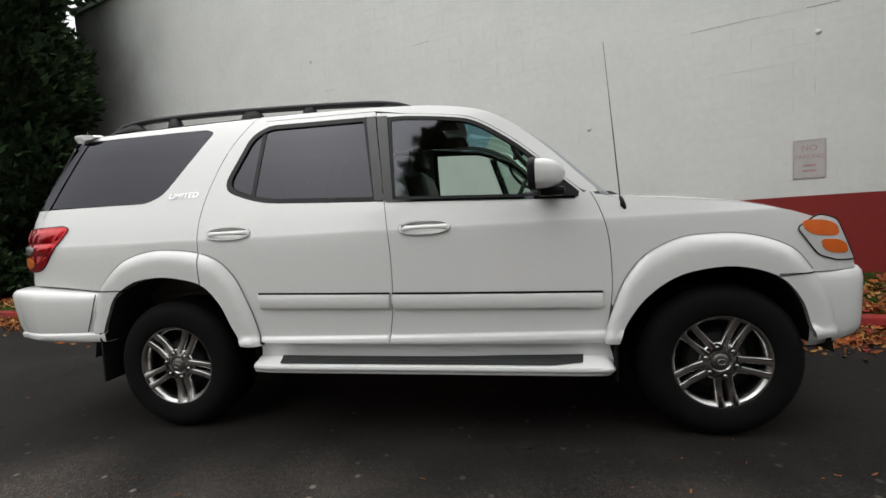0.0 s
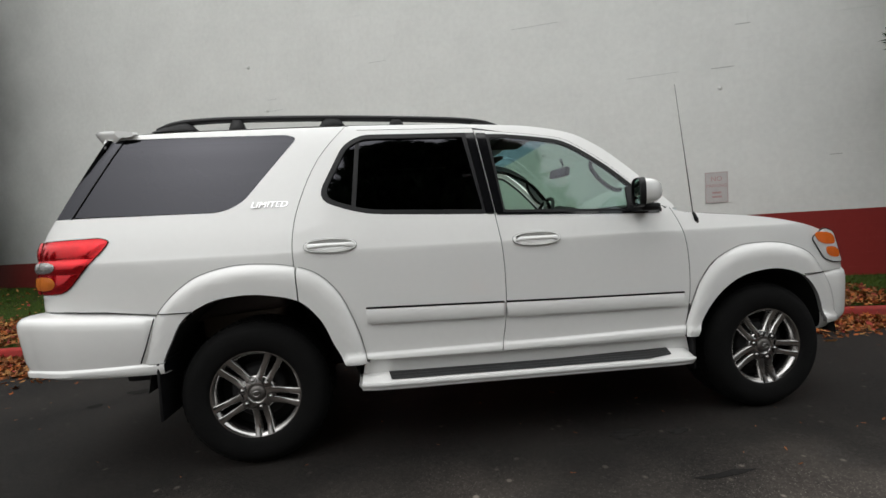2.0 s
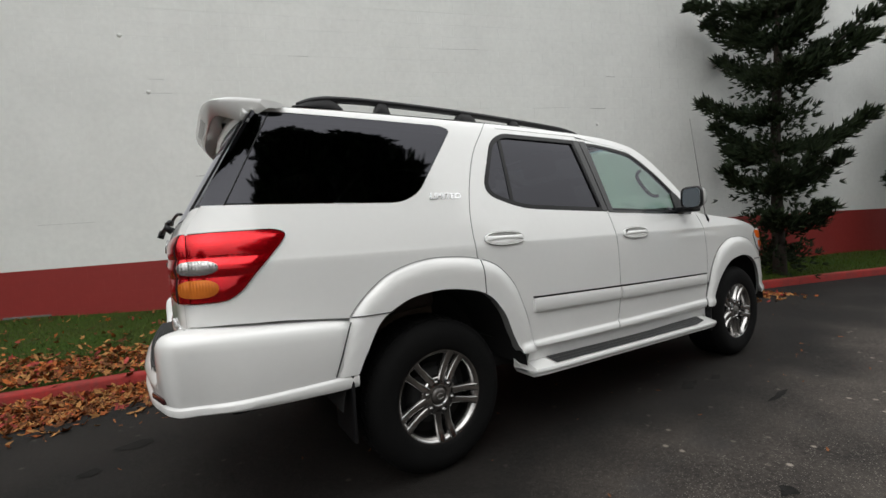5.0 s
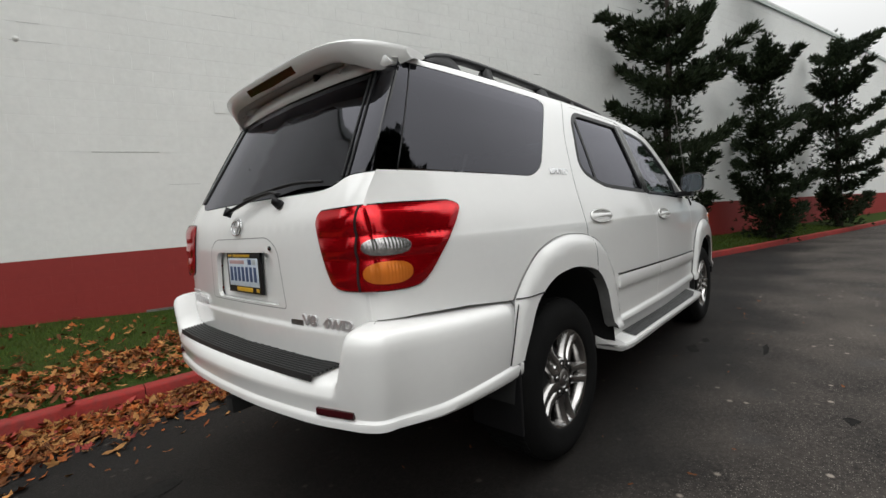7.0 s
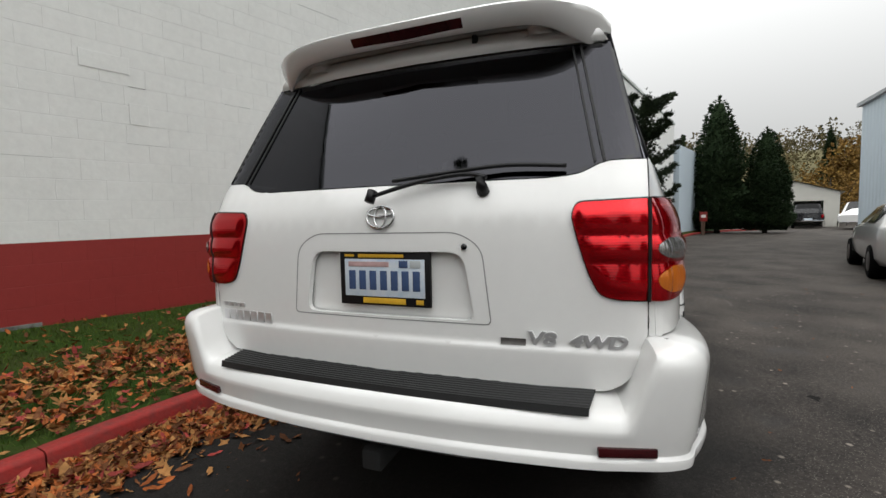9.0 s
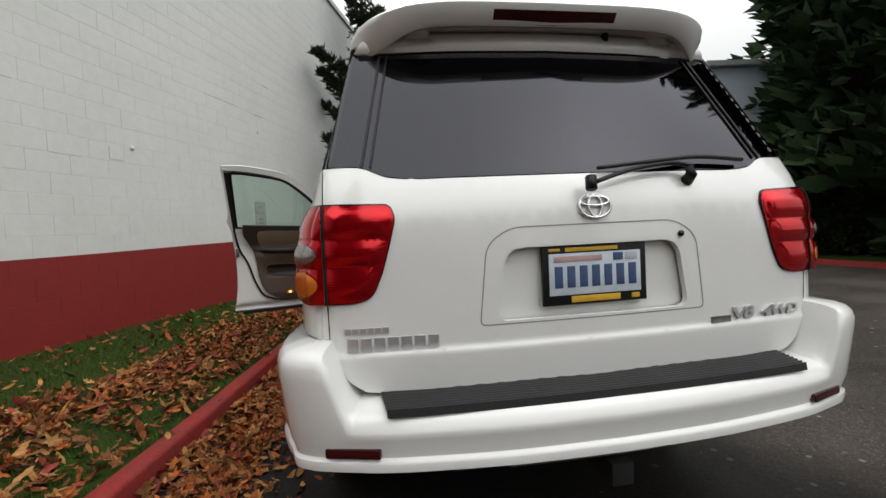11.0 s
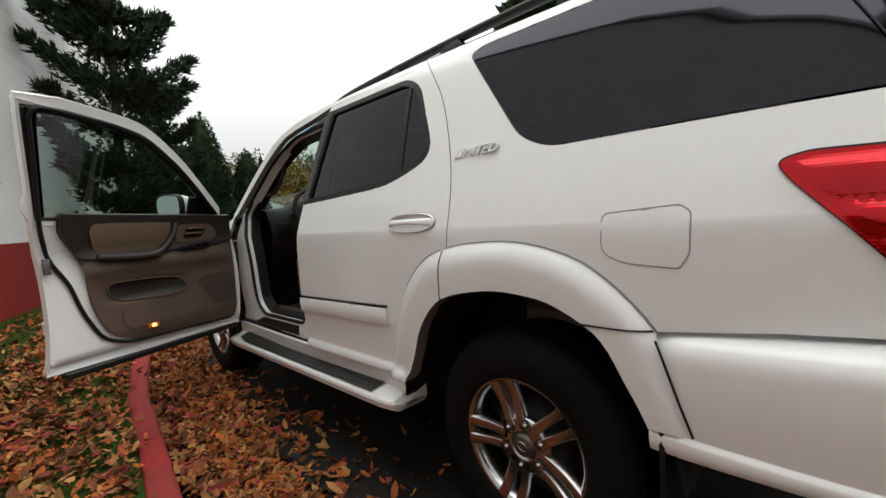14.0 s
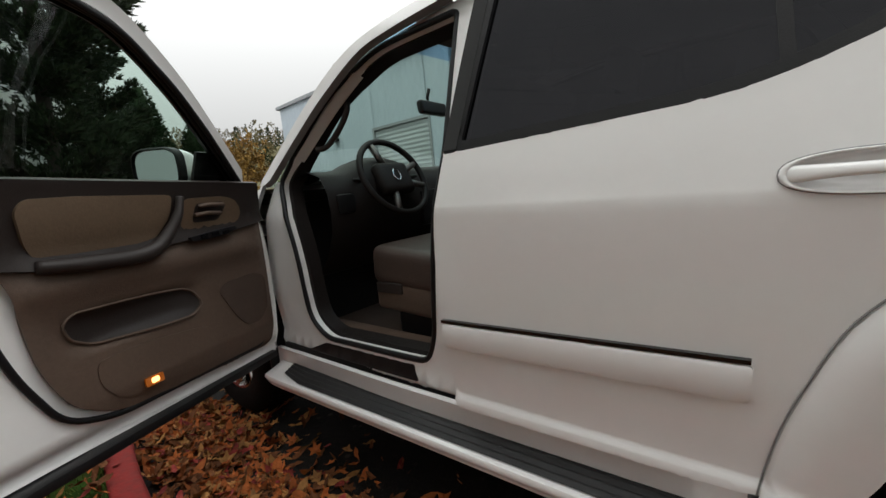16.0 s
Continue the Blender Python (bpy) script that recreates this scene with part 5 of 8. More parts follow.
# ---- roof, windscreen and bonnet ----
rows = []
for x in list(np.linspace(-0.80, 1.5, 24)):
    w = Y(x, 1.842) - 0.004
    rows.append([(x, w * t, roof_line(x) + 0.006 + 0.052 * (1 - abs(t) ** 2.4) - 0.03 * max(0, (-0.55 - x) / 0.25) ** 2) for t in np.linspace(-1, 1, 19)])
grid_surface("roof", rows, W, suv, "white roof panel")
rows = []
for x in list(np.linspace(-0.74, 1.55, 12)):
    rows.append([(x, 0.60 * t, 1.765 + 0.045 * (1 - t * t)) for t in np.linspace(-1, 1, 9)])
grid_surface("headliner", rows, M["headliner"], suv, "taupe cloth headliner", flip=True)
pillar = [(1.50, 1.812), (1.72, 1.783), (1.87, 1.746), (2.02, 1.666), (2.19, 1.524), (2.40, 1.306), (2.455, 1.25)]
pl = [tuple(p) for p in spline(pillar, 4)]


def screen_row(x, z, k, n):
    w = Y(x, z) - 0.012
    f = k / (n - 1)
    return [(x + (0.03 + 0.17 * f) * (1 - abs(t) ** 2.2), w * t, z + 0.05 * (1 - f) * (1 - t * t)) for t in np.linspace(-1, 1, 17)]


glassy(grid_surface("windscreen", [screen_row(*pl[k], k, len(pl)) for k in range(7, len(pl))], M["clear"], suv, "lightly tinted windscreen", flip=True))
glassy(grid_surface("shade_band", [screen_row(*pl[k], k, len(pl)) for k in range(3, 8)], M["shade"], suv, "blue shade band of the windscreen", flip=True))
grid_surface("roof_header", [screen_row(*pl[k], k, len(pl)) for k in range(0, 4)], W, suv, "white roof header", flip=True)
rows = []
for x in list(np.linspace(2.44, 3.50, 14)):
    w = Y(x, wing_z(x)) - 0.002
    crown = 0.048 * min(1, (3.56 - x) / 0.12)
    rows.append([(x + 0.10 * (1 - t * t) * (x - 2.44), w * t, wing_z(x) + crown * (1 - abs(t) ** 2.2) - 0.002) for t in np.linspace(-1, 1, 19)])
grid_surface("bonnet", rows, W, suv, "white bonnet", flip=True)
boxed("cowl", (2.36, 2.62, -0.78, 0.78, 1.17, 1.225), M["black"], suv, "black cowl below the windscreen", bevel=0.01)
rows = []
for z, x0 in ((1.01, 3.58), (0.94, 3.66), (0.82, 3.70)):
    rows.append([(x0 - 0.10 * abs(t) ** 3, 0.80 * t, z) for t in np.linspace(-1, 1, 13)])
grid_surface("front_panel", rows, W, suv, "white front panel")
rows = []
for t in np.linspace(0, 1, 5):
    rows.append([((1 - t) * (3.50 + 0.106 * (1 - u * u)) + t * (3.58 - 0.10 * abs(u) ** 3), u * (0.80 * t + (1 - t) * 0.74), (1 - t) * (wing_z(3.5) + 0.024 * (1 - abs(u) ** 2.2)) + t * 1.01) for u in np.linspace(-1, 1, 13)])
grid_surface("front_panel", rows, W, suv, "", flip=False)

# ---- bumpers ----


def bumper(name, plan, profile, top, label, n=7):
    """A moulded bumper: a plan line (x, y) for one half, and a section of (inset, height), whose first points follow top(y)."""
    half = [Vector((x, y, 0)) for x, y in plan]
    line = spline(half, n)
    line = [Vector((p.x, -p.y, 0)) for p in line[:-1]] + [Vector((line[-1].x, 0, 0))] + [Vector((p.x, p.y, 0)) for p in reversed(line[:-1])]
    rows = []
    for i, p in enumerate(line):
        a, b = line[max(i - 1, 0)], line[min(i + 1, len(line) - 1)]
        d = (b - a).normalized()
        nrm = Vector((d.y, -d.x, 0))
        if nrm.dot(p - Vector((1.3, 0, 0))) < 0:
            nrm = -nrm
        row = []
        for inset, z in profile(abs(p.y), p.x):
            row.append(p - nrm * inset + Vector((0, 0, z)))
        rows.append(row)
    ob = grid_surface(name, rows, W, suv, label)
    ob.data.set_sharp_from_angle(angle=radians(42))
    return ob


def rear_profile(y, x):
    t = min(max((y - 0.700) / 0.075, 0), 1)
    top = 0.716 + 0.164 * t * t * (3 - 2 * t)
    if x > -1.02:
        top = 0.880 - 0.028 * (x + 1.02) / 0.50
    low = 0.561 - 0.019 * min(max((x + 1.0) / 0.5, 0), 1)
    keel = 0.010 if y < 0.33 else 0.0
    # the forward end tucks behind the wheel-arch moulding
    tuck = 0.014 * min(max((x + 0.50) / 0.05, 0), 1)
    sec = [(0.15, top + 0.006), (0.09, top + 0.003), (0.050, top - 0.003), (0.024, top - 0.012), (0.010, top - 0.026), (0.002, top - 0.046), (0.0, max(top - 0.075, 0.664)), (0.003, 0.650), (0.011, 0.612), (0.012, 0.603)]
    lip = [(0.009, 0.599), (0.003, 0.595), (0.001, 0.588), (0.002, 0.570), (0.005, low + 0.012), (0.010, low + 0.004), (0.026, low - keel), (0.10, low - 0.004 - keel)]
    lean = min(max((-0.90 - x) / 0.15, 0), 1) * min(max((y - 0.55) / 0.28, 0), 1) ** 1.5 * 0.026
    draw = lambda b: lean * min(max((0.85 - b) / 0.26, 0), 1.1)
    return [(a + tuck + draw(b), b) for a, b in sec] + [(a + draw(b), b) for a, b in lip]

bumper("rear_bumper", [(-0.425, 0.915), (-0.46, 0.917), (-0.52, 0.921), (-0.62, 0.926), (-0.80, 0.927), (-0.95, 0.914), (-1.050, 0.895), (-1.116, 0.870), (-1.156, 0.812), (-1.179, 0.70), (-1.196, 0.60), (-1.232, 0.3), (-1.242, 0.0)], rear_profile, None, "white rear bumper")
for s in (-1, 1):
    v, f = tube([Vector((x, s * 0.9215, z)) for x, z in ((-0.450, 0.835), (-0.464, 0.795), (-0.499, 0.69), (-0.528, 0.612))], 0.0030, 6)
    made("bumper_groove", v, f, M["shadowgap"], suv, "dark groove between bumper and wheel arch")


def front_profile(y, x):
    t = min(max((x - 3.45) / 0.2, 0), 1)
    low = 0.445 + 0.04 * t
    return [(0.12, 0.838), (0.055, 0.836), (0.022, 0.826), (0.006, 0.805), (0.0, 0.77), (0.0, 0.70), (0.003, 0.60), (0.006, low + 0.06), (0.011, low + 0.035), (0.026, low + 0.010), (0.07, low)]


bumper("front_bumper", [(3.395, 0.866), (3.50, 0.846), (3.60, 0.822), (3.685, 0.77), (3.738, 0.63), (3.765, 0.35), (3.775, 0.0)], front_profile, None, "white front bumper")
# dark ribbed step pad
rows, ribs = [], 9
for t in np.linspace(-1, 1, 29):
    y_out, y_in = 0.610 * t, 0.626 * t
    xo, xi = -1.214 + 0.075 * abs(y_out) ** 2, -1.098 + 0.046 * abs(t) ** 3
    row = []
    for k in range(ribs * 4 + 1):
        f = k / (ribs * 4)
        bumpy = 0.0065 if (k % 4) in (1, 2) else 0.0
        row.append((xo + (xi - xo) * f, y_out + (y_in - y_out) * f, 0.7185 + 0.012 * f + bumpy + (-0.014 if k == 0 else 0)))
    rows.append(row)
pad = grid_surface("step_pad", rows, M["tread"], suv, "dark grey ribbed bumper step pad", flip=False)
pad.data.set_sharp_from_angle(angle=radians(25))
for s in (-1, 1):
    boxed("bumper_reflector", (-0.003, 0.016, -0.072, 0.072, -0.012, 0.012), M["darkred"], suv, "dark red bumper reflector", 0.004,
          pose(-1.167, s * 0.700, 0.617, 0, 0, -s * 17))
boxed("tow_hitch", (-1.215, -0.90, -0.032, 0.032, 0.462, 0.524), M["shadowgap"], suv, "black tow hitch receiver", 0.008)
boxed("hitch_bar", (-1.05, -0.98, -0.45, 0.45, 0.485, 0.535), M["black"], suv, "black hitch cross bar", 0.01)

# ---- spoiler ----
rows = []
spoil_drop = curve([0, 0.3, 0.46, 0.57, 0.62, 0.66], [0, 0.002, 0.008, 0.021, 0.029, 0.038])
for y in np.linspace(-0.66, 0.66, 45):
    u = abs(y)
    e = min(max((u - 0.42) / 0.20, 0), 1)
    e = e * e * (3 - 2 * e)
    zt, xb, xf = 1.876 - spoil_drop(u), -0.615 - 0.308 * (1 - (u / 0.668) ** 5) ** 0.45, -0.725 + 0.115 * e
    tip = 1 - min(max((u - 0.58) / 0.08, 0), 1) ** 2
    xm, low = xb + (0.036 + 0.020 * e) * (0.35 + 0.65 * tip), zt - 0.040 - (0.022 + 0.040 * e) * tip
    xu = xm + (xf - xm) * 0.45
    sec = [(xf, zt - 0.020), (xf - 0.012, zt - 0.009), (xf + (xb - xf) * 0.5, zt - 0.002), (xb, zt), (xb - 0.008, zt - 0.008), (xb - 0.003, zt - 0.022), (xm - 0.008, low + 0.004), (xm, low), (xm + 0.010, low + 0.006), (xu, low + (zt - 0.034 - low) * 0.72), (xf - 0.012, zt - 0.030), (xf, zt - 0.020)]
    rows.append([(px, y, pz) for px, pz in sec])
spoiler = grid_surface("spoiler", rows, W, suv, "white roof spoiler over the rear window", flip=False)
spoiler.data.set_sharp_from_angle(angle=radians(50))
for r in (rows[0], rows[-1]):
    made("spoiler_end", r[:-1], [tuple(range(len(r) - 1))], W, suv, smooth=False)
rows = []
for y in np.linspace(-0.208, 0.208, 13):
    rows.append([(-0.9225, y, 1.849), (-0.906, y, 1.829), (-0.892, y, 1.816)])
grid_surface("brake_light", rows, M["darkred"], suv, "dark red high brake light")
for y in (-0.44, 0.44):
    rows = []
    for z, g in ((1.79, 1.25), (1.805, 0.85), (1.825, 0.75), (1.852, 1.05)):
        rows.append([(-0.785 + 0.045 * g * math.cos(a), y + 0.055 * g * math.sin(a), z) for a in np.linspace(0, 2 * math.pi, 17)])
    grid_surface("spoiler_foot", rows, W, suv, "white spoiler foot", flip=False)
panel("gate_header", [(-0.652, 1.762), (0.652, 1.762), (0.61, 1.822), (0.4, 1.845), (-0.4, 1.845), (-0.61, 1.822)], on_rear(0.006, lambda u, v: 0.03 * math.sin(math.pi * min(max((v - 1.762) / 0.083, 0), 1)) ** 0.7), W, suv, (-1, 0, 0), rim=0.02, grid=(0.06, 0.02), label="white tailgate header above the glass")
boxed("washer_nozzle", (-0.83, -0.80, -0.232, -0.214, 1.80, 1.83), M["black"], suv, "black washer nozzle", 0.006)

# painted corners between the roof, the spoiler and the glass
for s in (-1, 1):
    ya, xb = 0.657, -0.673
    low_a, low_b = Vector((X(ya, 1.79) - 0.002, s * ya, 1.79)), Vector((xb, s * (Y(xb, 1.792) + 0.001), 1.791))
    bend = Vector((low_a.x + 0.004, s * (Y(xb, 1.79) - 0.004), 1.79))
    top_a, top_b = Vector((-0.79, s * (Y(-0.79, 1.842) - 0.015), roof_line(-0.79) + 0.004)), Vector((-0.66, s * Y(-0.66, 1.824), 1.8245))
    rows = []
    for q in (0.0, 0.33, 0.67, 1.0):
        rows.append([(low_a * (1 - t) ** 2 + bend * (2 * t * (1 - t)) + low_b * t * t).lerp(top_a.lerp(top_b, t), q) for t in (k / 6 for k in range(7))])
    grid_surface("roof_corner", rows, W, suv, "white roof corner", flip=s > 0)

# ---- roof rails ----
for s in (-1, 1):
    path = [(x, s * 0.575, z + 0.006) for x, z in ((-0.53, 1.850), (-0.44, 1.878), (-0.34, 1.893), (-0.1, 1.902), (0.4, 1.899), (0.9, 1.884), (1.22, 1.868), (1.36, 1.850), (1.47, 1.822))]
    line = spline(path, 5)
    rad = [0.012 + 0.009 * min(1, min(i, len(line) - 1 - i) / 4) for i in range(len(line))]
    v, f = tube(line, rad, 8, flat=0.9)
    rail = made("roof_rail", v, f, M["black"], suv, "black roof rail")
    for x, half in ((-0.43, 0.125), (-0.09, 0.045), (0.45, 0.075), (0.83, 0.045), (1.37, 0.10)):
        z1 = curve([p[0] for p in path], [p[2] for p in path])
        rows = []
        for k in range(9):
            xx = x - half + 2 * half * k / 8
            e = 1 - abs(k / 4 - 1) ** 3
            zt, zb = z1(xx), roof_line(xx) + 0.018
            rows.append([(xx, s * 0.597, zb), (xx, s * 0.594, zb + (zt - zb) * e), (xx, s * 0.575, zb + (zt + 0.008 - zb) * e), (xx, s * 0.557, zb + (zt - zb) * e), (xx, s * 0.553, zb)])
        grid_surface("rail_foot", rows, M["black"], suv, "black rail foot", flip=s < 0)

# ---- running boards ----
for s in (-1, 1):
    owner = tagged(new("running_board"), "white running board with a dark tread")
    owner.parent = suv
    rows = []
    zt = lambda x: 0.460 - 0.024 * (x - 0.6) / 1.8
    for x in [0.545, 0.55, 0.565, 0.60, 0.65] + list(np.linspace(0.75, 2.3, 9)) + [2.40, 2.45, 2.475, 2.485, 2.488]:
        e = min(x - 0.545, 2.488 - x)
        w = 0.99 - 0.022 * (1 - min(e / 0.14, 1)) ** 2
        k = (1 - min(e / 0.02, 1)) * 0.03
        z = zt(x)
        rows.append([(x, s * 0.80, z + 0.016 - k), (x, s * (w - 0.018 - k), z - 0.036 - k), (x, s * (w - 0.006 - k), z - 0.039 - k), (x, s * (w - k), z - 0.050), (x, s * (w - 0.004 - k), z - 0.064), (x, s * (w - 0.010 - k), z - 0.068), (x, s * (w - 0.012 - k), z - 0.080 + k), (x, s * (w - 0.03 - k), z - 0.090 + k), (x, s * 0.80, z - 0.092 + k)])
    body = grid_surface("board_body", rows, W, owner, "white moulded board", flip=s < 0)
    body.data.set_sharp_from_angle(angle=radians(45))
    for r in (rows[0], rows[-1]):
        made("board_end", r, [tuple(range(len(r)))], W, owner, smooth=False)
    rows = []
    for x in list(np.linspace(0.69, 2.35, 12)):
        z = zt(x)
        row = []
        a, b = 0.838, 0.970
        if x > 2.3:
            b = 0.945
        for k in range(25):
            f = k / 24
            yy = a + (b - a) * f
            base = z + 0.016 - 0.052 * (yy - 0.80) / 0.172
            row.append((x + (0.03 * f if x < 1 else -0.02 * f), s * yy, base + 0.005 + (0.0025 if k % 4 in (1, 2) else 0)))
        rows.append(row)
    tr = grid_surface("board_tread", rows, M["tread"], owner, "dark ribbed rubber tread", flip=s < 0)
    tr.data.set_sharp_from_angle(angle=radians(25))

# added dark strips: the shade between door bottoms and boards as a solid
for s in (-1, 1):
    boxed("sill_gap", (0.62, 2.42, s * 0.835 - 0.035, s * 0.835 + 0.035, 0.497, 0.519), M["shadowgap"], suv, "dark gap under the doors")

# ---- wheels ----


def wheel():
    owner = tagged(new("wheel"), "bright five-spoke alloy wheel with a black tyre")
    owner.parent = suv
    R0 = 0.385
    prof = [(0.215, 0.02), (0.235, -0.012), (0.255, -0.018), (0.30, -0.024), (0.335, -0.020), (0.355, -0.008), (0.368, 0.006), (0.379, 0.020), (R0, 0.045), (R0 + 0.001, 0.13), (R0, 0.215), (0.372, 0.245), (0.33, 0.265), (0.25, 0.262), (0.215, 0.24)]
    v, f = lathe(prof, 64)
    tyre = made("tyre", v, f, M["rubber"], owner, "black tyre")
    # tread blocks
    tv, tf = [], []
    for k in range(60):
        for yc, off in ((0.045, 0), (0.09, 0.5), (0.135, 0), (0.18, 0.5), (0.22, 0)):
            a = 2 * math.pi * (k + off) / 60
            o = len(tv)
            for da, dy in ((-0.036, -0.018), (0.036, -0.018), (0.036, 0.018), (-0.036, 0.018)):
                for r in (R0 - 0.004, R0 + 0.0055 - (0.004 if yc in (0.045, 0.22) else 0)):
                    tv.append((r * math.cos(a + da), yc + dy, r * math.sin(a + da)))
            tf += [(o + 1, o + 3, o + 5, o + 7), (o, o + 2, o + 3, o + 1), (o + 2, o + 4, o + 5, o + 3), (o + 4, o + 6, o + 7, o + 5), (o + 6, o, o + 1, o + 7)]
    tagged(made("tread", tv, tf, M["rubber"], owner, smooth=False), kind="stuff")
    v, f = lathe([(0.205, 0.16), (0.203, 0.05), (0.212, 0.010), (0.224, -0.004), (0.236, -0.010), (0.241, -0.005), (0.238, 0.012)], 64)
    made("rim", v, f, M["alloy"], owner, "bright alloy rim")
    # near-black brake parts: the shade behind the spokes put into their colour
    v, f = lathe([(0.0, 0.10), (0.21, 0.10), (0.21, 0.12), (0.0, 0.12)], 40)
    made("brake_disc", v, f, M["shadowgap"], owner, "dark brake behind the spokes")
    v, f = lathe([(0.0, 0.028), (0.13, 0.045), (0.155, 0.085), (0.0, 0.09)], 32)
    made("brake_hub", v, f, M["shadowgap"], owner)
    for k in range(5):
        for d in (-1, 1):
            a = radians(278 + 72 * k)
            rows, sec = [], 9
            along = Vector((math.cos(a), 0, math.sin(a)))
            side = Vector((-math.sin(a), 0, math.cos(a)))
            for i in range(9):
                t = i / 8
                r = 0.072 + 0.153 * t
                cen = along * r + side * d * (0.0235 + 0.011 * t)
                y = 0.012 + 0.012 * math.sin(math.pi * min(t, 1)) - 0.010 * t
                w = 0.0195 - 0.0035 * math.sin(math.pi * min(t * 0.9, 1)) + 0.020 * max(0, t - 0.85)
                row = []
                for j in range(sec):
                    b = math.pi * j / (sec - 1)
                    row.append(cen + side * (w * math.cos(b)) + Vector((0, y - 0.010 * math.sin(b) ** 0.28 + (0.045 if j in (0, sec - 1) else 0), 0)))
                rows.append(row)
            grid_surface("spoke", rows, M["alloy"], owner, "", flip=False)
    v, f = lathe([(0.0, 0.012), (0.044, 0.012), (0.047, 0.006), (0.052, 0.003), (0.060, 0.007), (0.086, 0.006), (0.096, 0.012), (0.101, 0.024), (0.101, 0.06)], 40)
    made("hub", v, f, M["alloy"], owner, "alloy hub")
    v, f = lathe([(0.0, -0.001), (0.026, 0.0), (0.038, 0.003), (0.042, 0.012)], 28)
    made("hub_cap", v, f, M["dullmetal"], owner, "grey hub cap")
    v, f = tube([(0.019 * math.cos(a), -0.002, 0.014 * math.sin(a)) for a in np.linspace(0, 2 * math.pi, 20, endpoint=False)], 0.0022, 6, True, up=(0, 1, 0))
    made("cap_emblem", v, f, M["alloy"], owner, "oval emblem on the cap")
    for k in range(6):
        a = radians(60 * k + 44)
        v, f = lathe([(0.0, 0.0195), (0.017, 0.0195), (0.0185, 0.0035), (0.0205, 0.0025), (0.0205, 0.02)], 14)
        made("nut_well", [(x + 0.074 * math.cos(a), y - 0.001, z + 0.074 * math.sin(a)) for x, y, z in v], f, M["shadowgap"], owner)
        v, f = lathe([(0.0, -0.004), (0.007, -0.003), (0.0115, 0.003), (0.012, 0.02)], 8)
        nut = made("lug_nut", [(x + 0.074 * math.cos(a), y, z + 0.074 * math.sin(a)) for x, y, z in v], f, M["alloy"], owner)
    return owner


first = wheel()
first.matrix_basis = pose(0, -0.872, 0.385)
for x, y, turn in ((3.0, -0.872, 0), (0.0, 0.872, 180), (3.0, 0.872, 180)):
    w = copy_thing(first, pose(x, y, 0.385, 0, 24 if turn else 0, turn))
for x, r in ((0.02, 0.53), (3.0, 0.49)):
    for s in (-1, 1):
        v, f = [], []
        for k in range(25):
            a = radians(4 + 170 * k / 24)
            for y in (0.914 if x < 1 else 0.878, 0.42):
                v.append((x + r * math.cos(a), s * y, 0.395 + r * math.sin(a)))
        f = [(2 * k, 2 * k + 1, 2 * k + 3, 2 * k + 2) for k in range(24)]
        made("wheel_liner", v, f, M["shadowgap"], suv, "dark wheel-arch liner")
        boxed("liner_wall", (x - 0.54, x + 0.54, s * 0.43 - 0.01, s * 0.43 + 0.01, 0.40, 0.96), M["shadowgap"], suv, "")
for x, z in ((-0.455, 0.30), (2.50, 0.30)):
    for s in (-1, 1):
        boxed("mud_flap", (x - 0.008, x + 0.008, s * 0.79 - 0.125, s * 0.79 + 0.125, z, 0.60), M["black"], suv, "black rubber mud flap", 0.006, pose(0, 0, 0))

# ---- underside and cabin shell ----
boxed("chassis", (-0.90, 3.45, -0.42, 0.42, 0.37, 0.49), M["shadowgap"], suv, "dark chassis underneath", 0.03)
boxed("exhaust_silencer", (0.5, 1.3, -0.62, -0.34, 0.34, 0.46), M["shadowgap"], suv, "dark exhaust silencer", 0.05)
boxed("axle", (-0.06, 0.06, -0.66, 0.66, 0.33, 0.44), M["shadowgap"], suv, "dark rear axle", 0.03)
boxed("axle", (2.95, 3.05, -0.66, 0.66, 0.33, 0.44), M["shadowgap"], suv, "dark front axle", 0.03)
boxed("floor_pan", (0.55, 2.42, -0.84, 0.84, 0.50, 0.545), M["carpet"], suv, "brown carpeted floor", 0.01)
boxed("firewall", (2.42, 2.48, -0.80, 0.80, 0.46, 1.22), M["shadowgap"], suv, "dark firewall")
boxed("load_floor", (-0.95, 0.56, -0.41, 0.41, 0.50, 0.72), M["carpet"], suv, "brown carpeted load floor", 0.02)

# ---- the open driver's door, its inside ----
HINGE = Vector((2.47, 0.90, 0))
DOOR_SWING = -69
wide = [(p[0], p[1]) for p in front_outline]
wide = [q if p[1] > 1.30 and p[0] > 1.33 else p for p, q in zip(wide, shrunk(wide, -0.026))]
inward = (0, -1, 0)
in_hole = shrunk(f_open, 0.008)


def door_part(name, outline, off, mat, label="", holes=(), rim=0.012, extra=None, grid=(0.06, 0.04), lip=0.009, parent=None):
    return panel(name, outline, on_side(1, off, extra), mat, parent or open_door, inward, holes=holes, rim=rim, grid=grid, lip=lip, label=label)


door_part("inner_shell", wide, -0.046, M["white"], "white painted inner shell", holes=[in_hole], rim=0.02)
lowline = [p for p in shrunk(wide, 0.030) if p[1] < 1.34]
lowline = lowline[len([p for p in lowline if p[0] < 1.4]):] + lowline[:len([p for p in lowline if p[0] < 1.4])]


def seal(name, pts2, off, rad, parent, closed=True, label=""):
    v, f = tube([on_side(1, off)(u, v) for u, v in pts2], rad, 6, closed)
    return made(name, v, f, M["black"], parent, label)


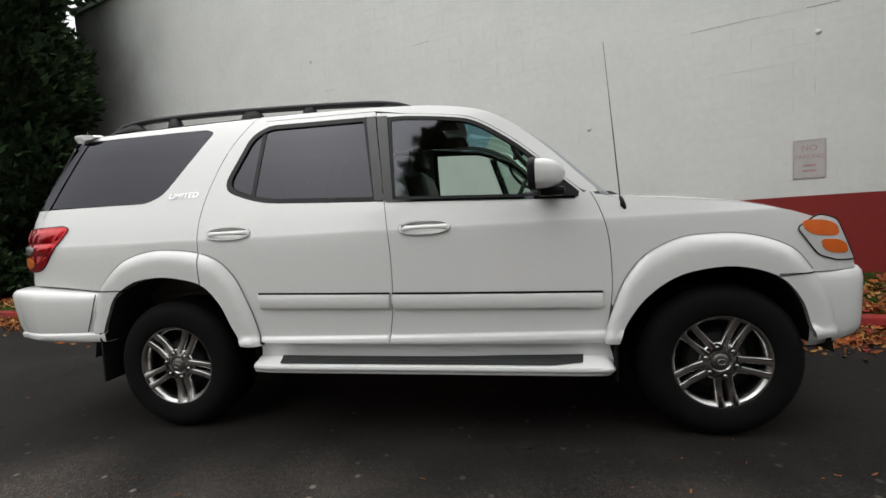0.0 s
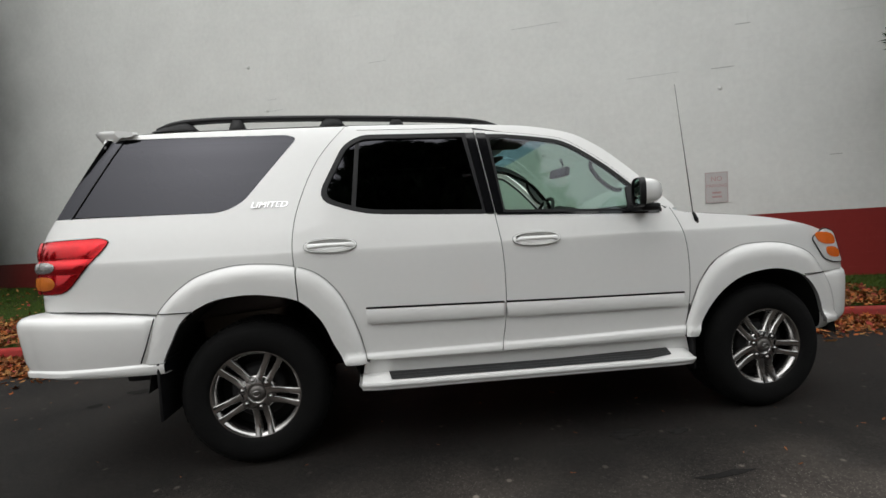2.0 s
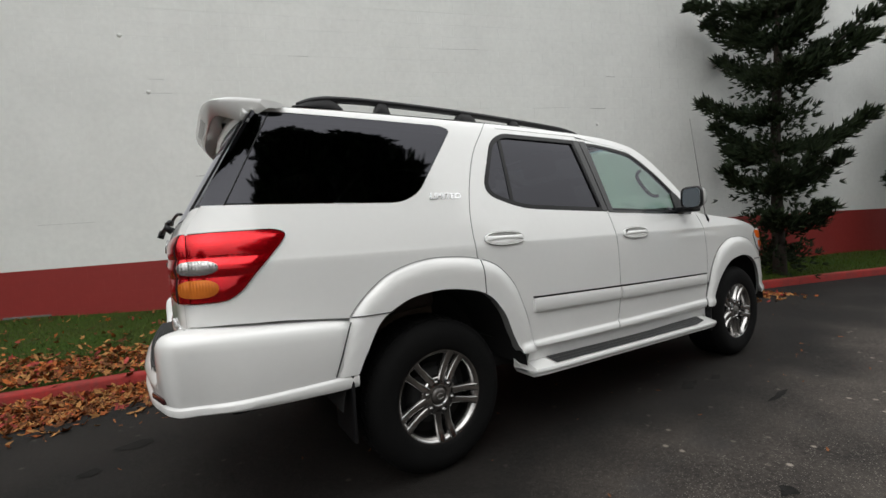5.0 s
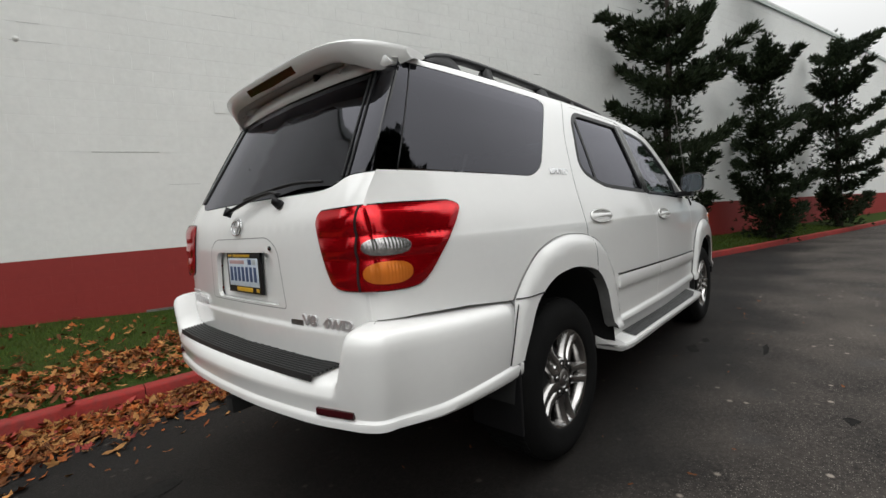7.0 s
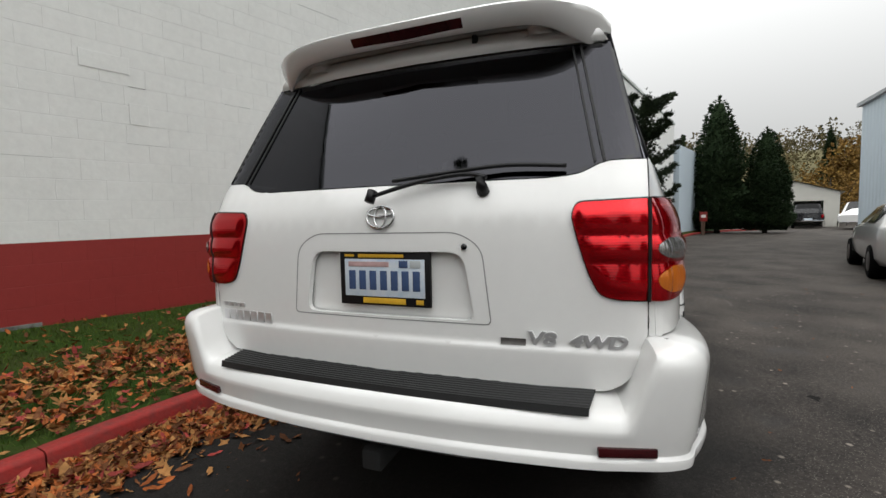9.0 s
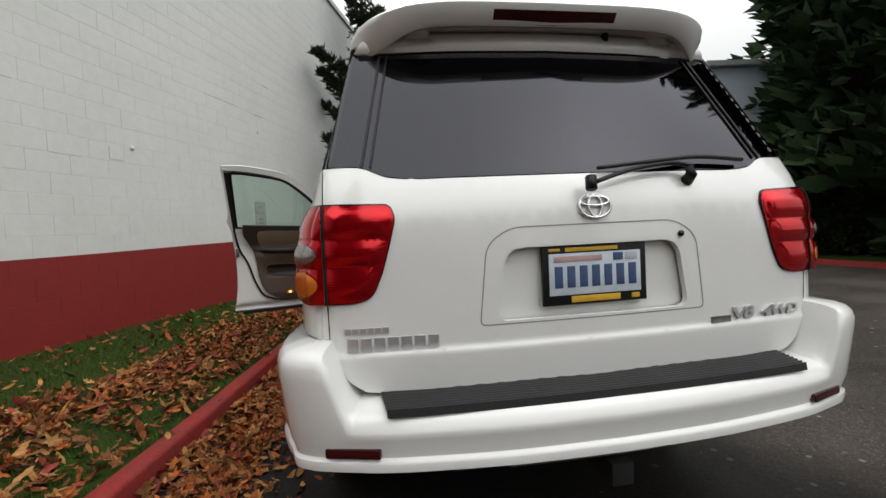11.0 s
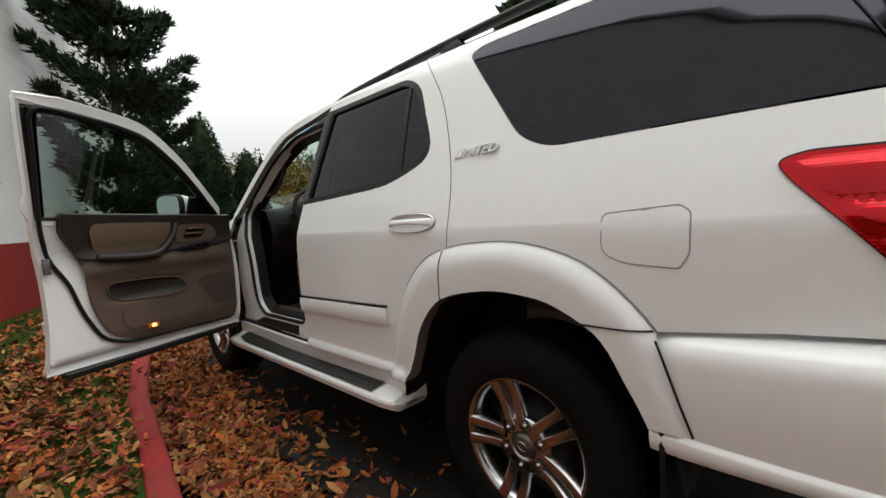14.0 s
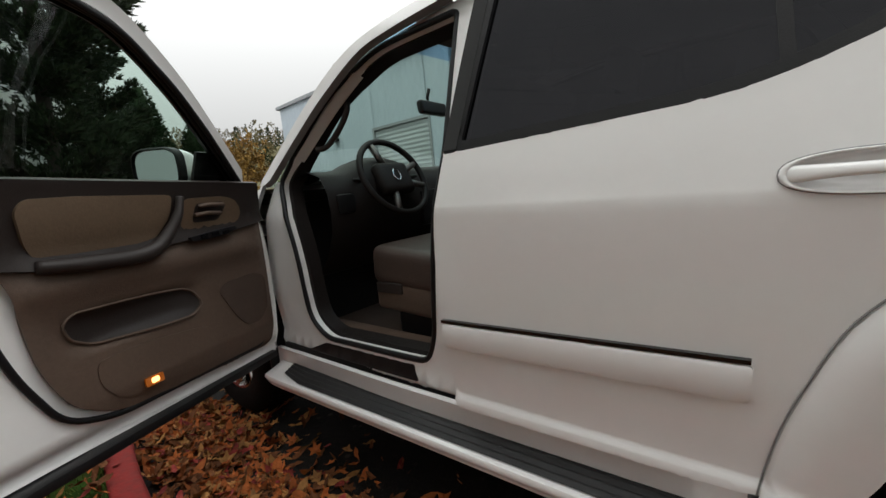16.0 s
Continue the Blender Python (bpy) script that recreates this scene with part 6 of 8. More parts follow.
seal_line = [(1.325, 1.748), (1.45, 1.745), (1.69, 1.715), (1.84, 1.675), (2.02, 1.558), (2.16, 1.438), (2.345, 1.255), (2.41, 1.15), (2.435, 0.95), (2.425, 0.68), (2.36, 0.568), (1.72, 0.580), (1.59, 0.63), (1.515, 0.80), (1.475, 0.96), (1.405, 1.08), (1.372, 1.25), (1.35, 1.50)]
seal("door_seal", resample(rounded(seal_line, 0.06), 0.03), -0.057, 0.010, open_door, label="black rubber door seal")
seal("glass_seal", resample(shrunk(f_open, 0.016), 0.04), -0.040, 0.010, open_door, label="black window seal")
trim = rounded([(2.385, 1.272), (1.440, 1.312), (1.440, 1.22), (1.525, 1.085), (1.545, 0.95), (1.562, 0.79), (1.610, 0.665), (1.720, 0.592), (2.03, 0.560), (2.39, 0.545), (2.425, 0.62), (2.445, 0.80), (2.445, 1.0), (2.425, 1.17)], [0.02, 0.02, 0.05, 0.06, 0.1, 0.1, 0.08, 0.08, 0.1, 0.03, 0.05, 0.1, 0.1, 0.06])


def bulge(u, v):
    """The lining stands off the door, and swells below the armrest and round the pocket."""
    edge = min(max((v - 0.56) / 0.10, 0), 1) * min(max((u - 1.50) / 0.10, 0), 1) * min(max((2.46 - u) / 0.07, 0), 1)
    rest = math.exp(-((v - 1.015) / 0.055) ** 2) * min(max((u - 1.5) / 0.08, 0), 1) * min(max((2.42 - u) / 0.12, 0), 1)
    hollow = math.exp(-(((u - 1.85) / 0.20) ** 4 + ((v - 0.868) / 0.052) ** 4))
    return -0.020 * edge - 0.026 * rest + 0.030 * hollow


door_part("trim_panel", trim, -0.062, M["taupe"], "brown moulded lower door lining", rim=0.02, extra=bulge, grid=(0.030, 0.018))
line = [(1.52, 1.083), (1.663, 1.058), (1.831, 1.036), (1.896, 1.043), (1.940, 1.076), (1.990, 1.080), (2.243, 1.090), (2.425, 1.110)]
upper = [(2.385, 1.270), (1.440, 1.310), (1.442, 1.22), (1.505, 1.10)] + [tuple(q) for q in spline(line, 4)]
door_part("upper_trim", upper, -0.094, M["brown"], "dark brown upper lining", rim=0.022, grid=(0.04, 0.02), extra=lambda u, v: -0.020 * min(max((1.14 - v) / 0.07, 0), 1) * min(max((u - 1.5) / 0.08, 0), 1))
pad_in = rounded([(1.556, 1.225), (1.578, 1.255), (1.70, 1.256), (1.985, 1.243), (1.975, 1.175), (1.935, 1.108), (1.845, 1.084), (1.693, 1.090), (1.590, 1.100), (1.570, 1.14)], [0.02, 0.02, 0.02, 0.02, 0.03, 0.04, 0.05, 0.03, 0.02, 0.03])
door_part("leather_insert", pad_in, -0.100, M["tan"], "tan leather insert", rim=0.012, grid=(0.03, 0.02), extra=lambda u, v: -0.012 * max(0, 1 - ((v - 1.17) / 0.10) ** 2))
arm = spline([on_side(1, o)(u, v) for u, v, o in ((1.585, 1.080, -0.118), (1.70, 1.068, -0.126), (1.83, 1.062, -0.132), (1.90, 1.078, -0.138), (1.950, 1.125, -0.142), (1.985, 1.185, -0.136), (2.000, 1.236, -0.118))], 5)
v, f = tube(arm, [0.013 + 0.011 * math.sin(math.pi * min(i / (len(arm) - 1) + 0.12, 1)) for i in range(len(arm))], 12)
made("armrest", v, f, M["brown"], open_door, "dark brown armrest and pull")
lever = rounded([(2.03, 1.226), (2.025, 1.100), (2.12, 1.098), (2.285, 1.112), (2.300, 1.165), (2.262, 1.212), (2.20, 1.226)], [0.03, 0.01, 0.02, 0.02, 0.03, 0.03, 0.03])
door_part("latch_bezel", lever, -0.100, M["tan"], "tan latch bezel", rim=0.010)
door_part("latch_recess", rounded([(2.078, 1.207), (2.066, 1.140), (2.180, 1.138), (2.215, 1.195), (2.195, 1.207)], 0.018), -0.1015, M["brown"], "dark latch recess", rim=0, lip=0)
for dz, dx in ((0.0, 0.0), (-0.030, -0.012)):
    v, f = tube([on_side(1, -0.110)(u + dx, w + dz) for u, w in ((2.085, 1.197), (2.13, 1.200), (2.195, 1.196))], 0.0075, 8)
    made("latch_lever", v, f, M["taupe"], open_door, "brown latch lever")
door_part("switch_panel", rounded([(2.035, 1.090), (2.045, 1.074), (2.14, 1.076), (2.25, 1.094), (2.24, 1.108), (2.12, 1.098)], 0.008), -0.126, M["black"], "black window switches", rim=0.016, lip=0)
for u in (2.075, 2.125, 2.175):
    door_part("window_switch", rounded([(u, 1.093), (u + 0.004, 1.080), (u + 0.032, 1.083), (u + 0.030, 1.097)], 0.003), -0.130, M["gloss"], "small black switch", rim=0.004, lip=0)
pocket = rounded([(1.625, 0.905), (1.655, 0.932), (1.86, 0.926), (2.00, 0.912), (2.045, 0.894), (2.078, 0.838), (2.030, 0.806), (1.925, 0.806), (1.70, 0.822), (1.640, 0.856)], [0.03, 0.03, 0.08, 0.05, 0.04, 0.03, 0.04, 0.08, 0.05, 0.03])
# darker brown than the lining: the hollow's shade is put into the colour
door_part("map_pocket", shrunk(pocket, 0.004), -0.0650, M["brown"], "dark brown map pocket", rim=0, lip=0, grid=(0.02, 0.014), extra=bulge)
v, f = tube([on_side(1, -0.074, bulge)(u, w) + Vector((0, 0.004, 0)) for u, w in resample(pocket, 0.02)], 0.0040, 8, True)
made("pocket_lip", v, f, M["taupe"], open_door, "brown pocket lip")
low = rounded([(1.690, 0.770), (1.83, 0.776), (2.03, 0.756), (2.11, 0.733), (2.185, 0.670), (2.165, 0.600), (1.74, 0.622), (1.685, 0.70)], [0.03, 0.06, 0.06, 0.05, 0.05, 0.04, 0.05, 0.05])
door_part("lower_pad", low, -0.064, M["taupe"], "brown lower pad", rim=0.010, extra=lambda u, v: bulge(u, v) - 0.007, grid=(0.03, 0.02))
spk = rounded([(2.150, 0.862), (2.19, 0.886), (2.345, 0.893), (2.408, 0.862), (2.402, 0.748), (2.345, 0.680), (2.262, 0.682), (2.215, 0.74)], [0.03, 0.03, 0.05, 0.04, 0.05, 0.05, 0.05, 0.06])
door_part("speaker_grille", spk, -0.064, M["grille"], "brown speaker grille", rim=0.008, extra=lambda u, v: bulge(u, v) - 0.005, grid=(0.03, 0.02))
door_part("lamp_lens", rounded([(1.800, 0.664), (1.800, 0.634), (1.862, 0.634), (1.862, 0.664)], 0.008), -0.102, M["ambertail"], "amber courtesy lamp lens", rim=0.006, lip=0)
door_part("courtesy_lamp", rounded([(1.819, 0.659), (1.819, 0.641), (1.845, 0.641), (1.845, 0.659)], 0.007), -0.1035, M["lampglow"], "lit amber courtesy bulb", rim=0.003, lip=0)
boxed("door_latch", (1.372, 1.40, 0.845, 0.865, 1.02, 1.10), M["dullmetal"], open_door, "steel door latch", 0.004)
boxed("door_bottom_seal", (1.40, 2.42, 0.84, 0.915, 0.478, 0.507), M["black"], open_door, "black rubber strip under the door", 0.005)
# the window frame of the open door stands a little taller than the gap that the roof leaves when it is shut
for piece in open_door.children:
    if "mirror" not in piece.name:
        for vert in piece.data.vertices:
            if vert.co.z > 1.30:
                vert.co.z += 0.10 * (vert.co.z - 1.30)
open_door.matrix_basis = Matrix.Translation(HINGE) @ pose(0, 0, 0, 0, 0, DOOR_SWING) @ Matrix.Translation(-HINGE)

# ---- the doorway and the cabin ----
doorway = rounded([(2.362, 1.262), (2.26, 1.40), (2.08, 1.60), (1.80, 1.722), (1.40, 1.738), (1.385, 1.27), (1.43, 0.95), (1.455, 0.70), (1.50, 0.60), (2.10, 0.585), (2.20, 0.66), (2.235, 0.95), (2.30, 1.15)], [0.04, 0.1, 0.1, 0.08, 0.03, 0.05, 0.1, 0.08, 0.05, 0.06, 0.08, 0.1, 0.08])
panel("door_aperture", shrunk(front_outline, -0.004), on_side(1, -0.062), M["white"], suv, (0, 1, 0), holes=[doorway], rim=0.05, label="white door aperture")
v, f = tube([on_side(1, -0.066)(u, w) for u, w in resample(doorway, 0.03)], 0.011, 6, True)
made("aperture_seal", v, f, M["black"], suv, "black rubber aperture seal")
panel("aperture_lining", shrunk(doorway, -0.006), on_side(1, -0.10), M["cabin"], suv, (0, 1, 0), holes=[shrunk(doorway, 0.018)], rim=0.06, label="brown pillar lining")
panel("scuff_plate", rounded([(1.54, 0.530), (1.57, 0.578), (2.10, 0.566), (2.22, 0.520)], 0.008), on_side(1, -0.056), M["black"], suv, (0, 1, 0), rim=0.006, lip=0, grid=(0.1, 0.03), label="black scuff plate")
boxed("sill_carpet", (1.48, 2.24, 0.66, 0.772, 0.545, 0.60), M["taupe"], suv, "taupe sill carpet", 0.02)
boxed("door_check", (2.44, 2.54, 0.80, 0.845, 0.80, 0.83), M["dullmetal"], suv, "steel door check strap", 0.004)
# dashboard
prof = [(2.44, 1.250), (2.34, 1.285), (2.24, 1.298), (2.15, 1.270), (2.11, 1.20), (2.10, 1.13), (2.11, 1.02), (2.16, 0.92), (2.24, 0.83), (2.34, 0.80)]
rows = []
for y in np.linspace(-0.76, 0.74, 31):
    hump = 0.058 * math.exp(-((y - 0.37) / 0.17) ** 4)
    rows.append([(x - hump * 0.5 * (z > 1.1), y, z + hump * (1 if z > 1.18 else 0)) for x, z in prof])
grid_surface("dashboard", rows, M["cabin"], suv, "dark brown dashboard", flip=True)
for y0, y1, z0, z1 in ((0.60, 0.70, 1.10, 1.19), (0.24, 0.50, 1.10, 1.20), (-0.02, 0.16, 0.98, 1.17)):
    boxed("dash_panel", (2.088, 2.13, y0, y1, z0, z1), M["black"], suv, "black instrument panel", 0.02)
boxed("centre_console", (1.45, 2.15, -0.12, 0.12, 0.545, 0.86), M["cabin"], suv, "dark brown centre console", 0.04)
# steering wheel
wheel_m = pose(2.06, 0.375, 1.248, 0, -64, 0)
ring = [wheel_m @ Vector((0.195 * math.cos(a), 0.195 * math.sin(a), 0)) for a in np.linspace(0, 2 * math.pi, 40, endpoint=False)]
steer = tagged(new("steering_wheel"), "dark leather steering wheel")
steer.parent = suv
v, f = tube(ring, 0.0155, 10, True)
made("wheel_rim", v, f, M["cabin"], steer, "dark leather rim")
bm = bmesh.new()
box(bm, -0.085, 0.075, -0.105, 0.105, -0.05, 0.02, wheel_m, 0.03, 3)
part("airbag_pad", bm, M["cabin"], steer, "dark brown airbag pad", smooth=True)
for a in (20, 160, 250, 290):
    v, f = tube([wheel_m @ Vector((0.07 * math.cos(radians(a - 90 + 90)), 0.07 * math.sin(radians(a)), -0.01)), wheel_m @ Vector((0.185 * math.cos(radians(a)), 0.185 * math.sin(radians(a)), 0))], 0.016, 8)
    made("wheel_spoke", v, f, M["dullmetal"], steer, "grey wheel spoke")
v, f = tube([wheel_m @ Vector((0.03 * c, 0.022 * q, 0.022)) for c, q in ((math.cos(a), math.sin(a)) for a in np.linspace(0, 2 * math.pi, 16, endpoint=False))], 0.003, 6, True)
made("wheel_emblem", v, f, M["chrome"], steer, "chrome oval emblem")
v, f = tube([wheel_m @ Vector((0, 0, -0.03)), (2.30, 0.37, 1.06)], 0.045, 10)
made("steering_column", v, f, M["black"], steer, "black steering column")
for a, b in (((0.02, 0.05, -0.06), (0.02, 0.21, -0.045)), ((0.02, -0.05, -0.06), (0.02, -0.21, -0.045))):
    v, f = tube([wheel_m @ Vector(a), wheel_m @ Vector(b)], 0.009, 8)
    made("column_stalk", v, f, M["black"], steer, "black column stalk")


def cushion(name, dims, mat, parent, m, label="", bevel=0.05):
    bm = bmesh.new()
    box(bm, *dims, None, bevel, 4)
    bmesh.ops.transform(bm, matrix=m, verts=bm.verts)
    return part(name, bm, mat, parent, label, smooth=True)


def seat(x, y, width, label):
    owner = tagged(new("seat"), label)
    owner.parent = suv
    h = width / 2
    cushion("seat_cushion", (0.0, 0.54, -h, h, 0.0, 0.17), M["seat"], owner, pose(x, y, 0.745, 0, -5, 0), "grey-brown leather cushion")
    cushion("seat_base", (0.06, 0.52, -h + 0.005, h - 0.005, -0.095, 0.04), M["taupe"], owner, pose(x, y, 0.745, 0, -3, 0), "brown seat base", 0.03)
    cushion("seat_rail", (0.10, 0.44, -h + 0.05, h - 0.05, -0.20, -0.08), M["black"], owner, pose(x, y, 0.745), "black seat rail", 0.02)
    cushion("seat_back", (-0.10, 0.06, -h, h, 0.05, 0.66), M["seat"], owner, pose(x + 0.02, y, 0.88, 0, -14, 0), "grey-brown leather seat back")
    cushion("head_restraint", (-0.06, 0.05, -0.13, 0.13, 0.70, 0.88), M["seat"], owner, pose(x + 0.02, y, 0.88, 0, -12, 0), "leather head restraint", 0.045)
    for dy in (-0.06, 0.06):
        v, f = tube([pose(x + 0.02, y, 0.88, 0, -12, 0) @ Vector((0, dy, z)) for z in (0.6, 0.75)], 0.006, 6)
        made("restraint_post", v, f, M["chrome"], owner)
    return owner


driver = seat(1.45, 0.40, 0.52, "grey-brown leather driver's seat")
cushion("seat_switch", (1.80, 1.95, 0.650, 0.664, 0.755, 0.800), M["brown"], driver, Matrix(), "brown seat switch", 0.004)
seat(1.36, -0.40, 0.52, "grey-brown leather passenger seat")
for y in (-0.42, 0.42):
    seat(0.42, y, 0.56, "grey-brown leather middle row seat")
seat(-0.40, 0.40, 0.5, "grey-brown leather rear row seat")
seat(-0.40, -0.40, 0.5, "grey-brown leather rear row seat")
# mirror, visors, grab handle
bm = bmesh.new()
box(bm, -0.02, 0.02, -0.125, 0.125, -0.035, 0.035, pose(2.09, 0.0, 1.598, 0, 8, 8), 0.016, 3)
part("cabin_mirror", bm, M["black"], suv, "black cabin mirror", smooth=True)
v, f = tube([(2.10, 0.0, 1.60), (2.12, 0.0, 1.66), (2.10, 0.0, 1.705)], 0.009, 8)
made("mirror_stem", v, f, M["black"], suv, "black mirror stem")
for y in (0.37, -0.37):
    cushion("sun_visor", (1.50, 1.70, y - 0.18, y + 0.18, 1.755, 1.775), M["headliner"], suv, Matrix(), "taupe sun visor", 0.008)
for s in (1, -1):
    loop_pts = spline([(2.20, s * 0.700, 1.395), (2.165, s * 0.672, 1.40), (2.105, s * 0.655, 1.445), (2.05, s * 0.635, 1.52), (2.035, s * 0.632, 1.57), (2.05, s * 0.655, 1.60)], 5)
    v, f = tube(loop_pts, 0.013, 8)
    made("grab_handle", v, f, M["brown"], suv, "dark grab handle on the windscreen pillar")

# ---- small things on the vehicle ----


def letters(name, text, size, m, mat, parent, label="", depth=0.003, shear=0.0, stretch=1.0, align="LEFT", wrap=None, bold=0.0):
    """Raised lettering as a mesh, set flat by a pose or wrapped on to a surface."""
    cu = bpy.data.curves.new(name, "FONT")
    cu.body, cu.size, cu.extrude, cu.bevel_depth, cu.shear, cu.align_x = text, size, depth, 0.0006, shear, align
    cu.offset = bold
    tmp = bpy.data.objects.new(name, cu)
    scene.collection.objects.link(tmp)
    me = bpy.data.meshes.new_from_object(tmp.evaluated_get(bpy.context.evaluated_depsgraph_get()))
    bpy.data.objects.remove(tmp)
    if wrap:
        for v in me.vertices:
            v.co = wrap(v.co.x * stretch, v.co.y, v.co.z)
    else:
        me.transform(m @ Matrix.Diagonal((stretch, 1, 1, 1)))
    me.materials.clear()
    me.materials.append(mat)
    ob = new(name, me)
    ob.parent = parent
    return tagged(ob, label)


def rear_wrap(y, z):
    return lambda a, b, c: on_rear(0.004 + c, gate_relief)(y - a, z + b)


def side_frame(s, x, z, off):
    """A pose on the body side: letters run to the reader's right, and stand up the side."""
    p = on_side(s, off)(x, z)
    up = (on_side(s, off)(x, z + 0.02) - p).normalized()
    right = Vector((-s, 0, 0))
    out = right.cross(up).normalized()
    return Matrix.Translation(p) @ Matrix((right, up, out)).transposed().to_4x4()


letters("badge", "LIMITED", 0.046, side_frame(-1, 0.025, 1.372, 0.003), M["chrome"], suv, "chrome LIMITED badge", shear=0.25, stretch=1.15)
letters("badge", "LIMITED", 0.046, side_frame(1, 0.245, 1.372, 0.003), M["chrome"], suv, "chrome LIMITED badge", shear=0.25, stretch=1.15)


letters("badge", "V8", 0.050, None, M["badge"], suv, "chrome V8 badge", stretch=1.38, shear=0.1, wrap=rear_wrap(-0.445, 0.852), bold=0.0014)
letters("badge", "4WD", 0.044, None, M["badge"], suv, "chrome 4WD badge", stretch=1.42, shear=0.2, wrap=rear_wrap(-0.556, 0.852), bold=0.0014)
for y0, y1, z0, z1, mat, lab in ((-0.37, -0.44, 0.846, 0.864, M["dullmetal"], "small dark badge bar"),):
    panel("badge_bar", [(y0, z0), (y1, z0), (y1, z1), (y0, z1)], on_rear(0.004, gate_relief), mat, suv, (-1, 0, 0), rim=0.004, lip=0, grid=(1, 1), label=lab)


def bar_word(y0, y1, z0, z1, count, lab):
    """A name badge as a row of plain upright bars."""
    step = (y1 - y0) / count
    for k in range(count):
        a = y0 + step * (k + 0.10)
        b = y0 + step * (k + 0.90)
        panel("badge_bar", [(a, z0), (b, z0), (b, z1), (a, z1)], on_rear(0.004, gate_relief), M["badge"], suv, (-1, 0, 0), rim=0.004, lip=0, grid=(1, 1), label=lab)


bar_word(0.708, 0.455, 0.848, 0.884, 7, "chrome name badge bar")
bar_word(0.712, 0.590, 0.898, 0.912, 6, "small chrome maker's badge bar")
# the oval emblem on the gate
for rx, rz, zo, yo in ((0.047, 0.033, 0, 0), (0.020, 0.031, 0, 0), (0.044, 0.013, 0.014, 0)):
    c = on_rear(0.006)(0, 1.212 + zo)
    pts = [(on_rear(0.006)(rx * math.cos(a), 1.212 + zo + rz * math.sin(a))) for a in np.linspace(0, 2 * math.pi, 32, endpoint=False)]
    v, f = tube(pts, 0.0042, 6, True, up=(1, 0, 0))
    made("emblem", v, f, M["chrome"], suv, "chrome oval emblem")
# the number plate, its writing as bars
plate = tagged(new("number_plate"), "blue and white number plate in a black and yellow frame")
plate.parent = suv
px = on_rear(-0.030)(0, 1.02).x - 0.012


def flat(name, y0, y1, z0, z1, x, mat, lab="", rim=0.002):
    boxed(name, (x - rim, x + rim, min(y0, y1), max(y0, y1), z0, z1), mat, plate, lab, 0.0015)


flat("plate_frame", -0.158, 0.158, 0.936, 1.104, px, M["black"], "black plate frame", 0.006)
flat("plate_face", -0.140, 0.140, 0.964, 1.082, px - 0.006, M["platewhite"], "pale blue and white plate face")
for k in range(7):
    y = 0.112 - k * 0.0375
    flat("plate_bar", y - 0.012, y + 0.012, 0.985, 1.046, px - 0.0085, M["plateblue"], "dark blue plate bar", 0.001)
flat("plate_heading", -0.02, 0.125, 1.058, 1.074, px - 0.0085, M["signred"], "faded red heading bar", 0.001)
flat("plate_sticker", -0.085, -0.055, 1.056, 1.078, px - 0.0085, M["plateblue"], "blue sticker", 0.001)
flat("plate_sticker", -0.128, -0.092, 1.056, 1.078, px - 0.0085, M["rollup"], "pale sticker", 0.001)
flat("frame_print", -0.07, 0.09, 1.087, 1.098, px - 0.0065, M["yellow"], "yellow frame lettering bar", 0.001)
flat("frame_print", -0.075, 0.075, 0.942, 0.960, px - 0.0065, M["yellow"], "yellow frame lettering bar", 0.001)
flat("frame_print", -0.135, -0.11, 0.944, 0.958, px - 0.0065, M["yellow"], "yellow frame mark", 0.001)
flat("frame_print", 0.105, 0.14, 1.089, 1.097, px - 0.0065, M["yellow"], "yellow frame mark", 0.001)
# gate lock
v, f = tube([on_rear(0.001)(-0.268, 1.122), on_rear(0.006)(-0.268, 1.122)], 0.009, 12)
made("gate_lock", v, f, M["gloss"], suv, "small dark gate lock")
# rear wiper
wiper = tagged(new("rear_wiper"), "black rear wiper, parked across the glass")
wiper.parent = suv
a, b = on_rear(0.035)(-0.318, 1.300), on_rear(0.045)(0.010, 1.272)
v, f = tube([on_rear(0.0)(-0.318, 1.278), on_rear(0.03)(-0.318, 1.295), on_rear(0.04)(-0.312, 1.318)], [0.019, 0.016, 0.012], 10)
made("wiper_spindle", v, f, M["black"], wiper, "black wiper spindle")
v, f = tube(spline([on_rear(0.035)(-0.330, 1.318), on_rear(0.035)(-0.26, 1.330), on_rear(0.038)(-0.12, 1.312), on_rear(0.046)(0.010, 1.276)], 5), 0.011, 8, flat=0.6)
made("wiper_arm", v, f, M["black"], wiper, "black wiper arm")
v, f = tube([on_rear(0.045)(0.022, 1.258), on_rear(0.046)(0.016, 1.292)], 0.016, 8)
made("wiper_tip", v, f, M["black"], wiper, "black wiper end cap")
v, f = tube(spline([on_rear(0.018)(-0.545, 1.342), on_rear(0.022)(-0.38, 1.352), on_rear(0.026)(-0.20, 1.338), on_rear(0.020)(-0.03, 1.322)], 5), 0.008, 6, flat=0.8)
made("wiper_blade", v, f, M["black"], wiper, "black wiper blade")
# wing aerial
aerial = tagged(new("aerial"), "thin steel aerial on the front wing")
aerial.parent = suv
base = on_side(-1, 0.0)(2.552, 1.185)
v, f = tube([base + Vector((0.012, 0.005, -0.03)), base + Vector((0.002, 0, 0.0)), base + Vector((-0.004, 0.008, 0.032)), base + Vector((-0.008, 0.012, 0.045))], [0.010, 0.014, 0.010, 0.005], 10)
made("aerial_base", v, f, M["black"], aerial, "black aerial base")
v, f = tube([base + Vector((-0.008, 0.012, 0.04)), Vector((2.50, -0.805, 2.0))], [0.0032, 0.0016], 6)
made("aerial_rod", v, f, M["dullmetal"], aerial, "thin steel rod")
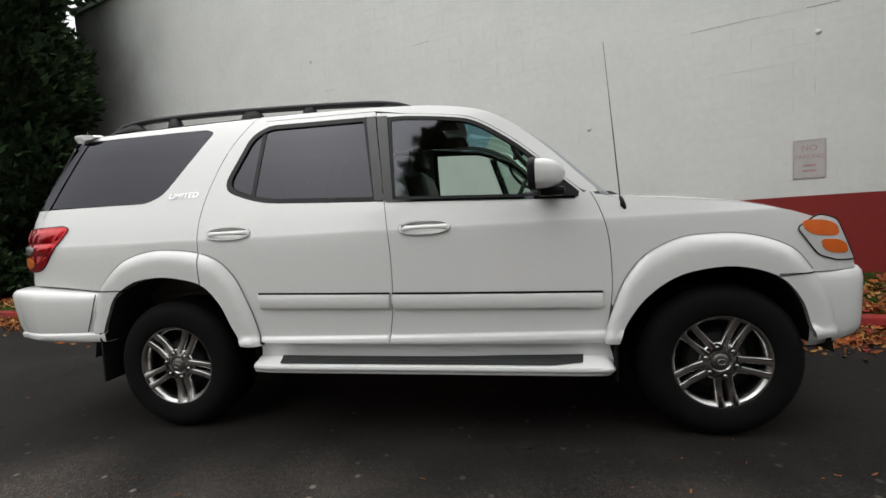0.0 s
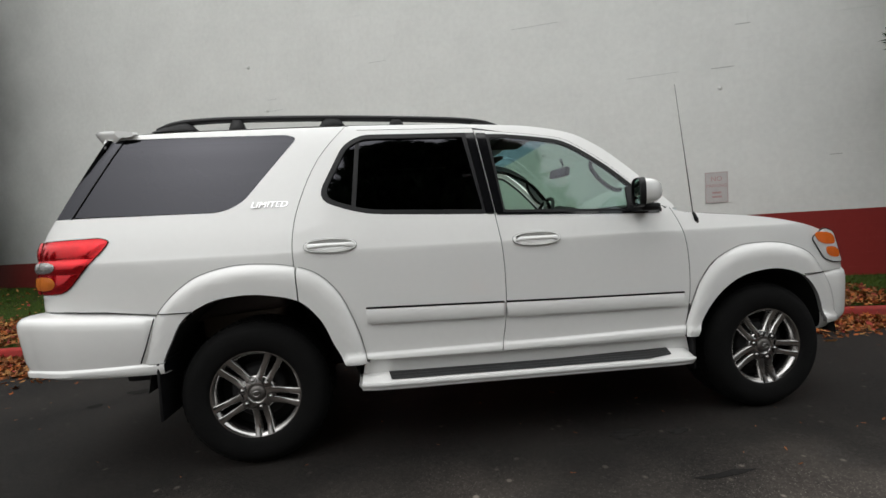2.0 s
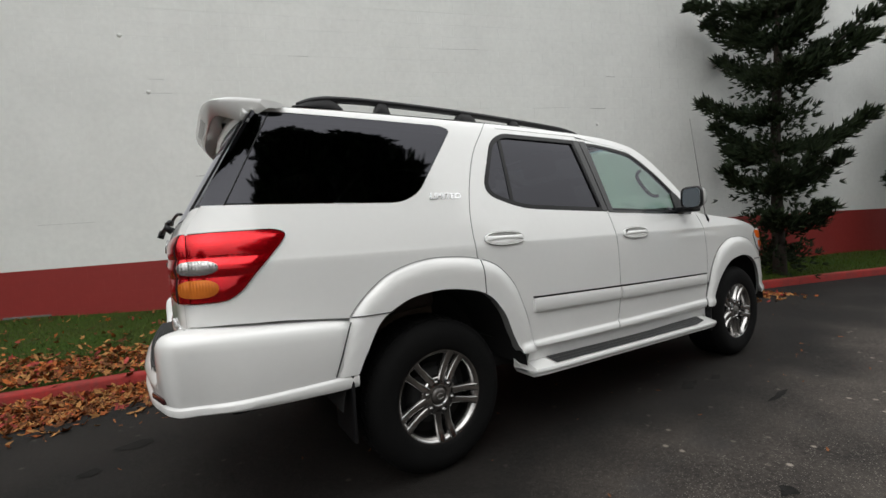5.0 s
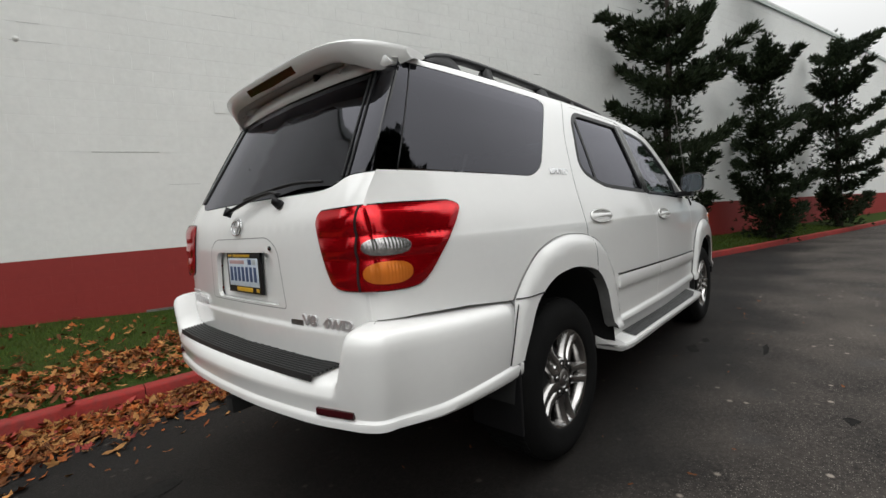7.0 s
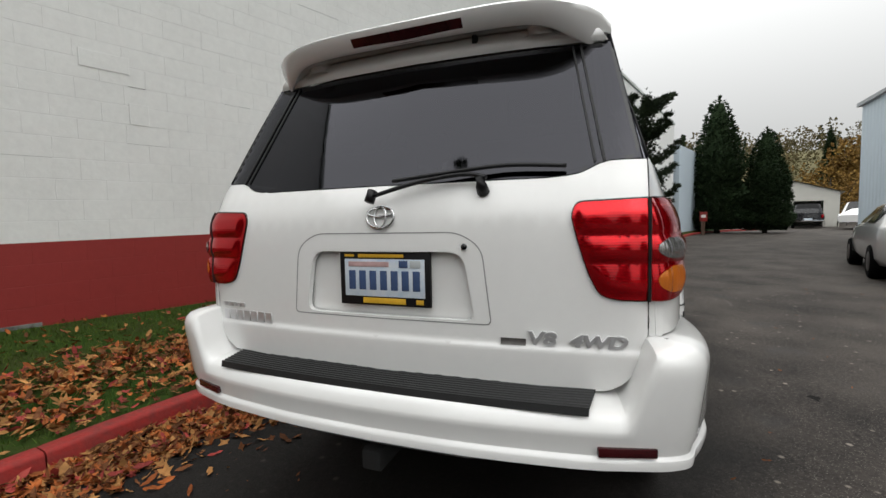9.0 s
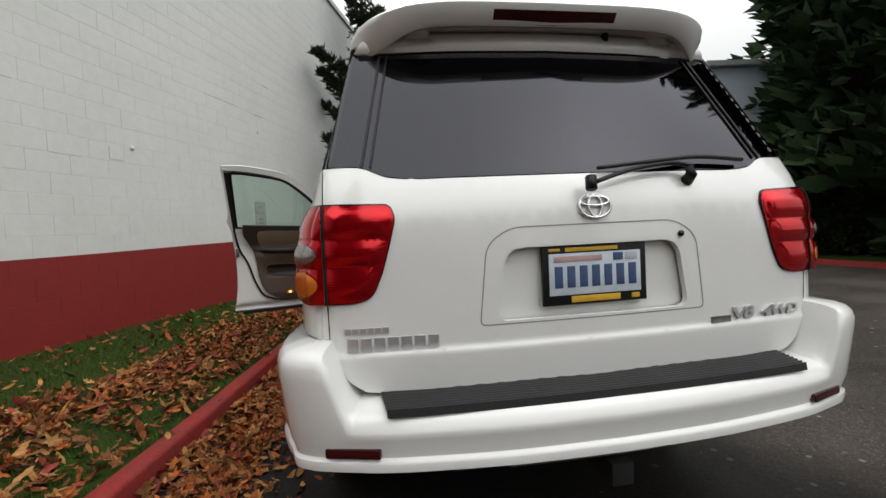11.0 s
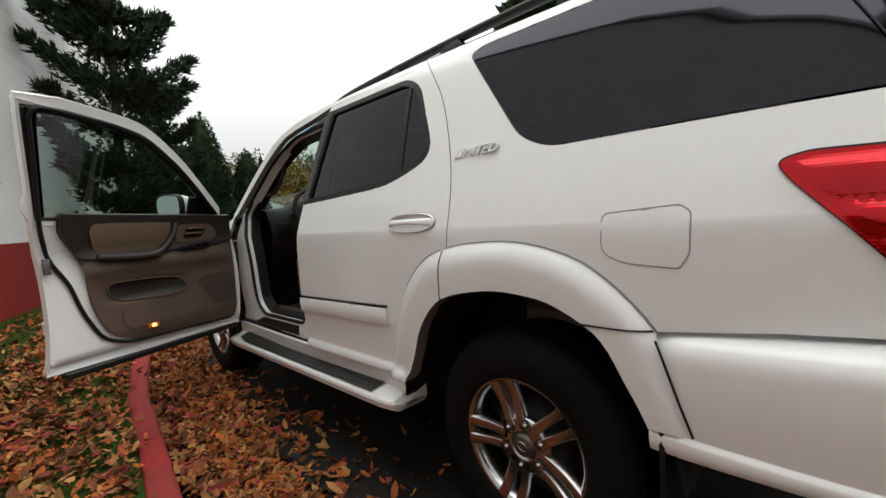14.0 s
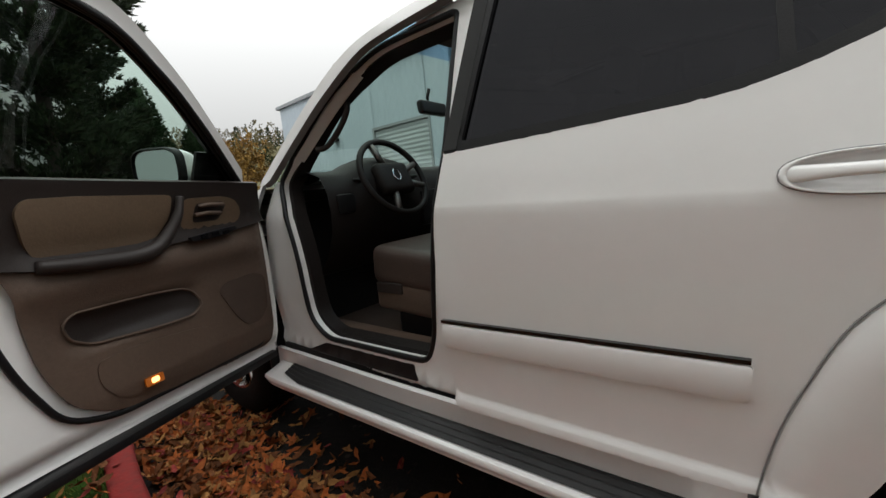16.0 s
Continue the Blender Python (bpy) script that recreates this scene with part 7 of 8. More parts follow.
# windscreen wiper arms and washers on the cowl
for y0, y1 in ((-0.62, -0.05), (0.05, 0.6)):
    v, f = tube([(2.60, y0, 1.235), (2.58, y0 + 0.1, 1.262), (2.50, y1, 1.30)], 0.010, 6)
    made("wiper_arm", v, f, M["black"], suv, "black windscreen wiper arm")

# ---- trees ----
UP = Vector((0, 0, 1))


def tuft(verts, faces, at, way, size, rr, blades=6, wide=0.16):
    """A spray of small blades that fan out round a direction."""
    way = way.normalized()
    a = way.orthogonal().normalized()
    b = way.cross(a)
    for _ in range(blades):
        w = rr.uniform(0, 2 * math.pi)
        d = (way + (a * math.cos(w) + b * math.sin(w)) * rr.uniform(0.15, 0.95)).normalized()
        side = d.cross(Vector((rr.uniform(-1, 1), rr.uniform(-1, 1), rr.uniform(-1, 1)))).normalized()
        ln = size * rr.uniform(0.6, 1.25)
        o = len(verts)
        mid = at + d * ln * 0.45
        verts += [at, mid + side * ln * wide, at + d * ln, mid - side * ln * wide]
        faces.append((o, o + 1, o + 2, o + 3))


def limb(bv, bf, pts, r0, r1=0.006, sides=6):
    line = spline(pts, 4)
    n = len(line)
    v, f = tube(line, [r0 + (r1 - r0) * i / (n - 1) for i in range(n)], sides)
    o = len(bv)
    bv += v
    bf += [tuple(i + o for i in q) for q in f]
    return line


def juniper(name, base, height, tips, seed, label, spread=1.0, count=30):
    """A twisted juniper: an upright leaning trunk, crooked rising limbs, and dark tufts in flame-like tongues."""
    rr = random.Random(seed)
    base = Vector(base)
    top = base + Vector((rr.uniform(-0.2, 0.2), rr.uniform(-0.2, 0.2), height))
    trunk_pts = [base + Vector((0, 0, -0.15)), base + Vector((rr.uniform(-0.06, 0.06), rr.uniform(-0.06, 0.06), height * 0.3)), base + (top - base) * 0.65 + Vector((rr.uniform(-0.12, 0.12), rr.uniform(-0.12, 0.12), 0)), top]
    bv, bf, lv, lf = [], [], [], []
    trunk = limb(bv, bf, trunk_pts, 0.11, 0.02, 9)
    limbs = [(Vector(t), 0.95) for t in tips]
    for k in range(count):
        z = height * (0.10 + 0.84 * (k + rr.random()) / count)
        az = k * 2.4 + rr.uniform(-0.5, 0.5)
        reach = spread * (0.55 + 0.75 * math.sin(math.pi * min(1, 0.25 + 0.7 * z / height))) * rr.uniform(0.55, 1.25)
        root = trunk[min(int(z / height * len(trunk)), len(trunk) - 1)]
        limbs.append((root + Vector((math.cos(az) * reach, math.sin(az) * reach, reach * rr.uniform(0.15, 0.95))), 0.75))
    for tip, fat in limbs:
        best = min(trunk[1:], key=lambda p: abs((tip.z - p.z) - 0.55 * math.hypot(tip.x - p.x, tip.y - p.y)))
        mid = best.lerp(tip, 0.5) + Vector((rr.uniform(-0.1, 0.1), rr.uniform(-0.1, 0.1), -0.10 - 0.06 * rr.random()))
        ln = (tip - best).length
        line = limb(bv, bf, [best, mid, tip], 0.018 + 0.016 * ln, 0.005, 5)
        steps = max(int(ln * 17), 6)
        for i in range(steps):
            t = 0.22 + 0.78 * (i + rr.random()) / steps
            p = line[min(int(t * (len(line) - 1)), len(line) - 1)]
            ahead = (line[-1] - line[max(len(line) - 6, 0)]).normalized()
            width = 0.25 * fat * (1.12 - t) ** 0.6 + 0.03
            for _ in range(17):
                off = Vector((rr.uniform(-1, 1) + rr.uniform(-1, 1), rr.uniform(-1, 1) + rr.uniform(-1, 1), rr.uniform(-0.5, 0.5) + rr.uniform(-0.5, 0.5))) * width * 0.62
                way = (off.normalized() * 0.40 + ahead * 1.2 + UP * 0.30) if off.length > 1e-5 else ahead
                tuft(lv, lf, p + off, way, 0.128 * rr.uniform(0.6, 1.3), rr, 6, 0.10)
        tuft(lv, lf, tip - (tip - mid).normalized() * 0.05, tip - mid, 0.16, rr, 7, 0.1)
    for i in range(2600):
        p = trunk[rr.randrange(len(trunk) // 7, len(trunk))]
        slim = 0.07 + 0.17 * min(1.0, (top.z - p.z) / height * 2.0)
        off = Vector((rr.gauss(0, slim), rr.gauss(0, slim), rr.gauss(0, 0.16)))
        tuft(lv, lf, p + off, off + UP * 0.2, 0.11, rr, 8, 0.11)
    tree = tagged(new(name), label, "tree", group="junipers by the wall")
    made("trunk", bv, bf, M["bark"], tree, "grey-brown trunk and crooked limbs")
    made("crown", lv, lf, M["juniper"], tree, "dark green juniper tufts", smooth=False)
    return tree


juniper("juniper_tree", (7.9, 0.62, ground_z(8) + 0.2), 6.9, [(7.12, 1.66, 5.13), (7.63, 1.55, 4.9), (8.13, 1.65, 4.3), (7.16, 1.51, 3.32), (7.67, 1.5, 2.95), (8.26, 1.26, 4.85), (7.58, -0.19, 4.74), (8.04, 0.04, 4.6), (8.5, -0.83, 4.5), (8.0, -0.62, 3.85), (8.19, -0.55, 2.71), (8.6, -0.11, 2.19), (7.57, -0.15, 1.34), (7.73, 1.3, 2.45), (8.47, 0.42, 5.2), (7.2, 0.3, 2.0), (7.3, 0.2, 3.6), (7.1, 0.4, 1.2)], 3,
        "tall twisted juniper against the white wall", 0.55, 12)
juniper("juniper_tree", (12.0, -0.72, ground_z(12) + 0.2), 4.75, [(11.26, -0.19, 4.61), (11.97, -0.35, 3.79), (12.62, 0.2, 2.89), (11.25, -0.04, 1.85), (11.96, -0.15, 1.19), (12.6, -0.81, 4.86), (11.35, -1.35, 4.64), (12.03, -1.08, 4.38), (12.76, -1.48, 3.5), (11.38, -1.65, 2.93), (12.07, -1.61, 1.81), (12.75, -1.34, 1.0), (11.2, -0.7, 2.4), (11.3, -1.0, 1.2)], 5,
        "twisted juniper with a limb leaning over the road", 0.50, 8)
juniper("juniper_tree", (16.3, -2.05, ground_z(16) + 0.2), 5.3, [(15.4, -1.62, 4.91), (16.3, -2.1, 5.3), (17.0, -3.05, 6.0), (15.38, -2.75, 4.92), (16.29, -3.18, 4.05), (17.19, -3.15, 3.28), (15.4, -1.45, 3.83), (16.29, -2.91, 1.82), (17.2, -2.78, 1.17), (15.4, -1.72, 1.44), (16.3, -2.38, 5.5), (15.4, -2.4, 2.6)], 11,
        "twisted juniper near the end of the wall", 0.70, 12)


def conifer(name, height, radius, seed, mat, label, sprays=5200, size=0.22, foot=0.03, power=0.75, rough=0.22):
    """A dense upright evergreen: a hidden trunk, a dark inner mass, and drooping sprays with gaps at the edge."""
    rr = random.Random(seed)
    tree = tagged(new(name), label, "tree")
    bv, bf = [], []
    limb(bv, bf, [(0, 0, -0.2), (0.03, 0.02, height * 0.5), (0, 0, height * 0.97)], 0.05 + 0.012 * height, 0.02, 8)
    made("trunk", bv, bf, M["bark"], tree, "dark trunk")
    lv, lf = [], []

    def reach(z, az):
        t = z / height
        r = radius * max(1 - t, 0.0) ** power * min(1, 0.55 + t * 4)
        return r * (1 + rough * noise.noise((math.cos(az) * 1.5 + seed, math.sin(az) * 1.5, z * 1.1)) * 2)

    n, m = 14, 16
    iv = [(math.cos(2 * math.pi * j / m) * reach(height * (foot + (0.96 - foot) * i / n), 2 * math.pi * j / m) * 0.72, math.sin(2 * math.pi * j / m) * reach(height * (foot + (0.96 - foot) * i / n), 2 * math.pi * j / m) * 0.72, height * (foot + (0.96 - foot) * i / n)) for i in range(n + 1) for j in range(m)]
    inf = [(i * m + j, i * m + (j + 1) % m, (i + 1) * m + (j + 1) % m, (i + 1) * m + j) for i in range(n) for j in range(m)]
    made("inner_mass", iv, inf, mat, tree, "dark inner foliage")
    for k in range(sprays):
        z = height * (foot + (1 - foot) * (1 - math.sqrt(rr.random())) * 1.0)
        az = rr.uniform(0, 2 * math.pi)
        r = reach(z, az) * rr.uniform(0.74, 1.06)
        p = Vector((math.cos(az) * r, math.sin(az) * r, z))
        tuft(lv, lf, p, Vector((math.cos(az), math.sin(az), rr.uniform(0.1, 1.2))), size * rr.uniform(0.6, 1.3), rr, 4, 0.2)
    for k in range(14):
        tuft(lv, lf, Vector((0, 0, height * (0.93 + 0.006 * k))), UP + Vector((rr.uniform(-0.4, 0.4), rr.uniform(-0.4, 0.4), 0)), size * 1.3, rr, 4, 0.15)
    made("crown", lv, lf, mat, tree, "dark green sprays", smooth=False)
    return tree


corner_tree = conifer("conifer_tree", 18.5, 1.85, 2, M["cypress"], "tall dark conifer at the corner of the building", 11000, 0.26, power=0.5)
corner_tree.matrix_basis = pose(-9.05, 4.85, 0.25)
for x, y, sc in ((-10.6, 3.9, 0.55), (-11.2, 6.4, 0.95)):
    t = copy_thing(corner_tree, pose(x, y, 0.15, 0, 0, 77 * x) @ Matrix.Diagonal((sc, sc, sc, 1)))
cyp = conifer("cypress_tree", 8.2, 1.45, 6, M["cypress"], "tall clipped cypress where the road bends", 9000, 0.16, power=0.52, rough=0.14)
cyp.matrix_basis = pose(29.3, -7.1, ground_z(29)) @ Matrix.Diagonal((1.22, 1.22, 1.02, 1))
t = copy_thing(cyp, pose(28.9, -9.5, ground_z(29), 0, 0, 130) @ Matrix.Diagonal((0.80, 0.80, 0.74, 1)))
tagged(t, "shorter cypress beside its taller neighbour")
tall = conifer("conifer_tree", 20.0, 4.6, 9, M["cypress"], "tall dense dark conifer across the road", 9500, 0.62, foot=0.01, power=0.52)
tall.matrix_basis = pose(5.0, -13.4, 0.2)
# the copies at x below -15 are unseen, added for the windows to reflect
for x, y, sc, turn in ((1.2, -12.4, 0.93, 190), (6.4, -18.5, 1.0, 260), (-24, -4.0, 0.45, 10), (-27, 1.5, 0.55, 70), (-25, -10, 0.52, 150), (-30, 7, 0.58, 200), (-17, -18, 0.5, 310)):
    t = copy_thing(tall, pose(x, y, 0.2, 0, 0, turn) @ Matrix.Diagonal((sc, sc, sc, 1)))


spire = conifer("conifer_tree", 18.0, 2.3, 14, M["cypress"], "slim tall conifer behind the metal building", 5000, 0.45, foot=0.01, power=0.8)
spire.matrix_basis = pose(12.5, -19.5, 0.2)


def shrub(name, at, size, seed, mat, label):
    rr = random.Random(seed)
    lv, lf = [], []
    for k in range(1500):
        d = Vector((rr.gauss(0, 1), rr.gauss(0, 1), abs(rr.gauss(0, 0.9)))).normalized()
        p = Vector((d.x * size[0], d.y * size[1], d.z * size[2])) * rr.uniform(0.55, 1.0) * (1 + 0.25 * noise.noise(d * 2.2 + Vector((seed, 0, 0))))
        tuft(lv, lf, p, d + UP * 0.4, 0.16, rr, 4, 0.28)
    ob = made(name, lv, lf, mat, None, smooth=False)
    ob.matrix_basis = pose(*at)
    return tagged(ob, label, "shrub")


for k, (x, y) in enumerate(((2.2, -10.7), (4.6, -10.6), (6.8, -10.5), (-0.6, -11.0))):
    shrub("shrub", (x, y, 0.2), (1.1, 0.7, 1.2), 20 + k, M["cypress"], "dark low shrub under the conifers across the road")
for k, (x, y) in enumerate(((-6.6, 4.0), (-7.4, 3.3))):
    shrub("shrub", (x, y, 0.25), (0.7, 0.6, 0.8), 40 + k, M["cypress"], "dark low shrub at the corner of the lawn")


# ---- grass ----
def blades():
    rr = random.Random(21)
    v, f = [], []
    for k in range(88000):
        x = rr.uniform(-9.0, 9.0) if k < 78000 else rr.uniform(9, 16)
        a, b = KERB(x) + KERB_W, wall_y(x) - 0.02
        y = a + (b - a) * rr.random()
        z = verge_z(x, y) - 0.006
        h = rr.uniform(0.025, 0.060) * (1 if x < 9 else 1.3)
        w = rr.uniform(0.002, 0.0035) * (1 if x < 9 else 1.6)
        t = rr.uniform(0, math.pi)
        lx, ly = rr.gauss(0, 0.022), rr.gauss(0, 0.022)
        o = len(v)
        v += [(x - w * math.cos(t), y - w * math.sin(t), z), (x + w * math.cos(t), y + w * math.sin(t), z), (x + lx, y + ly, z + h)]
        f.append((o, o + 1, o + 2))
    tagged(made("grass", v, f, M["grass"], None, smooth=False), "short green autumn grass on the verge", "grass", kind="stuff")


blades()


# ---- fallen leaves ----
def leaf_shape(kind, rr):
    """A curled fallen leaf: a lobed maple leaf or a plain pointed one, as a fan over a raised midrib."""
    if kind == "maple":
        rad = [1.0, 0.42, 0.82, 0.40, 0.70, 0.36, 0.30, 0.36, 0.70, 0.40, 0.82, 0.42]
    else:
        rad = [1.0, 0.62, 0.38, 0.30, 0.34, 0.50, 0.80, 0.50, 0.34, 0.30, 0.38, 0.62]
    curl = rr.uniform(0.2, 1.5)
    fold = rr.uniform(-0.9, 1.2)
    v = [(0, 0, 0.0)]
    for i, r in enumerate(rad):
        a = 2 * math.pi * i / len(rad)
        x, y = r * math.cos(a), r * math.sin(a)
        v.append((x, y, curl * 0.30 * (x * x * 0.6 + y * y) + fold * 0.25 * abs(y) + 0.06 * math.sin(3 * a + curl * 9)))
    return v, [(0, i + 1, (i + 1) % len(rad) + 1) for i in range(len(rad))]


leaf_meshes = []
leaf_rng = random.Random(33)
for mi, m in enumerate(LEAF):
    for kind in ("maple", "plain", "plain"):
        v, f = leaf_shape(kind, leaf_rng)
        me = bpy.data.meshes.new("leaf")
        me.from_pydata(v, [], f)
        me.materials.append(m)
        leaf_meshes.append((me, mi, v, f))


def leaf_spot(rr):
    """Where leaves lie: drifts along the gutter, a carpet beside the kerb, stragglers towards the wall."""
    k = rr.random()
    x = rr.uniform(-8.6, 6.6)
    if k < 0.58:
        deep = 0.42 + 0.26 * math.sin(x * 1.7) * 0.5 + (0.36 if 0.6 < x < 5.2 else 0.0)
        d = (rr.random() ** 1.3 * 0.62 + (abs(rr.gauss(0, 0.2)) if rr.random() < 0.2 else 0)) * deep / 0.42 * 0.9 + 0.01
        if x > -0.4:
            d = rr.random() ** 0.9 * (0.46 + 0.10 * noise.noise((x * 1.3, 4.0, 0.0))) + (abs(rr.gauss(0, 0.16)) if rr.random() < 0.25 else 0)
        y = KERB(x) - d
        if rr.random() < 0.05:
            y -= rr.uniform(0, 0.5)
        return x, y, ground_z(x) + max(0.004, 0.045 * (1 - d / 0.35)) * rr.random() + 0.004
    a, b = KERB(x) + KERB_W, wall_y(x)
    if k < 0.96:
        # the main drift draws in to the kerb past the open door
        heart = 0.62 + 0.2 * math.sin(x * 0.9) if x < -1.0 else min(max(0.80 - 0.13 * x, 0.28), 0.85)
        y = a + min(abs(rr.gauss(heart, 0.25)) if rr.random() < 0.66 else abs(rr.gauss(0, 0.62)), b - a - 0.05)
        if noise.noise((x * 1.6, y * 1.6, 2.0)) < -0.22:
            y = a + rr.uniform(0.1, 0.9)
    elif k < 0.9615:
        y = a - KERB_W * rr.uniform(0.1, 0.9)
        return x, y, ground_z(x) + KERB_H + 0.006
    else:
        y = rr.uniform(a, b - 0.1)
    return x, y, verge_z(x, y) + rr.uniform(0.022, 0.055)


def scatter_leaves():
    rr = random.Random(55)
    weights = [0.32, 0.29, 0.29, 0.10]
    parts_made = 0
    stuff = [([], []) for _ in LEAF]
    for k in range(33000):
        x, y, z = leaf_spot(rr)
        mi = rr.choices(range(4), weights)[0]
        me, _, v, f = leaf_meshes[mi * 3 + rr.randrange(3)]
        size = rr.uniform(0.020, 0.056) if rr.random() < 0.9 else rr.uniform(0.05, 0.072)
        m = pose(x, y, z, rr.gauss(0, 26), rr.gauss(0, 26), rr.uniform(0, 360)) @ Matrix.Diagonal((size, size * rr.uniform(0.75, 1.0), size, 1))
        if parts_made < 290 and -0.2 < x < 3.4 and size > 0.037:
            parts_made += 1
            ob = bpy.data.objects.new("leaf", me)
            scene.collection.objects.link(ob)
            ob.matrix_basis = m
            tagged(ob, ("orange fallen maple leaf", "brown dry fallen leaf", "pale yellow fallen leaf", "red fallen maple leaf")[mi] + " by the red kerb", "leaf", group="fallen leaves")
        else:
            tv, tf = stuff[mi]
            o = len(tv)
            tv += [m @ Vector(p) for p in v]
            tf += [tuple(i + o for i in q) for q in f]
    for (tv, tf), m, nm in zip(stuff, LEAF, ("orange", "brown", "yellow", "red")):
        tagged(made("fallen_leaves", tv, tf, m, None, smooth=False), f"{nm} fallen leaves along the kerb and lawn", "leaves", kind="stuff")
    rr = random.Random(91)
    tv, tf = [], []
    for k in range(420):
        x, y = rr.uniform(-3, 8), rr.uniform(-4.2, 1.0)
        if rr.random() < 0.5:
            y = rr.uniform(0.9, 1.5)
        size = rr.uniform(0.008, 0.026)
        m = pose(x, y, ground_z(x) + 0.006, rr.gauss(0, 10), rr.gauss(0, 10), rr.uniform(0, 360)) @ Matrix.Diagonal((size, size * 0.7, size, 1))
        o = len(tv)
        tv += [m @ Vector(p) for p in leaf_meshes[4][2]]
        tf += [tuple(i + o for i in q) for q in leaf_meshes[4][3]]
    tagged(made("leaf_litter", tv, tf, LEAF[1], None, smooth=False), "small leaf crumbs scattered on the asphalt", "leaves", kind="stuff")


scatter_leaves()

# ---- things on the wall ----


def on_wall(x, z, out=0.004):
    """A pose on the wall's face: right along the wall, up, and out."""
    right = wall_dir
    return Matrix.Translation(Vector((x, wall_y(x), z)) + wall_out * out) @ Matrix((right, UP, right.cross(UP))).transposed().to_4x4()


sign = tagged(new("parking_sign"), "faded pinkish no parking sign screwed to the white wall", "sign")
bm = bmesh.new()
box(bm, -0.152, 0.152, -0.225, 0.225, 0, 0.006, on_wall(5.505, 1.61), 0.004)
part("sign_plate", bm, M["signface"], sign, "faded grey sign plate")
for w, h, dx, dy in ((0.004, 0.43, -0.142, 0), (0.004, 0.43, 0.142, 0), (0.284, 0.004, 0, 0.213), (0.284, 0.004, 0, -0.213)):
    bm = bmesh.new()
    box(bm, dx - w / 2, dx + w / 2, dy - h / 2, dy + h / 2, 0.006, 0.0075, on_wall(5.505, 1.61))
    part("sign_border", bm, M["signred"], sign, "faded red border")
letters("sign_word", "NO", 0.095, on_wall(5.505, 1.61, 0.0105) @ pose(0, 0.095, 0), M["signred"], sign, "faded red NO", 0.0005, align="CENTER")
letters("sign_word", "PARKING", 0.066, on_wall(5.505, 1.61, 0.0105) @ pose(0, 0.005, 0), M["signred"], sign, "faded red PARKING", 0.0005, align="CENTER")
for dy, w in ((-0.075, 0.12), (-0.135, 0.13)):
    bm = bmesh.new()
    box(bm, -w / 2, w / 2, dy - 0.014, dy + 0.014, 0.006, 0.0075, on_wall(5.505, 1.61))
    part("sign_bar", bm, M["signred"], sign, "unreadable faded red line")
# cracks, knobs and patches in the paintwork
rr = random.Random(4)
for x, z, ln in ((-1.3, 3.50, 0), (-1.6, 4.30, 0), (5.58, 3.03, 0), (3.2, 2.30, 0)):
    v, f = lathe([(0.0, 0.02), (0.022, 0.016), (0.032, 0.0)], 12, "z")
    ob = made("conduit_stub", v, f, M["wall"])
    ob.matrix_basis = on_wall(x, z, 0.001)
    tagged(ob, "small painted-over knob on the white wall", "fixture", group="wall knobs")
for k in range(24):
    s0 = rr.uniform(6, 20)
    r = rr.randrange(3, 27)
    ln = rr.choice((0.2, 0.4, 0.4, 0.8)) * rr.uniform(0.7, 1.0)
    x = WALL_A + s0 * wall_dir.x
    z = band_z(x) + r * COURSE * (1 + (top_z(x) - band_z(x) - 6.0) / 6.0)
    slope = (band_z(x + 0.5) - band_z(x - 0.5)) * wall_dir.x
    bm = bmesh.new()
    box(bm, 0, ln, -0.0022, 0.0022, -0.01, 0.0035, on_wall(x, z, 0.0) @ pose(0, 0, 0, 0, 0, math.degrees(math.atan(slope))))
    tagged(part("mortar_crack", bm, M["joint"] if k % 3 else M["dullmetal"]), "thin open crack along a block course of the wall", "crack", group="wall cracks")
for x, z, w, h in ((0.68, 2.89, 0.42, 0.17), (0.94, 2.40, 0.18, 0.22), (3.0, 2.2, 0.16, 0.13)):
    bm = bmesh.new()
    box(bm, -w / 2, w / 2, -h / 2, h / 2, 0, 0.007, on_wall(x, z, 0.0), 0.003)
    tagged(part("wall_patch", bm, M["wall"]), "painted-over patch of repair on the wall", "patch")
# the bare foot of the wall, where the paint has come off
footing = tagged(new("wall_footing"), "grey concrete footing under the red paint, with white chips", "footing", kind="structure")
for k in range(14):
    x0 = -6.5 + 0.55 * k
    h = 0.022 + 0.04 * noise.noise((k * 0.7, 2.0, 0.0)) + (0.03 if k < 5 else 0)
    if h < 0.03:
        continue
    lo = verge_z(x0, wall_y(x0) - 0.03) - 0.02
    bm = bmesh.new()
    box(bm, 0, 0.57, 0, h + 0.02, -0.01, 0.006, on_wall(x0, lo, 0.0), 0.004)
    part("footing_stone", bm, M["concrete"], footing)
# stains on the road
for x, y, a, b in ((2.31, -1.03, 0.055, 0.035), (2.0, -1.0, 0.10, 0.05), (2.25, -1.45, 0.13, 0.022), (-1.35, 0.55, 0.10, 0.05), (-1.55, 0.30, 0.05, 0.04), (1.1, -1.9, 0.05, 0.03), (-1.9, -0.6, 0.16, 0.05)):
    n = 26
    v = [(x, y, 0.0045)] + [(x + a * (1 + 0.9 * noise.noise((1.3 * math.cos(2 * math.pi * k / n), 1.3 * math.sin(2 * math.pi * k / n), x))) * math.cos(2 * math.pi * k / n), y + b * (1 + 0.9 * noise.noise((1.3 * math.cos(2 * math.pi * k / n), 1.3 * math.sin(2 * math.pi * k / n), y + 5))) * math.sin(2 * math.pi * k / n), 0.003) for k in range(n)]
    tagged(made("oil_stain", v, [(0, i + 1, (i + 1) % n + 1) for i in range(n)], M["stain"]), "dark oily stain on the asphalt", "stain", group="oil stains")

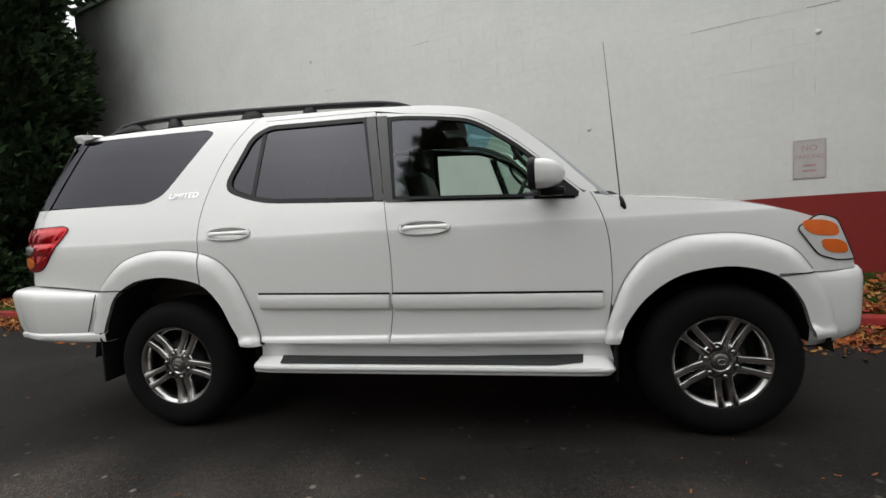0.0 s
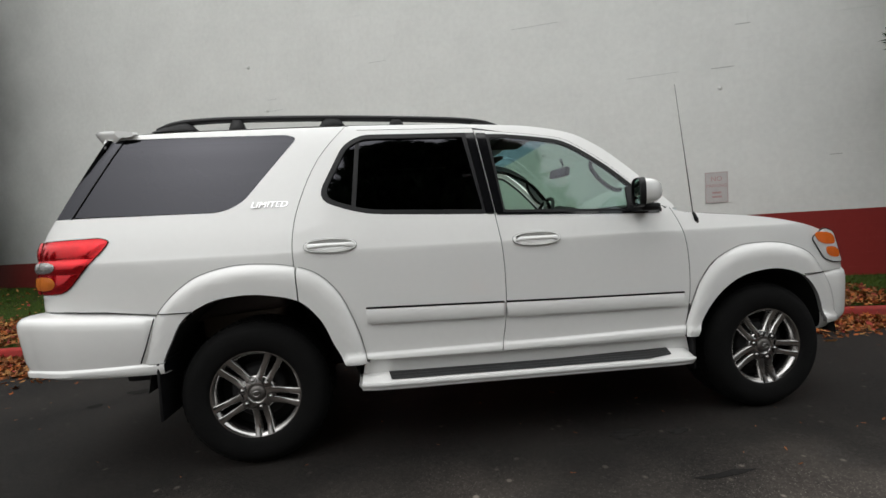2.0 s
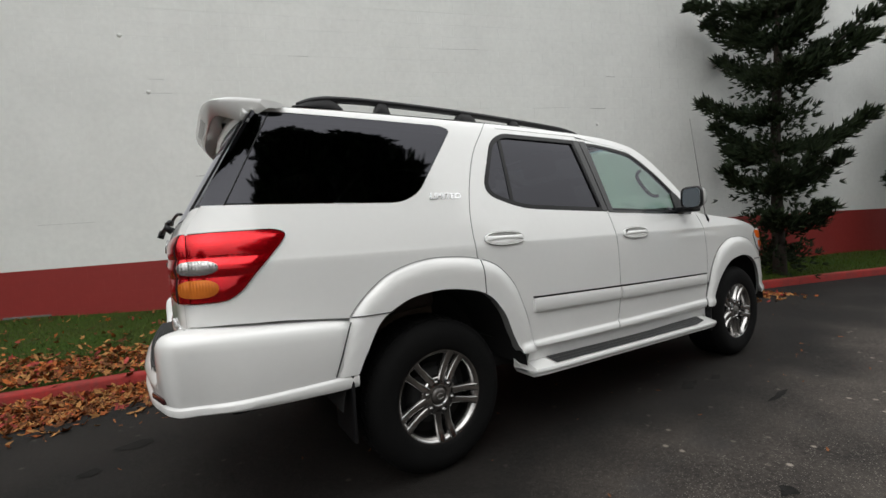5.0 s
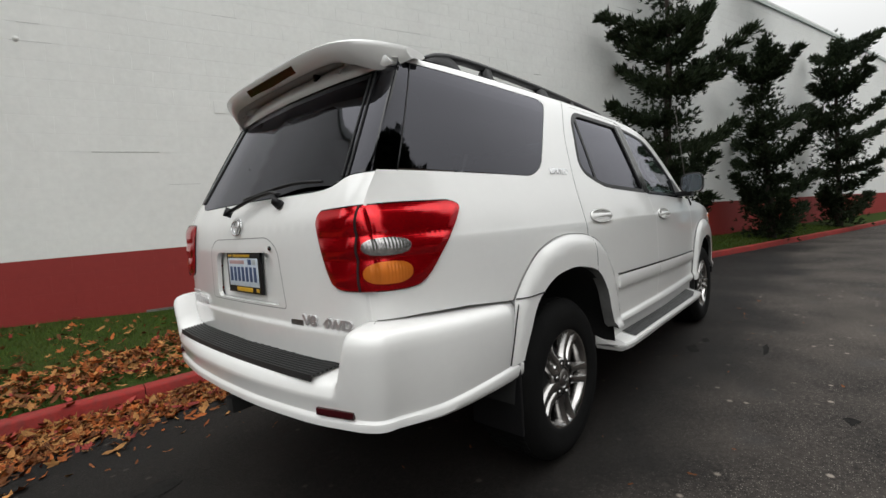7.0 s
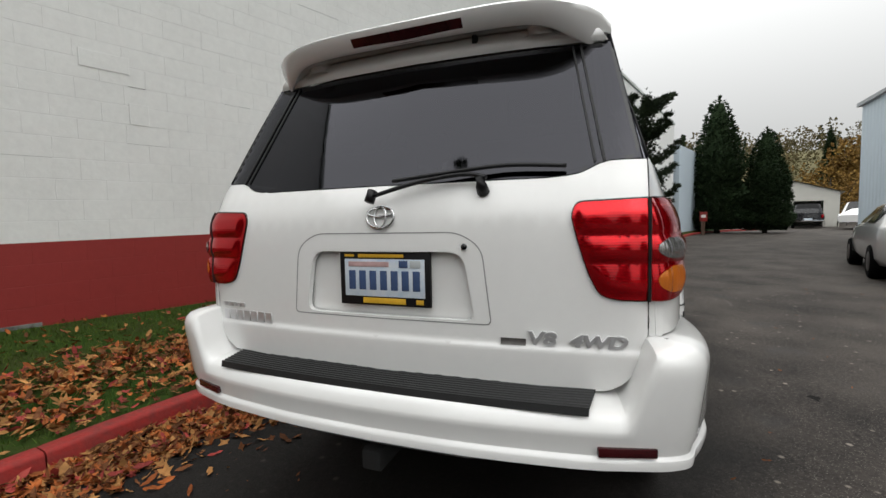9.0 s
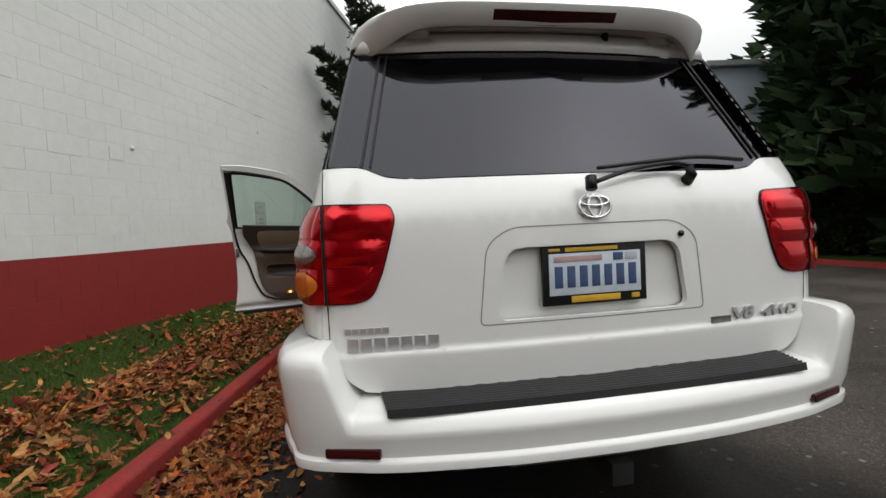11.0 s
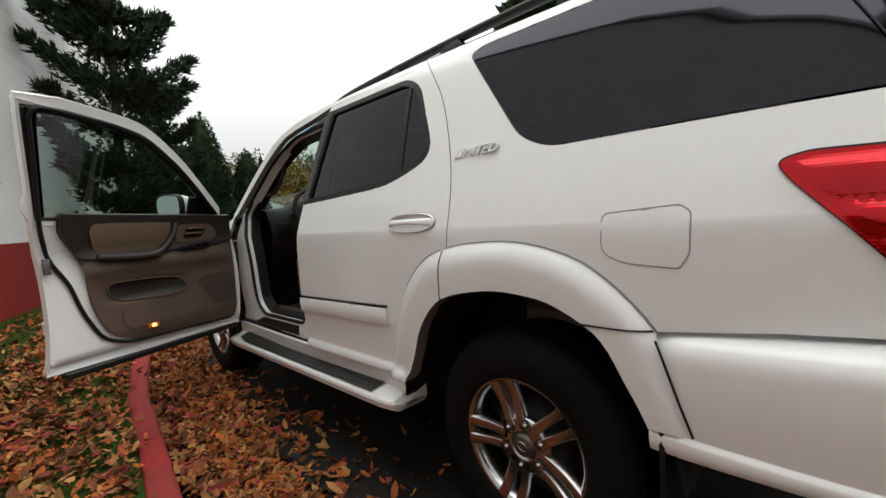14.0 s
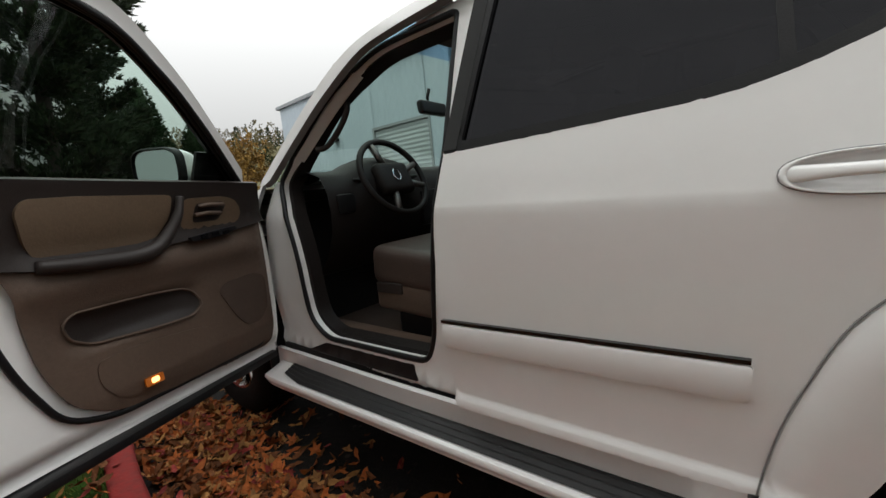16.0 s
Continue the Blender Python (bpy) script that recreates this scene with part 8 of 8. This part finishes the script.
# ---- the pale blue building, the garage and the hill ----
shed = tagged(new("metal_building"), "pale blue metal-sided building with a roll-up door", "building")
ca, cb = Vector((8.7, -9.0, 0)), Vector((20.2, -10.2, 0))
sd = (cb - ca).normalized()
sn = Vector((-sd.y, sd.x, 0))
SH = 5.45


def shed_at(s, out, z):
    return ca + sd * s + sn * out + Vector((0, 0, z))


L = (cb - ca).length
door0, door1, door_h = 1.15, 4.1, 3.35
for nm, s0, s1, z0, z1 in (("siding", 0, door0, -0.1, SH), ("siding", door1, L, -0.1, SH), ("siding", door0, door1, door_h, SH)):
    v, f, n = [], [], int((s1 - s0) / 0.075)
    for k in range(n + 1):
        s = s0 + (s1 - s0) * k / n
        o = 0.018 if k % 4 in (0, 1) else 0.0
        v += [shed_at(s, o, z0), shed_at(s, o, z1)]
    f = [(2 * k, 2 * k + 2, 2 * k + 3, 2 * k + 1) for k in range(n)]
    made(nm, v, f, M["siding"], shed, "pale blue ribbed siding", smooth=False)
for k in range(22):
    z0 = k * door_h / 22
    vs = [shed_at(door0, -0.05, z0 + 0.004), shed_at(door1, -0.05, z0 + 0.004), shed_at(door1, -0.03, z0 + 0.075), shed_at(door0, -0.03, z0 + 0.075), shed_at(door1, -0.05, z0 + 0.150), shed_at(door0, -0.05, z0 + 0.150)]
    made("door_slat", vs, [(0, 1, 2, 3), (3, 2, 4, 5)], M["rollup"], shed, smooth=False)
fr = bmesh.new()
mshed = Matrix.Translation(ca) @ Matrix((sd, sn, UP)).transposed().to_4x4()
for dims in ((door0 - 0.1, door0, -0.06, 0.04, -0.1, door_h), (door1, door1 + 0.1, -0.06, 0.04, -0.1, door_h), (door0 - 0.1, door1 + 0.1, -0.06, 0.04, door_h, door_h + 0.1)):
    box(fr, *dims, mshed)
part("door_frame", fr, M["roofgrey"], shed, "grey door frame")
for nm, dims, mt in (("wall_core", (0.05, L - 0.05, -10, -0.08, -0.1, SH - 0.02), M["siding"]), ("roof_edge", (-0.15, L + 0.15, -10.2, 0.14, SH, SH + 0.14), M["roofgrey"])):
    bm = bmesh.new()
    box(bm, *dims, mshed)
    part(nm, bm, mt, shed)
bm = bmesh.new()
box(bm, 6.55, 6.95, 0.02, 0.28, 3.3, 3.42, mshed, 0.02)
part("wall_lamp", bm, M["black"], shed, "dark wall lamp")

gar = tagged(new("garage"), "cream garage with an open bay, at the end of the road", "garage")
gm = pose(41.0, -16.1, ground_z(41), 0, 0, -19)
bm = bmesh.new()
for dims in ((0, 8, -1.65, -0.70, 0, 2.75), (0, 8, 1.2, 4.6, 0, 2.75), (0, 0.3, -0.70, 1.2, 2.1, 2.75), (7.7, 8, -0.70, 1.2, 0, 2.75)):
    box(bm, *dims, gm)
part("wall", bm, M["cream"], gar, "cream walls")
v = [gm @ Vector(p) for p in ((-0.2, -1.95, 2.72), (-0.2, 1.5, 3.9), (-0.2, 4.95, 2.72), (8.2, -1.95, 2.72), (8.2, 1.5, 3.9), (8.2, 4.95, 2.72))]
made("roof", v, [(0, 1, 4, 3), (1, 2, 5, 4)], M["roofgrey"], gar, "grey gabled roof", smooth=False)
made("gable", [gm @ Vector(p) for p in ((0, -1.65, 2.75), (0, 4.6, 2.75), (0, 1.5, 3.84))], [(0, 1, 2)], M["cream"], gar, "cream gable", smooth=False)


def hill_z(x, y):
    d = math.hypot(x, y + 2)
    t = min(max((d - 58) / 70, 0), 1)
    return ground_z(60) + 21 * t * t * (3 - 2 * t) * (0.78 + 0.30 * noise.noise((x * 0.012, y * 0.012, 3))) + 1.2 * noise.noise((x * 0.06, y * 0.06, 1)) * t - 0.5


hv, hf, na, nr = [], [], 40, 22
for i in range(na + 1):
    a = radians(-52 + 62 * i / na)
    for j in range(nr + 1):
        d = 52 + 150 * (j / nr) ** 1.3
        x, y = d * math.cos(a), d * math.sin(a)
        hv.append((x, y, hill_z(x, y)))
for i in range(na):
    for j in range(nr):
        hf.append((i * (nr + 1) + j, i * (nr + 1) + j + 1, (i + 1) * (nr + 1) + j + 1, (i + 1) * (nr + 1) + j))
tagged(made("hillside", hv, hf, M["hillgrass"]), "autumn hillside beyond the road", "hill", kind="structure")


def hill_woods():
    rr = random.Random(12)
    sets = {"autumn": ([], []), "cypress": ([], []), "hillgrass": ([], [])}
    for k in range(900):
        a, d = radians(rr.uniform(-46, 4)), rr.uniform(62, 150)
        x, y = d * math.cos(a), d * math.sin(a)
        kind = rr.choices(("autumn", "cypress", "hillgrass"), (0.42, 0.18, 0.40))[0]
        tall = rr.uniform(1.5, 4.0) if kind == "hillgrass" else rr.uniform(3.0, 6.5) * (1.0 if d > 95 else 0.7)
        v, f = sets[kind]
        base = Vector((x, y, hill_z(x, y)))
        for j in range(60):
            h = rr.random()
            w = (0.34 * math.sin(math.pi * (0.12 + 0.8 * h)) if kind != "cypress" else 0.24 * (1.02 - h)) * tall
            w2 = rr.uniform(0, 2 * math.pi)
            p = base + Vector((math.cos(w2) * w * rr.random() ** 0.5, math.sin(w2) * w * rr.random() ** 0.5, h * tall))
            tuft(v, f, p, Vector((rr.uniform(-1, 1), rr.uniform(-1, 1), rr.uniform(0, 1))), tall * 0.075, rr, 4, 0.38)
    for kind, lab in (("autumn", "yellow and rust autumn trees on the hill"), ("cypress", "dark evergreens on the hill"), ("hillgrass", "olive scrub on the hill")):
        tagged(made("woods", *sets[kind], M[kind], None, smooth=False), lab, "woods", kind="stuff")


hill_woods()


def autumn_tree(at, height, radius, seed, label):
    """A small broadleaf in autumn colour: a forked trunk and loose clumps of leaves."""
    rr = random.Random(seed)
    tree = tagged(new("autumn_tree"), label, "tree")
    bv, bf, lv, lf = [], [], [], []
    for k in range(6):
        a = k * 1.05 + rr.random()
        tip = Vector((math.cos(a) * radius * 0.6, math.sin(a) * radius * 0.6, height * rr.uniform(0.6, 0.95)))
        limb(bv, bf, [(0, 0, -0.3), (tip.x * 0.2, tip.y * 0.2, height * 0.35), tip], 0.10 * height / 8, 0.02, 6)
        for j in range(26):
            c = tip * rr.uniform(0.55, 1.0) + Vector((rr.gauss(0, 0.3), rr.gauss(0, 0.3), rr.gauss(0, 0.3))) * radius
            for _ in range(10):
                p = c + Vector((rr.gauss(0, 1), rr.gauss(0, 1), rr.gauss(0, 1))) * radius * 0.10
                tuft(lv, lf, p, Vector((rr.uniform(-1, 1), rr.uniform(-1, 1), rr.uniform(-0.3, 1))), height * 0.035, rr, 3, 0.4)
    made("trunk", bv, bf, M["bark"], tree, "dark forked trunk")
    made("crown", lv, lf, M["rust"], tree, "rust and yellow autumn leaves", smooth=False)
    tree.matrix_basis = pose(*at)
    return tree


for at, h, r, seed in (((54.5, -24.9), 10.5, 3.0, 61), ((50.5, -21.2), 5.6, 2.6, 62), ((57.0, -22.6), 6.5, 2.8, 63), ((52.0, -18.4), 4.4, 2.0, 64)):
    autumn_tree((*at, hill_z(*at) - 0.2), h, r, seed, "rusty orange autumn tree below the hillside")
far_spire = copy_thing(spire, pose(80.0, -32.0, hill_z(80, -32) - 0.3) @ Matrix.Diagonal((0.55, 0.55, 0.5, 1)))
tagged(far_spire, "small dark conifer on the skyline of the hill")

# ---- post, cone and other vehicles ----
post = tagged(new("sign_post"), "short brown post with a small red and white sign", "post")
boxed("post", (26.6, 26.78, -5.95, -5.77, ground_z(26), ground_z(26) + 1.05), M["wood"], post, "brown wooden post", 0.01)
boxed("sign_panel", (26.55, 26.6, -6.05, -5.67, ground_z(26) + 0.8, ground_z(26) + 1.35), M["kerb"], post, "small red sign", 0.01)
boxed("sign_mark", (26.54, 26.55, -5.98, -5.74, ground_z(26) + 1.02, ground_z(26) + 1.18), M["reflect"], post, "white mark")

cone = tagged(new("traffic_cone"), "orange traffic cone with pale bands", "cone")
for prof, mat, lab in (([(0.20, 0.03), (0.135, 0.05), (0.105, 0.25)], M["orange"], "orange"), ([(0.106, 0.25), (0.088, 0.38)], M["reflect"], "pale band"), ([(0.087, 0.38), (0.078, 0.46)], M["orange"], "orange"), ([(0.079, 0.46), (0.066, 0.55)], M["reflect"], "pale band"), ([(0.065, 0.55), (0.035, 0.74), (0.0, 0.745)], M["orange"], "orange")):
    v, f = lathe(prof, 28, "z")
    ob = made("cone_section", v, [q[::-1] for q in f], mat, cone, lab)
    ob.matrix_basis = pose(0, 0, 0)
boxed("cone_base", (-0.20, 0.20, -0.20, 0.20, 0, 0.035), M["orange"], cone, "orange base", 0.012)
cone.matrix_basis = pose(2.42, -7.45, 0)


def parked_car(name, stations, body_mat, m, label, wheels, lamps, cab=None):
    """A car from stations along its length: x, half width, sill, shoulder, roof, roof half width."""
    owner = tagged(new(name), label, "car")
    rows = []
    for x, w, z0, z1, z2, w2 in stations:
        half = [(x, w * 0.92, z0), (x, w, z0 + 0.12), (x, w * 1.01, (z0 + z1) / 2), (x, w * 0.985, z1 - 0.06), (x, w * 0.95, z1), (x, w2 + 0.02, z2 - 0.05), (x, w2 - 0.05, z2), (x, w2 * 0.5, z2 + 0.02), (x, 0, z2 + 0.025)]
        rows.append(half + [(q[0], -q[1], q[2]) for q in reversed(half[:-1])])
    body = grid_surface("body", rows, body_mat, owner, "painted body")
    body.data.set_sharp_from_angle(angle=radians(40))
    for r in (rows[0], rows[-1]):
        made("body_end", r, [tuple(range(len(r)))], body_mat, owner)
    for s in (-1, 1):
        for k in range(len(stations) - 1):
            a, b = stations[k], stations[k + 1]
            if a[4] - a[3] > 0.25 and b[4] - b[3] > 0.25:
                q = [(a[0] + 0.04, s * (a[1] * 0.95 + 0.004), a[3] + 0.03), (b[0] - 0.04, s * (b[1] * 0.95 + 0.004), b[3] + 0.03), (b[0] - 0.04, s * (b[5] + 0.03), b[4] - 0.07), (a[0] + 0.04, s * (a[5] + 0.03), a[4] - 0.07)]
                made("side_window", q, [(0, 1, 2, 3)], M["gloss"], owner, "dark side window", smooth=False)
    for k in range(len(stations) - 1):
        a, b = stations[k], stations[k + 1]
        if abs((a[4] - a[3]) - (b[4] - b[3])) > 0.25:
            q = []
            for st, u in ((a, 0.06), (b, -0.06)):
                for s in (-1, 1):
                    q.append((st[0] + u * 0.6, s * (st[5] - 0.10), st[4] + 0.034))
            made("screen", [q[0], q[1], q[3], q[2]], [(0, 1, 2, 3)], M["gloss"], owner, "dark glass", smooth=False)
    for x, r in wheels:
        for s in (-1, 1):
            v, f = lathe([(0.0, -0.01), (r * 0.6, -0.015), (r * 0.64, 0.0), (r * 0.9, -0.02), (r, 0.02), (r, 0.2), (0, 0.2)], 28)
            w = stations[len(stations) // 2][1] * 1.015
            wh = made("wheel", [(p[0] + x, (p[1] - w) * -s * -1 if s < 0 else -(p[1] - w), p[2] + r) for p in v], f, M["rubber"], owner, "dark wheel")
            v, f = lathe([(0.0, -0.022), (r * 0.5, -0.024), (r * 0.6, -0.012)], 20)
            made("wheel_disc", [(p[0] + x, (p[1] - w) if s < 0 else -(p[1] - w), p[2] + r) for p in v], f, M["dullmetal"], owner, "grey wheel disc")
    for dims, mat, lab in lamps:
        boxed("lamp", dims, mat, owner, lab, 0.012)
    owner.matrix_basis = m
    return owner


parked_car("sedan", [(-0.98, 0.78, 0.42, 0.86, 0.90, 0.66), (-0.90, 0.84, 0.30, 0.92, 0.97, 0.70), (-0.45, 0.88, 0.27, 0.96, 1.03, 0.70), (0.10, 0.89, 0.25, 0.97, 1.36, 0.56), (0.95, 0.89, 0.25, 0.96, 1.41, 0.56), (1.75, 0.89, 0.25, 0.95, 1.36, 0.57), (2.45, 0.88, 0.25, 0.92, 0.97, 0.66), (3.25, 0.84, 0.28, 0.80, 0.84, 0.62), (3.62, 0.74, 0.32, 0.66, 0.70, 0.55)],
           M["silver"], pose(7.4, -5.92, 0, 0, 0, -17), "silver-white sedan parked across the road", ((0.0, 0.31), (2.70, 0.31)),
           [((-1.0, -0.96, 0.30, 0.76, 0.72, 0.86), M["red"], "red tail lamp"), ((-1.0, -0.96, -0.76, -0.30, 0.72, 0.86), M["red"], "red tail lamp"), ((-1.005, -0.985, -0.24, 0.24, 0.70, 0.82), M["platewhite"], "pale number plate"), ((-1.03, -0.90, -0.80, 0.80, 0.36, 0.58), M["silver"], "bumper")])
pick = [(-1.3, 0.90, 0.55, 1.05, 1.10, 0.86), (-0.2, 0.92, 0.45, 1.08, 1.12, 0.86), (0.25, 0.92, 0.45, 1.08, 1.12, 0.86), (0.40, 0.92, 0.45, 1.08, 1.78, 0.70), (1.5, 0.92, 0.45, 1.08, 1.80, 0.70), (2.3, 0.92, 0.45, 1.06, 1.14, 0.80), (3.5, 0.88, 0.48, 1.00, 1.04, 0.78), (3.7, 0.82, 0.5, 0.9, 0.94, 0.74)]
parked_car("pickup", pick, M["darkcar"], pose(37.5, -14.6, ground_z(38), 0, 0, -18), "black pickup truck before the open garage", ((-0.4, 0.38), (2.9, 0.38)),
           [((-1.34, -1.28, 0.70, 0.86, 0.75, 1.0), M["red"], "red tail lamp"), ((-1.34, -1.28, -0.86, -0.70, 0.75, 1.0), M["red"], "red tail lamp"), ((-1.34, -1.29, -0.25, 0.25, 0.62, 0.74), M["platewhite"], "pale number plate"), ((-1.4, -1.3, -0.9, 0.9, 0.5, 0.62), M["chrome"], "chrome bumper")])
parked_car("pickup", pick, M["white"], pose(35.6, -17.1, ground_z(35), 0, 0, 150), "white pickup truck parked by the metal building", ((-0.4, 0.38), (2.9, 0.38)),
           [((-1.34, -1.28, 0.70, 0.86, 0.75, 1.0), M["red"], "red tail lamp"), ((-1.34, -1.28, -0.86, -0.70, 0.75, 1.0), M["red"], "red tail lamp")])

# ---- the blocks of the wall that the camera passes nearest ----
for (r, c), (vs, fs, red) in near_blocks.items():
    ob = made("block", vs, fs, M["band"] if red else M["wall"], wall_owner, smooth=False)
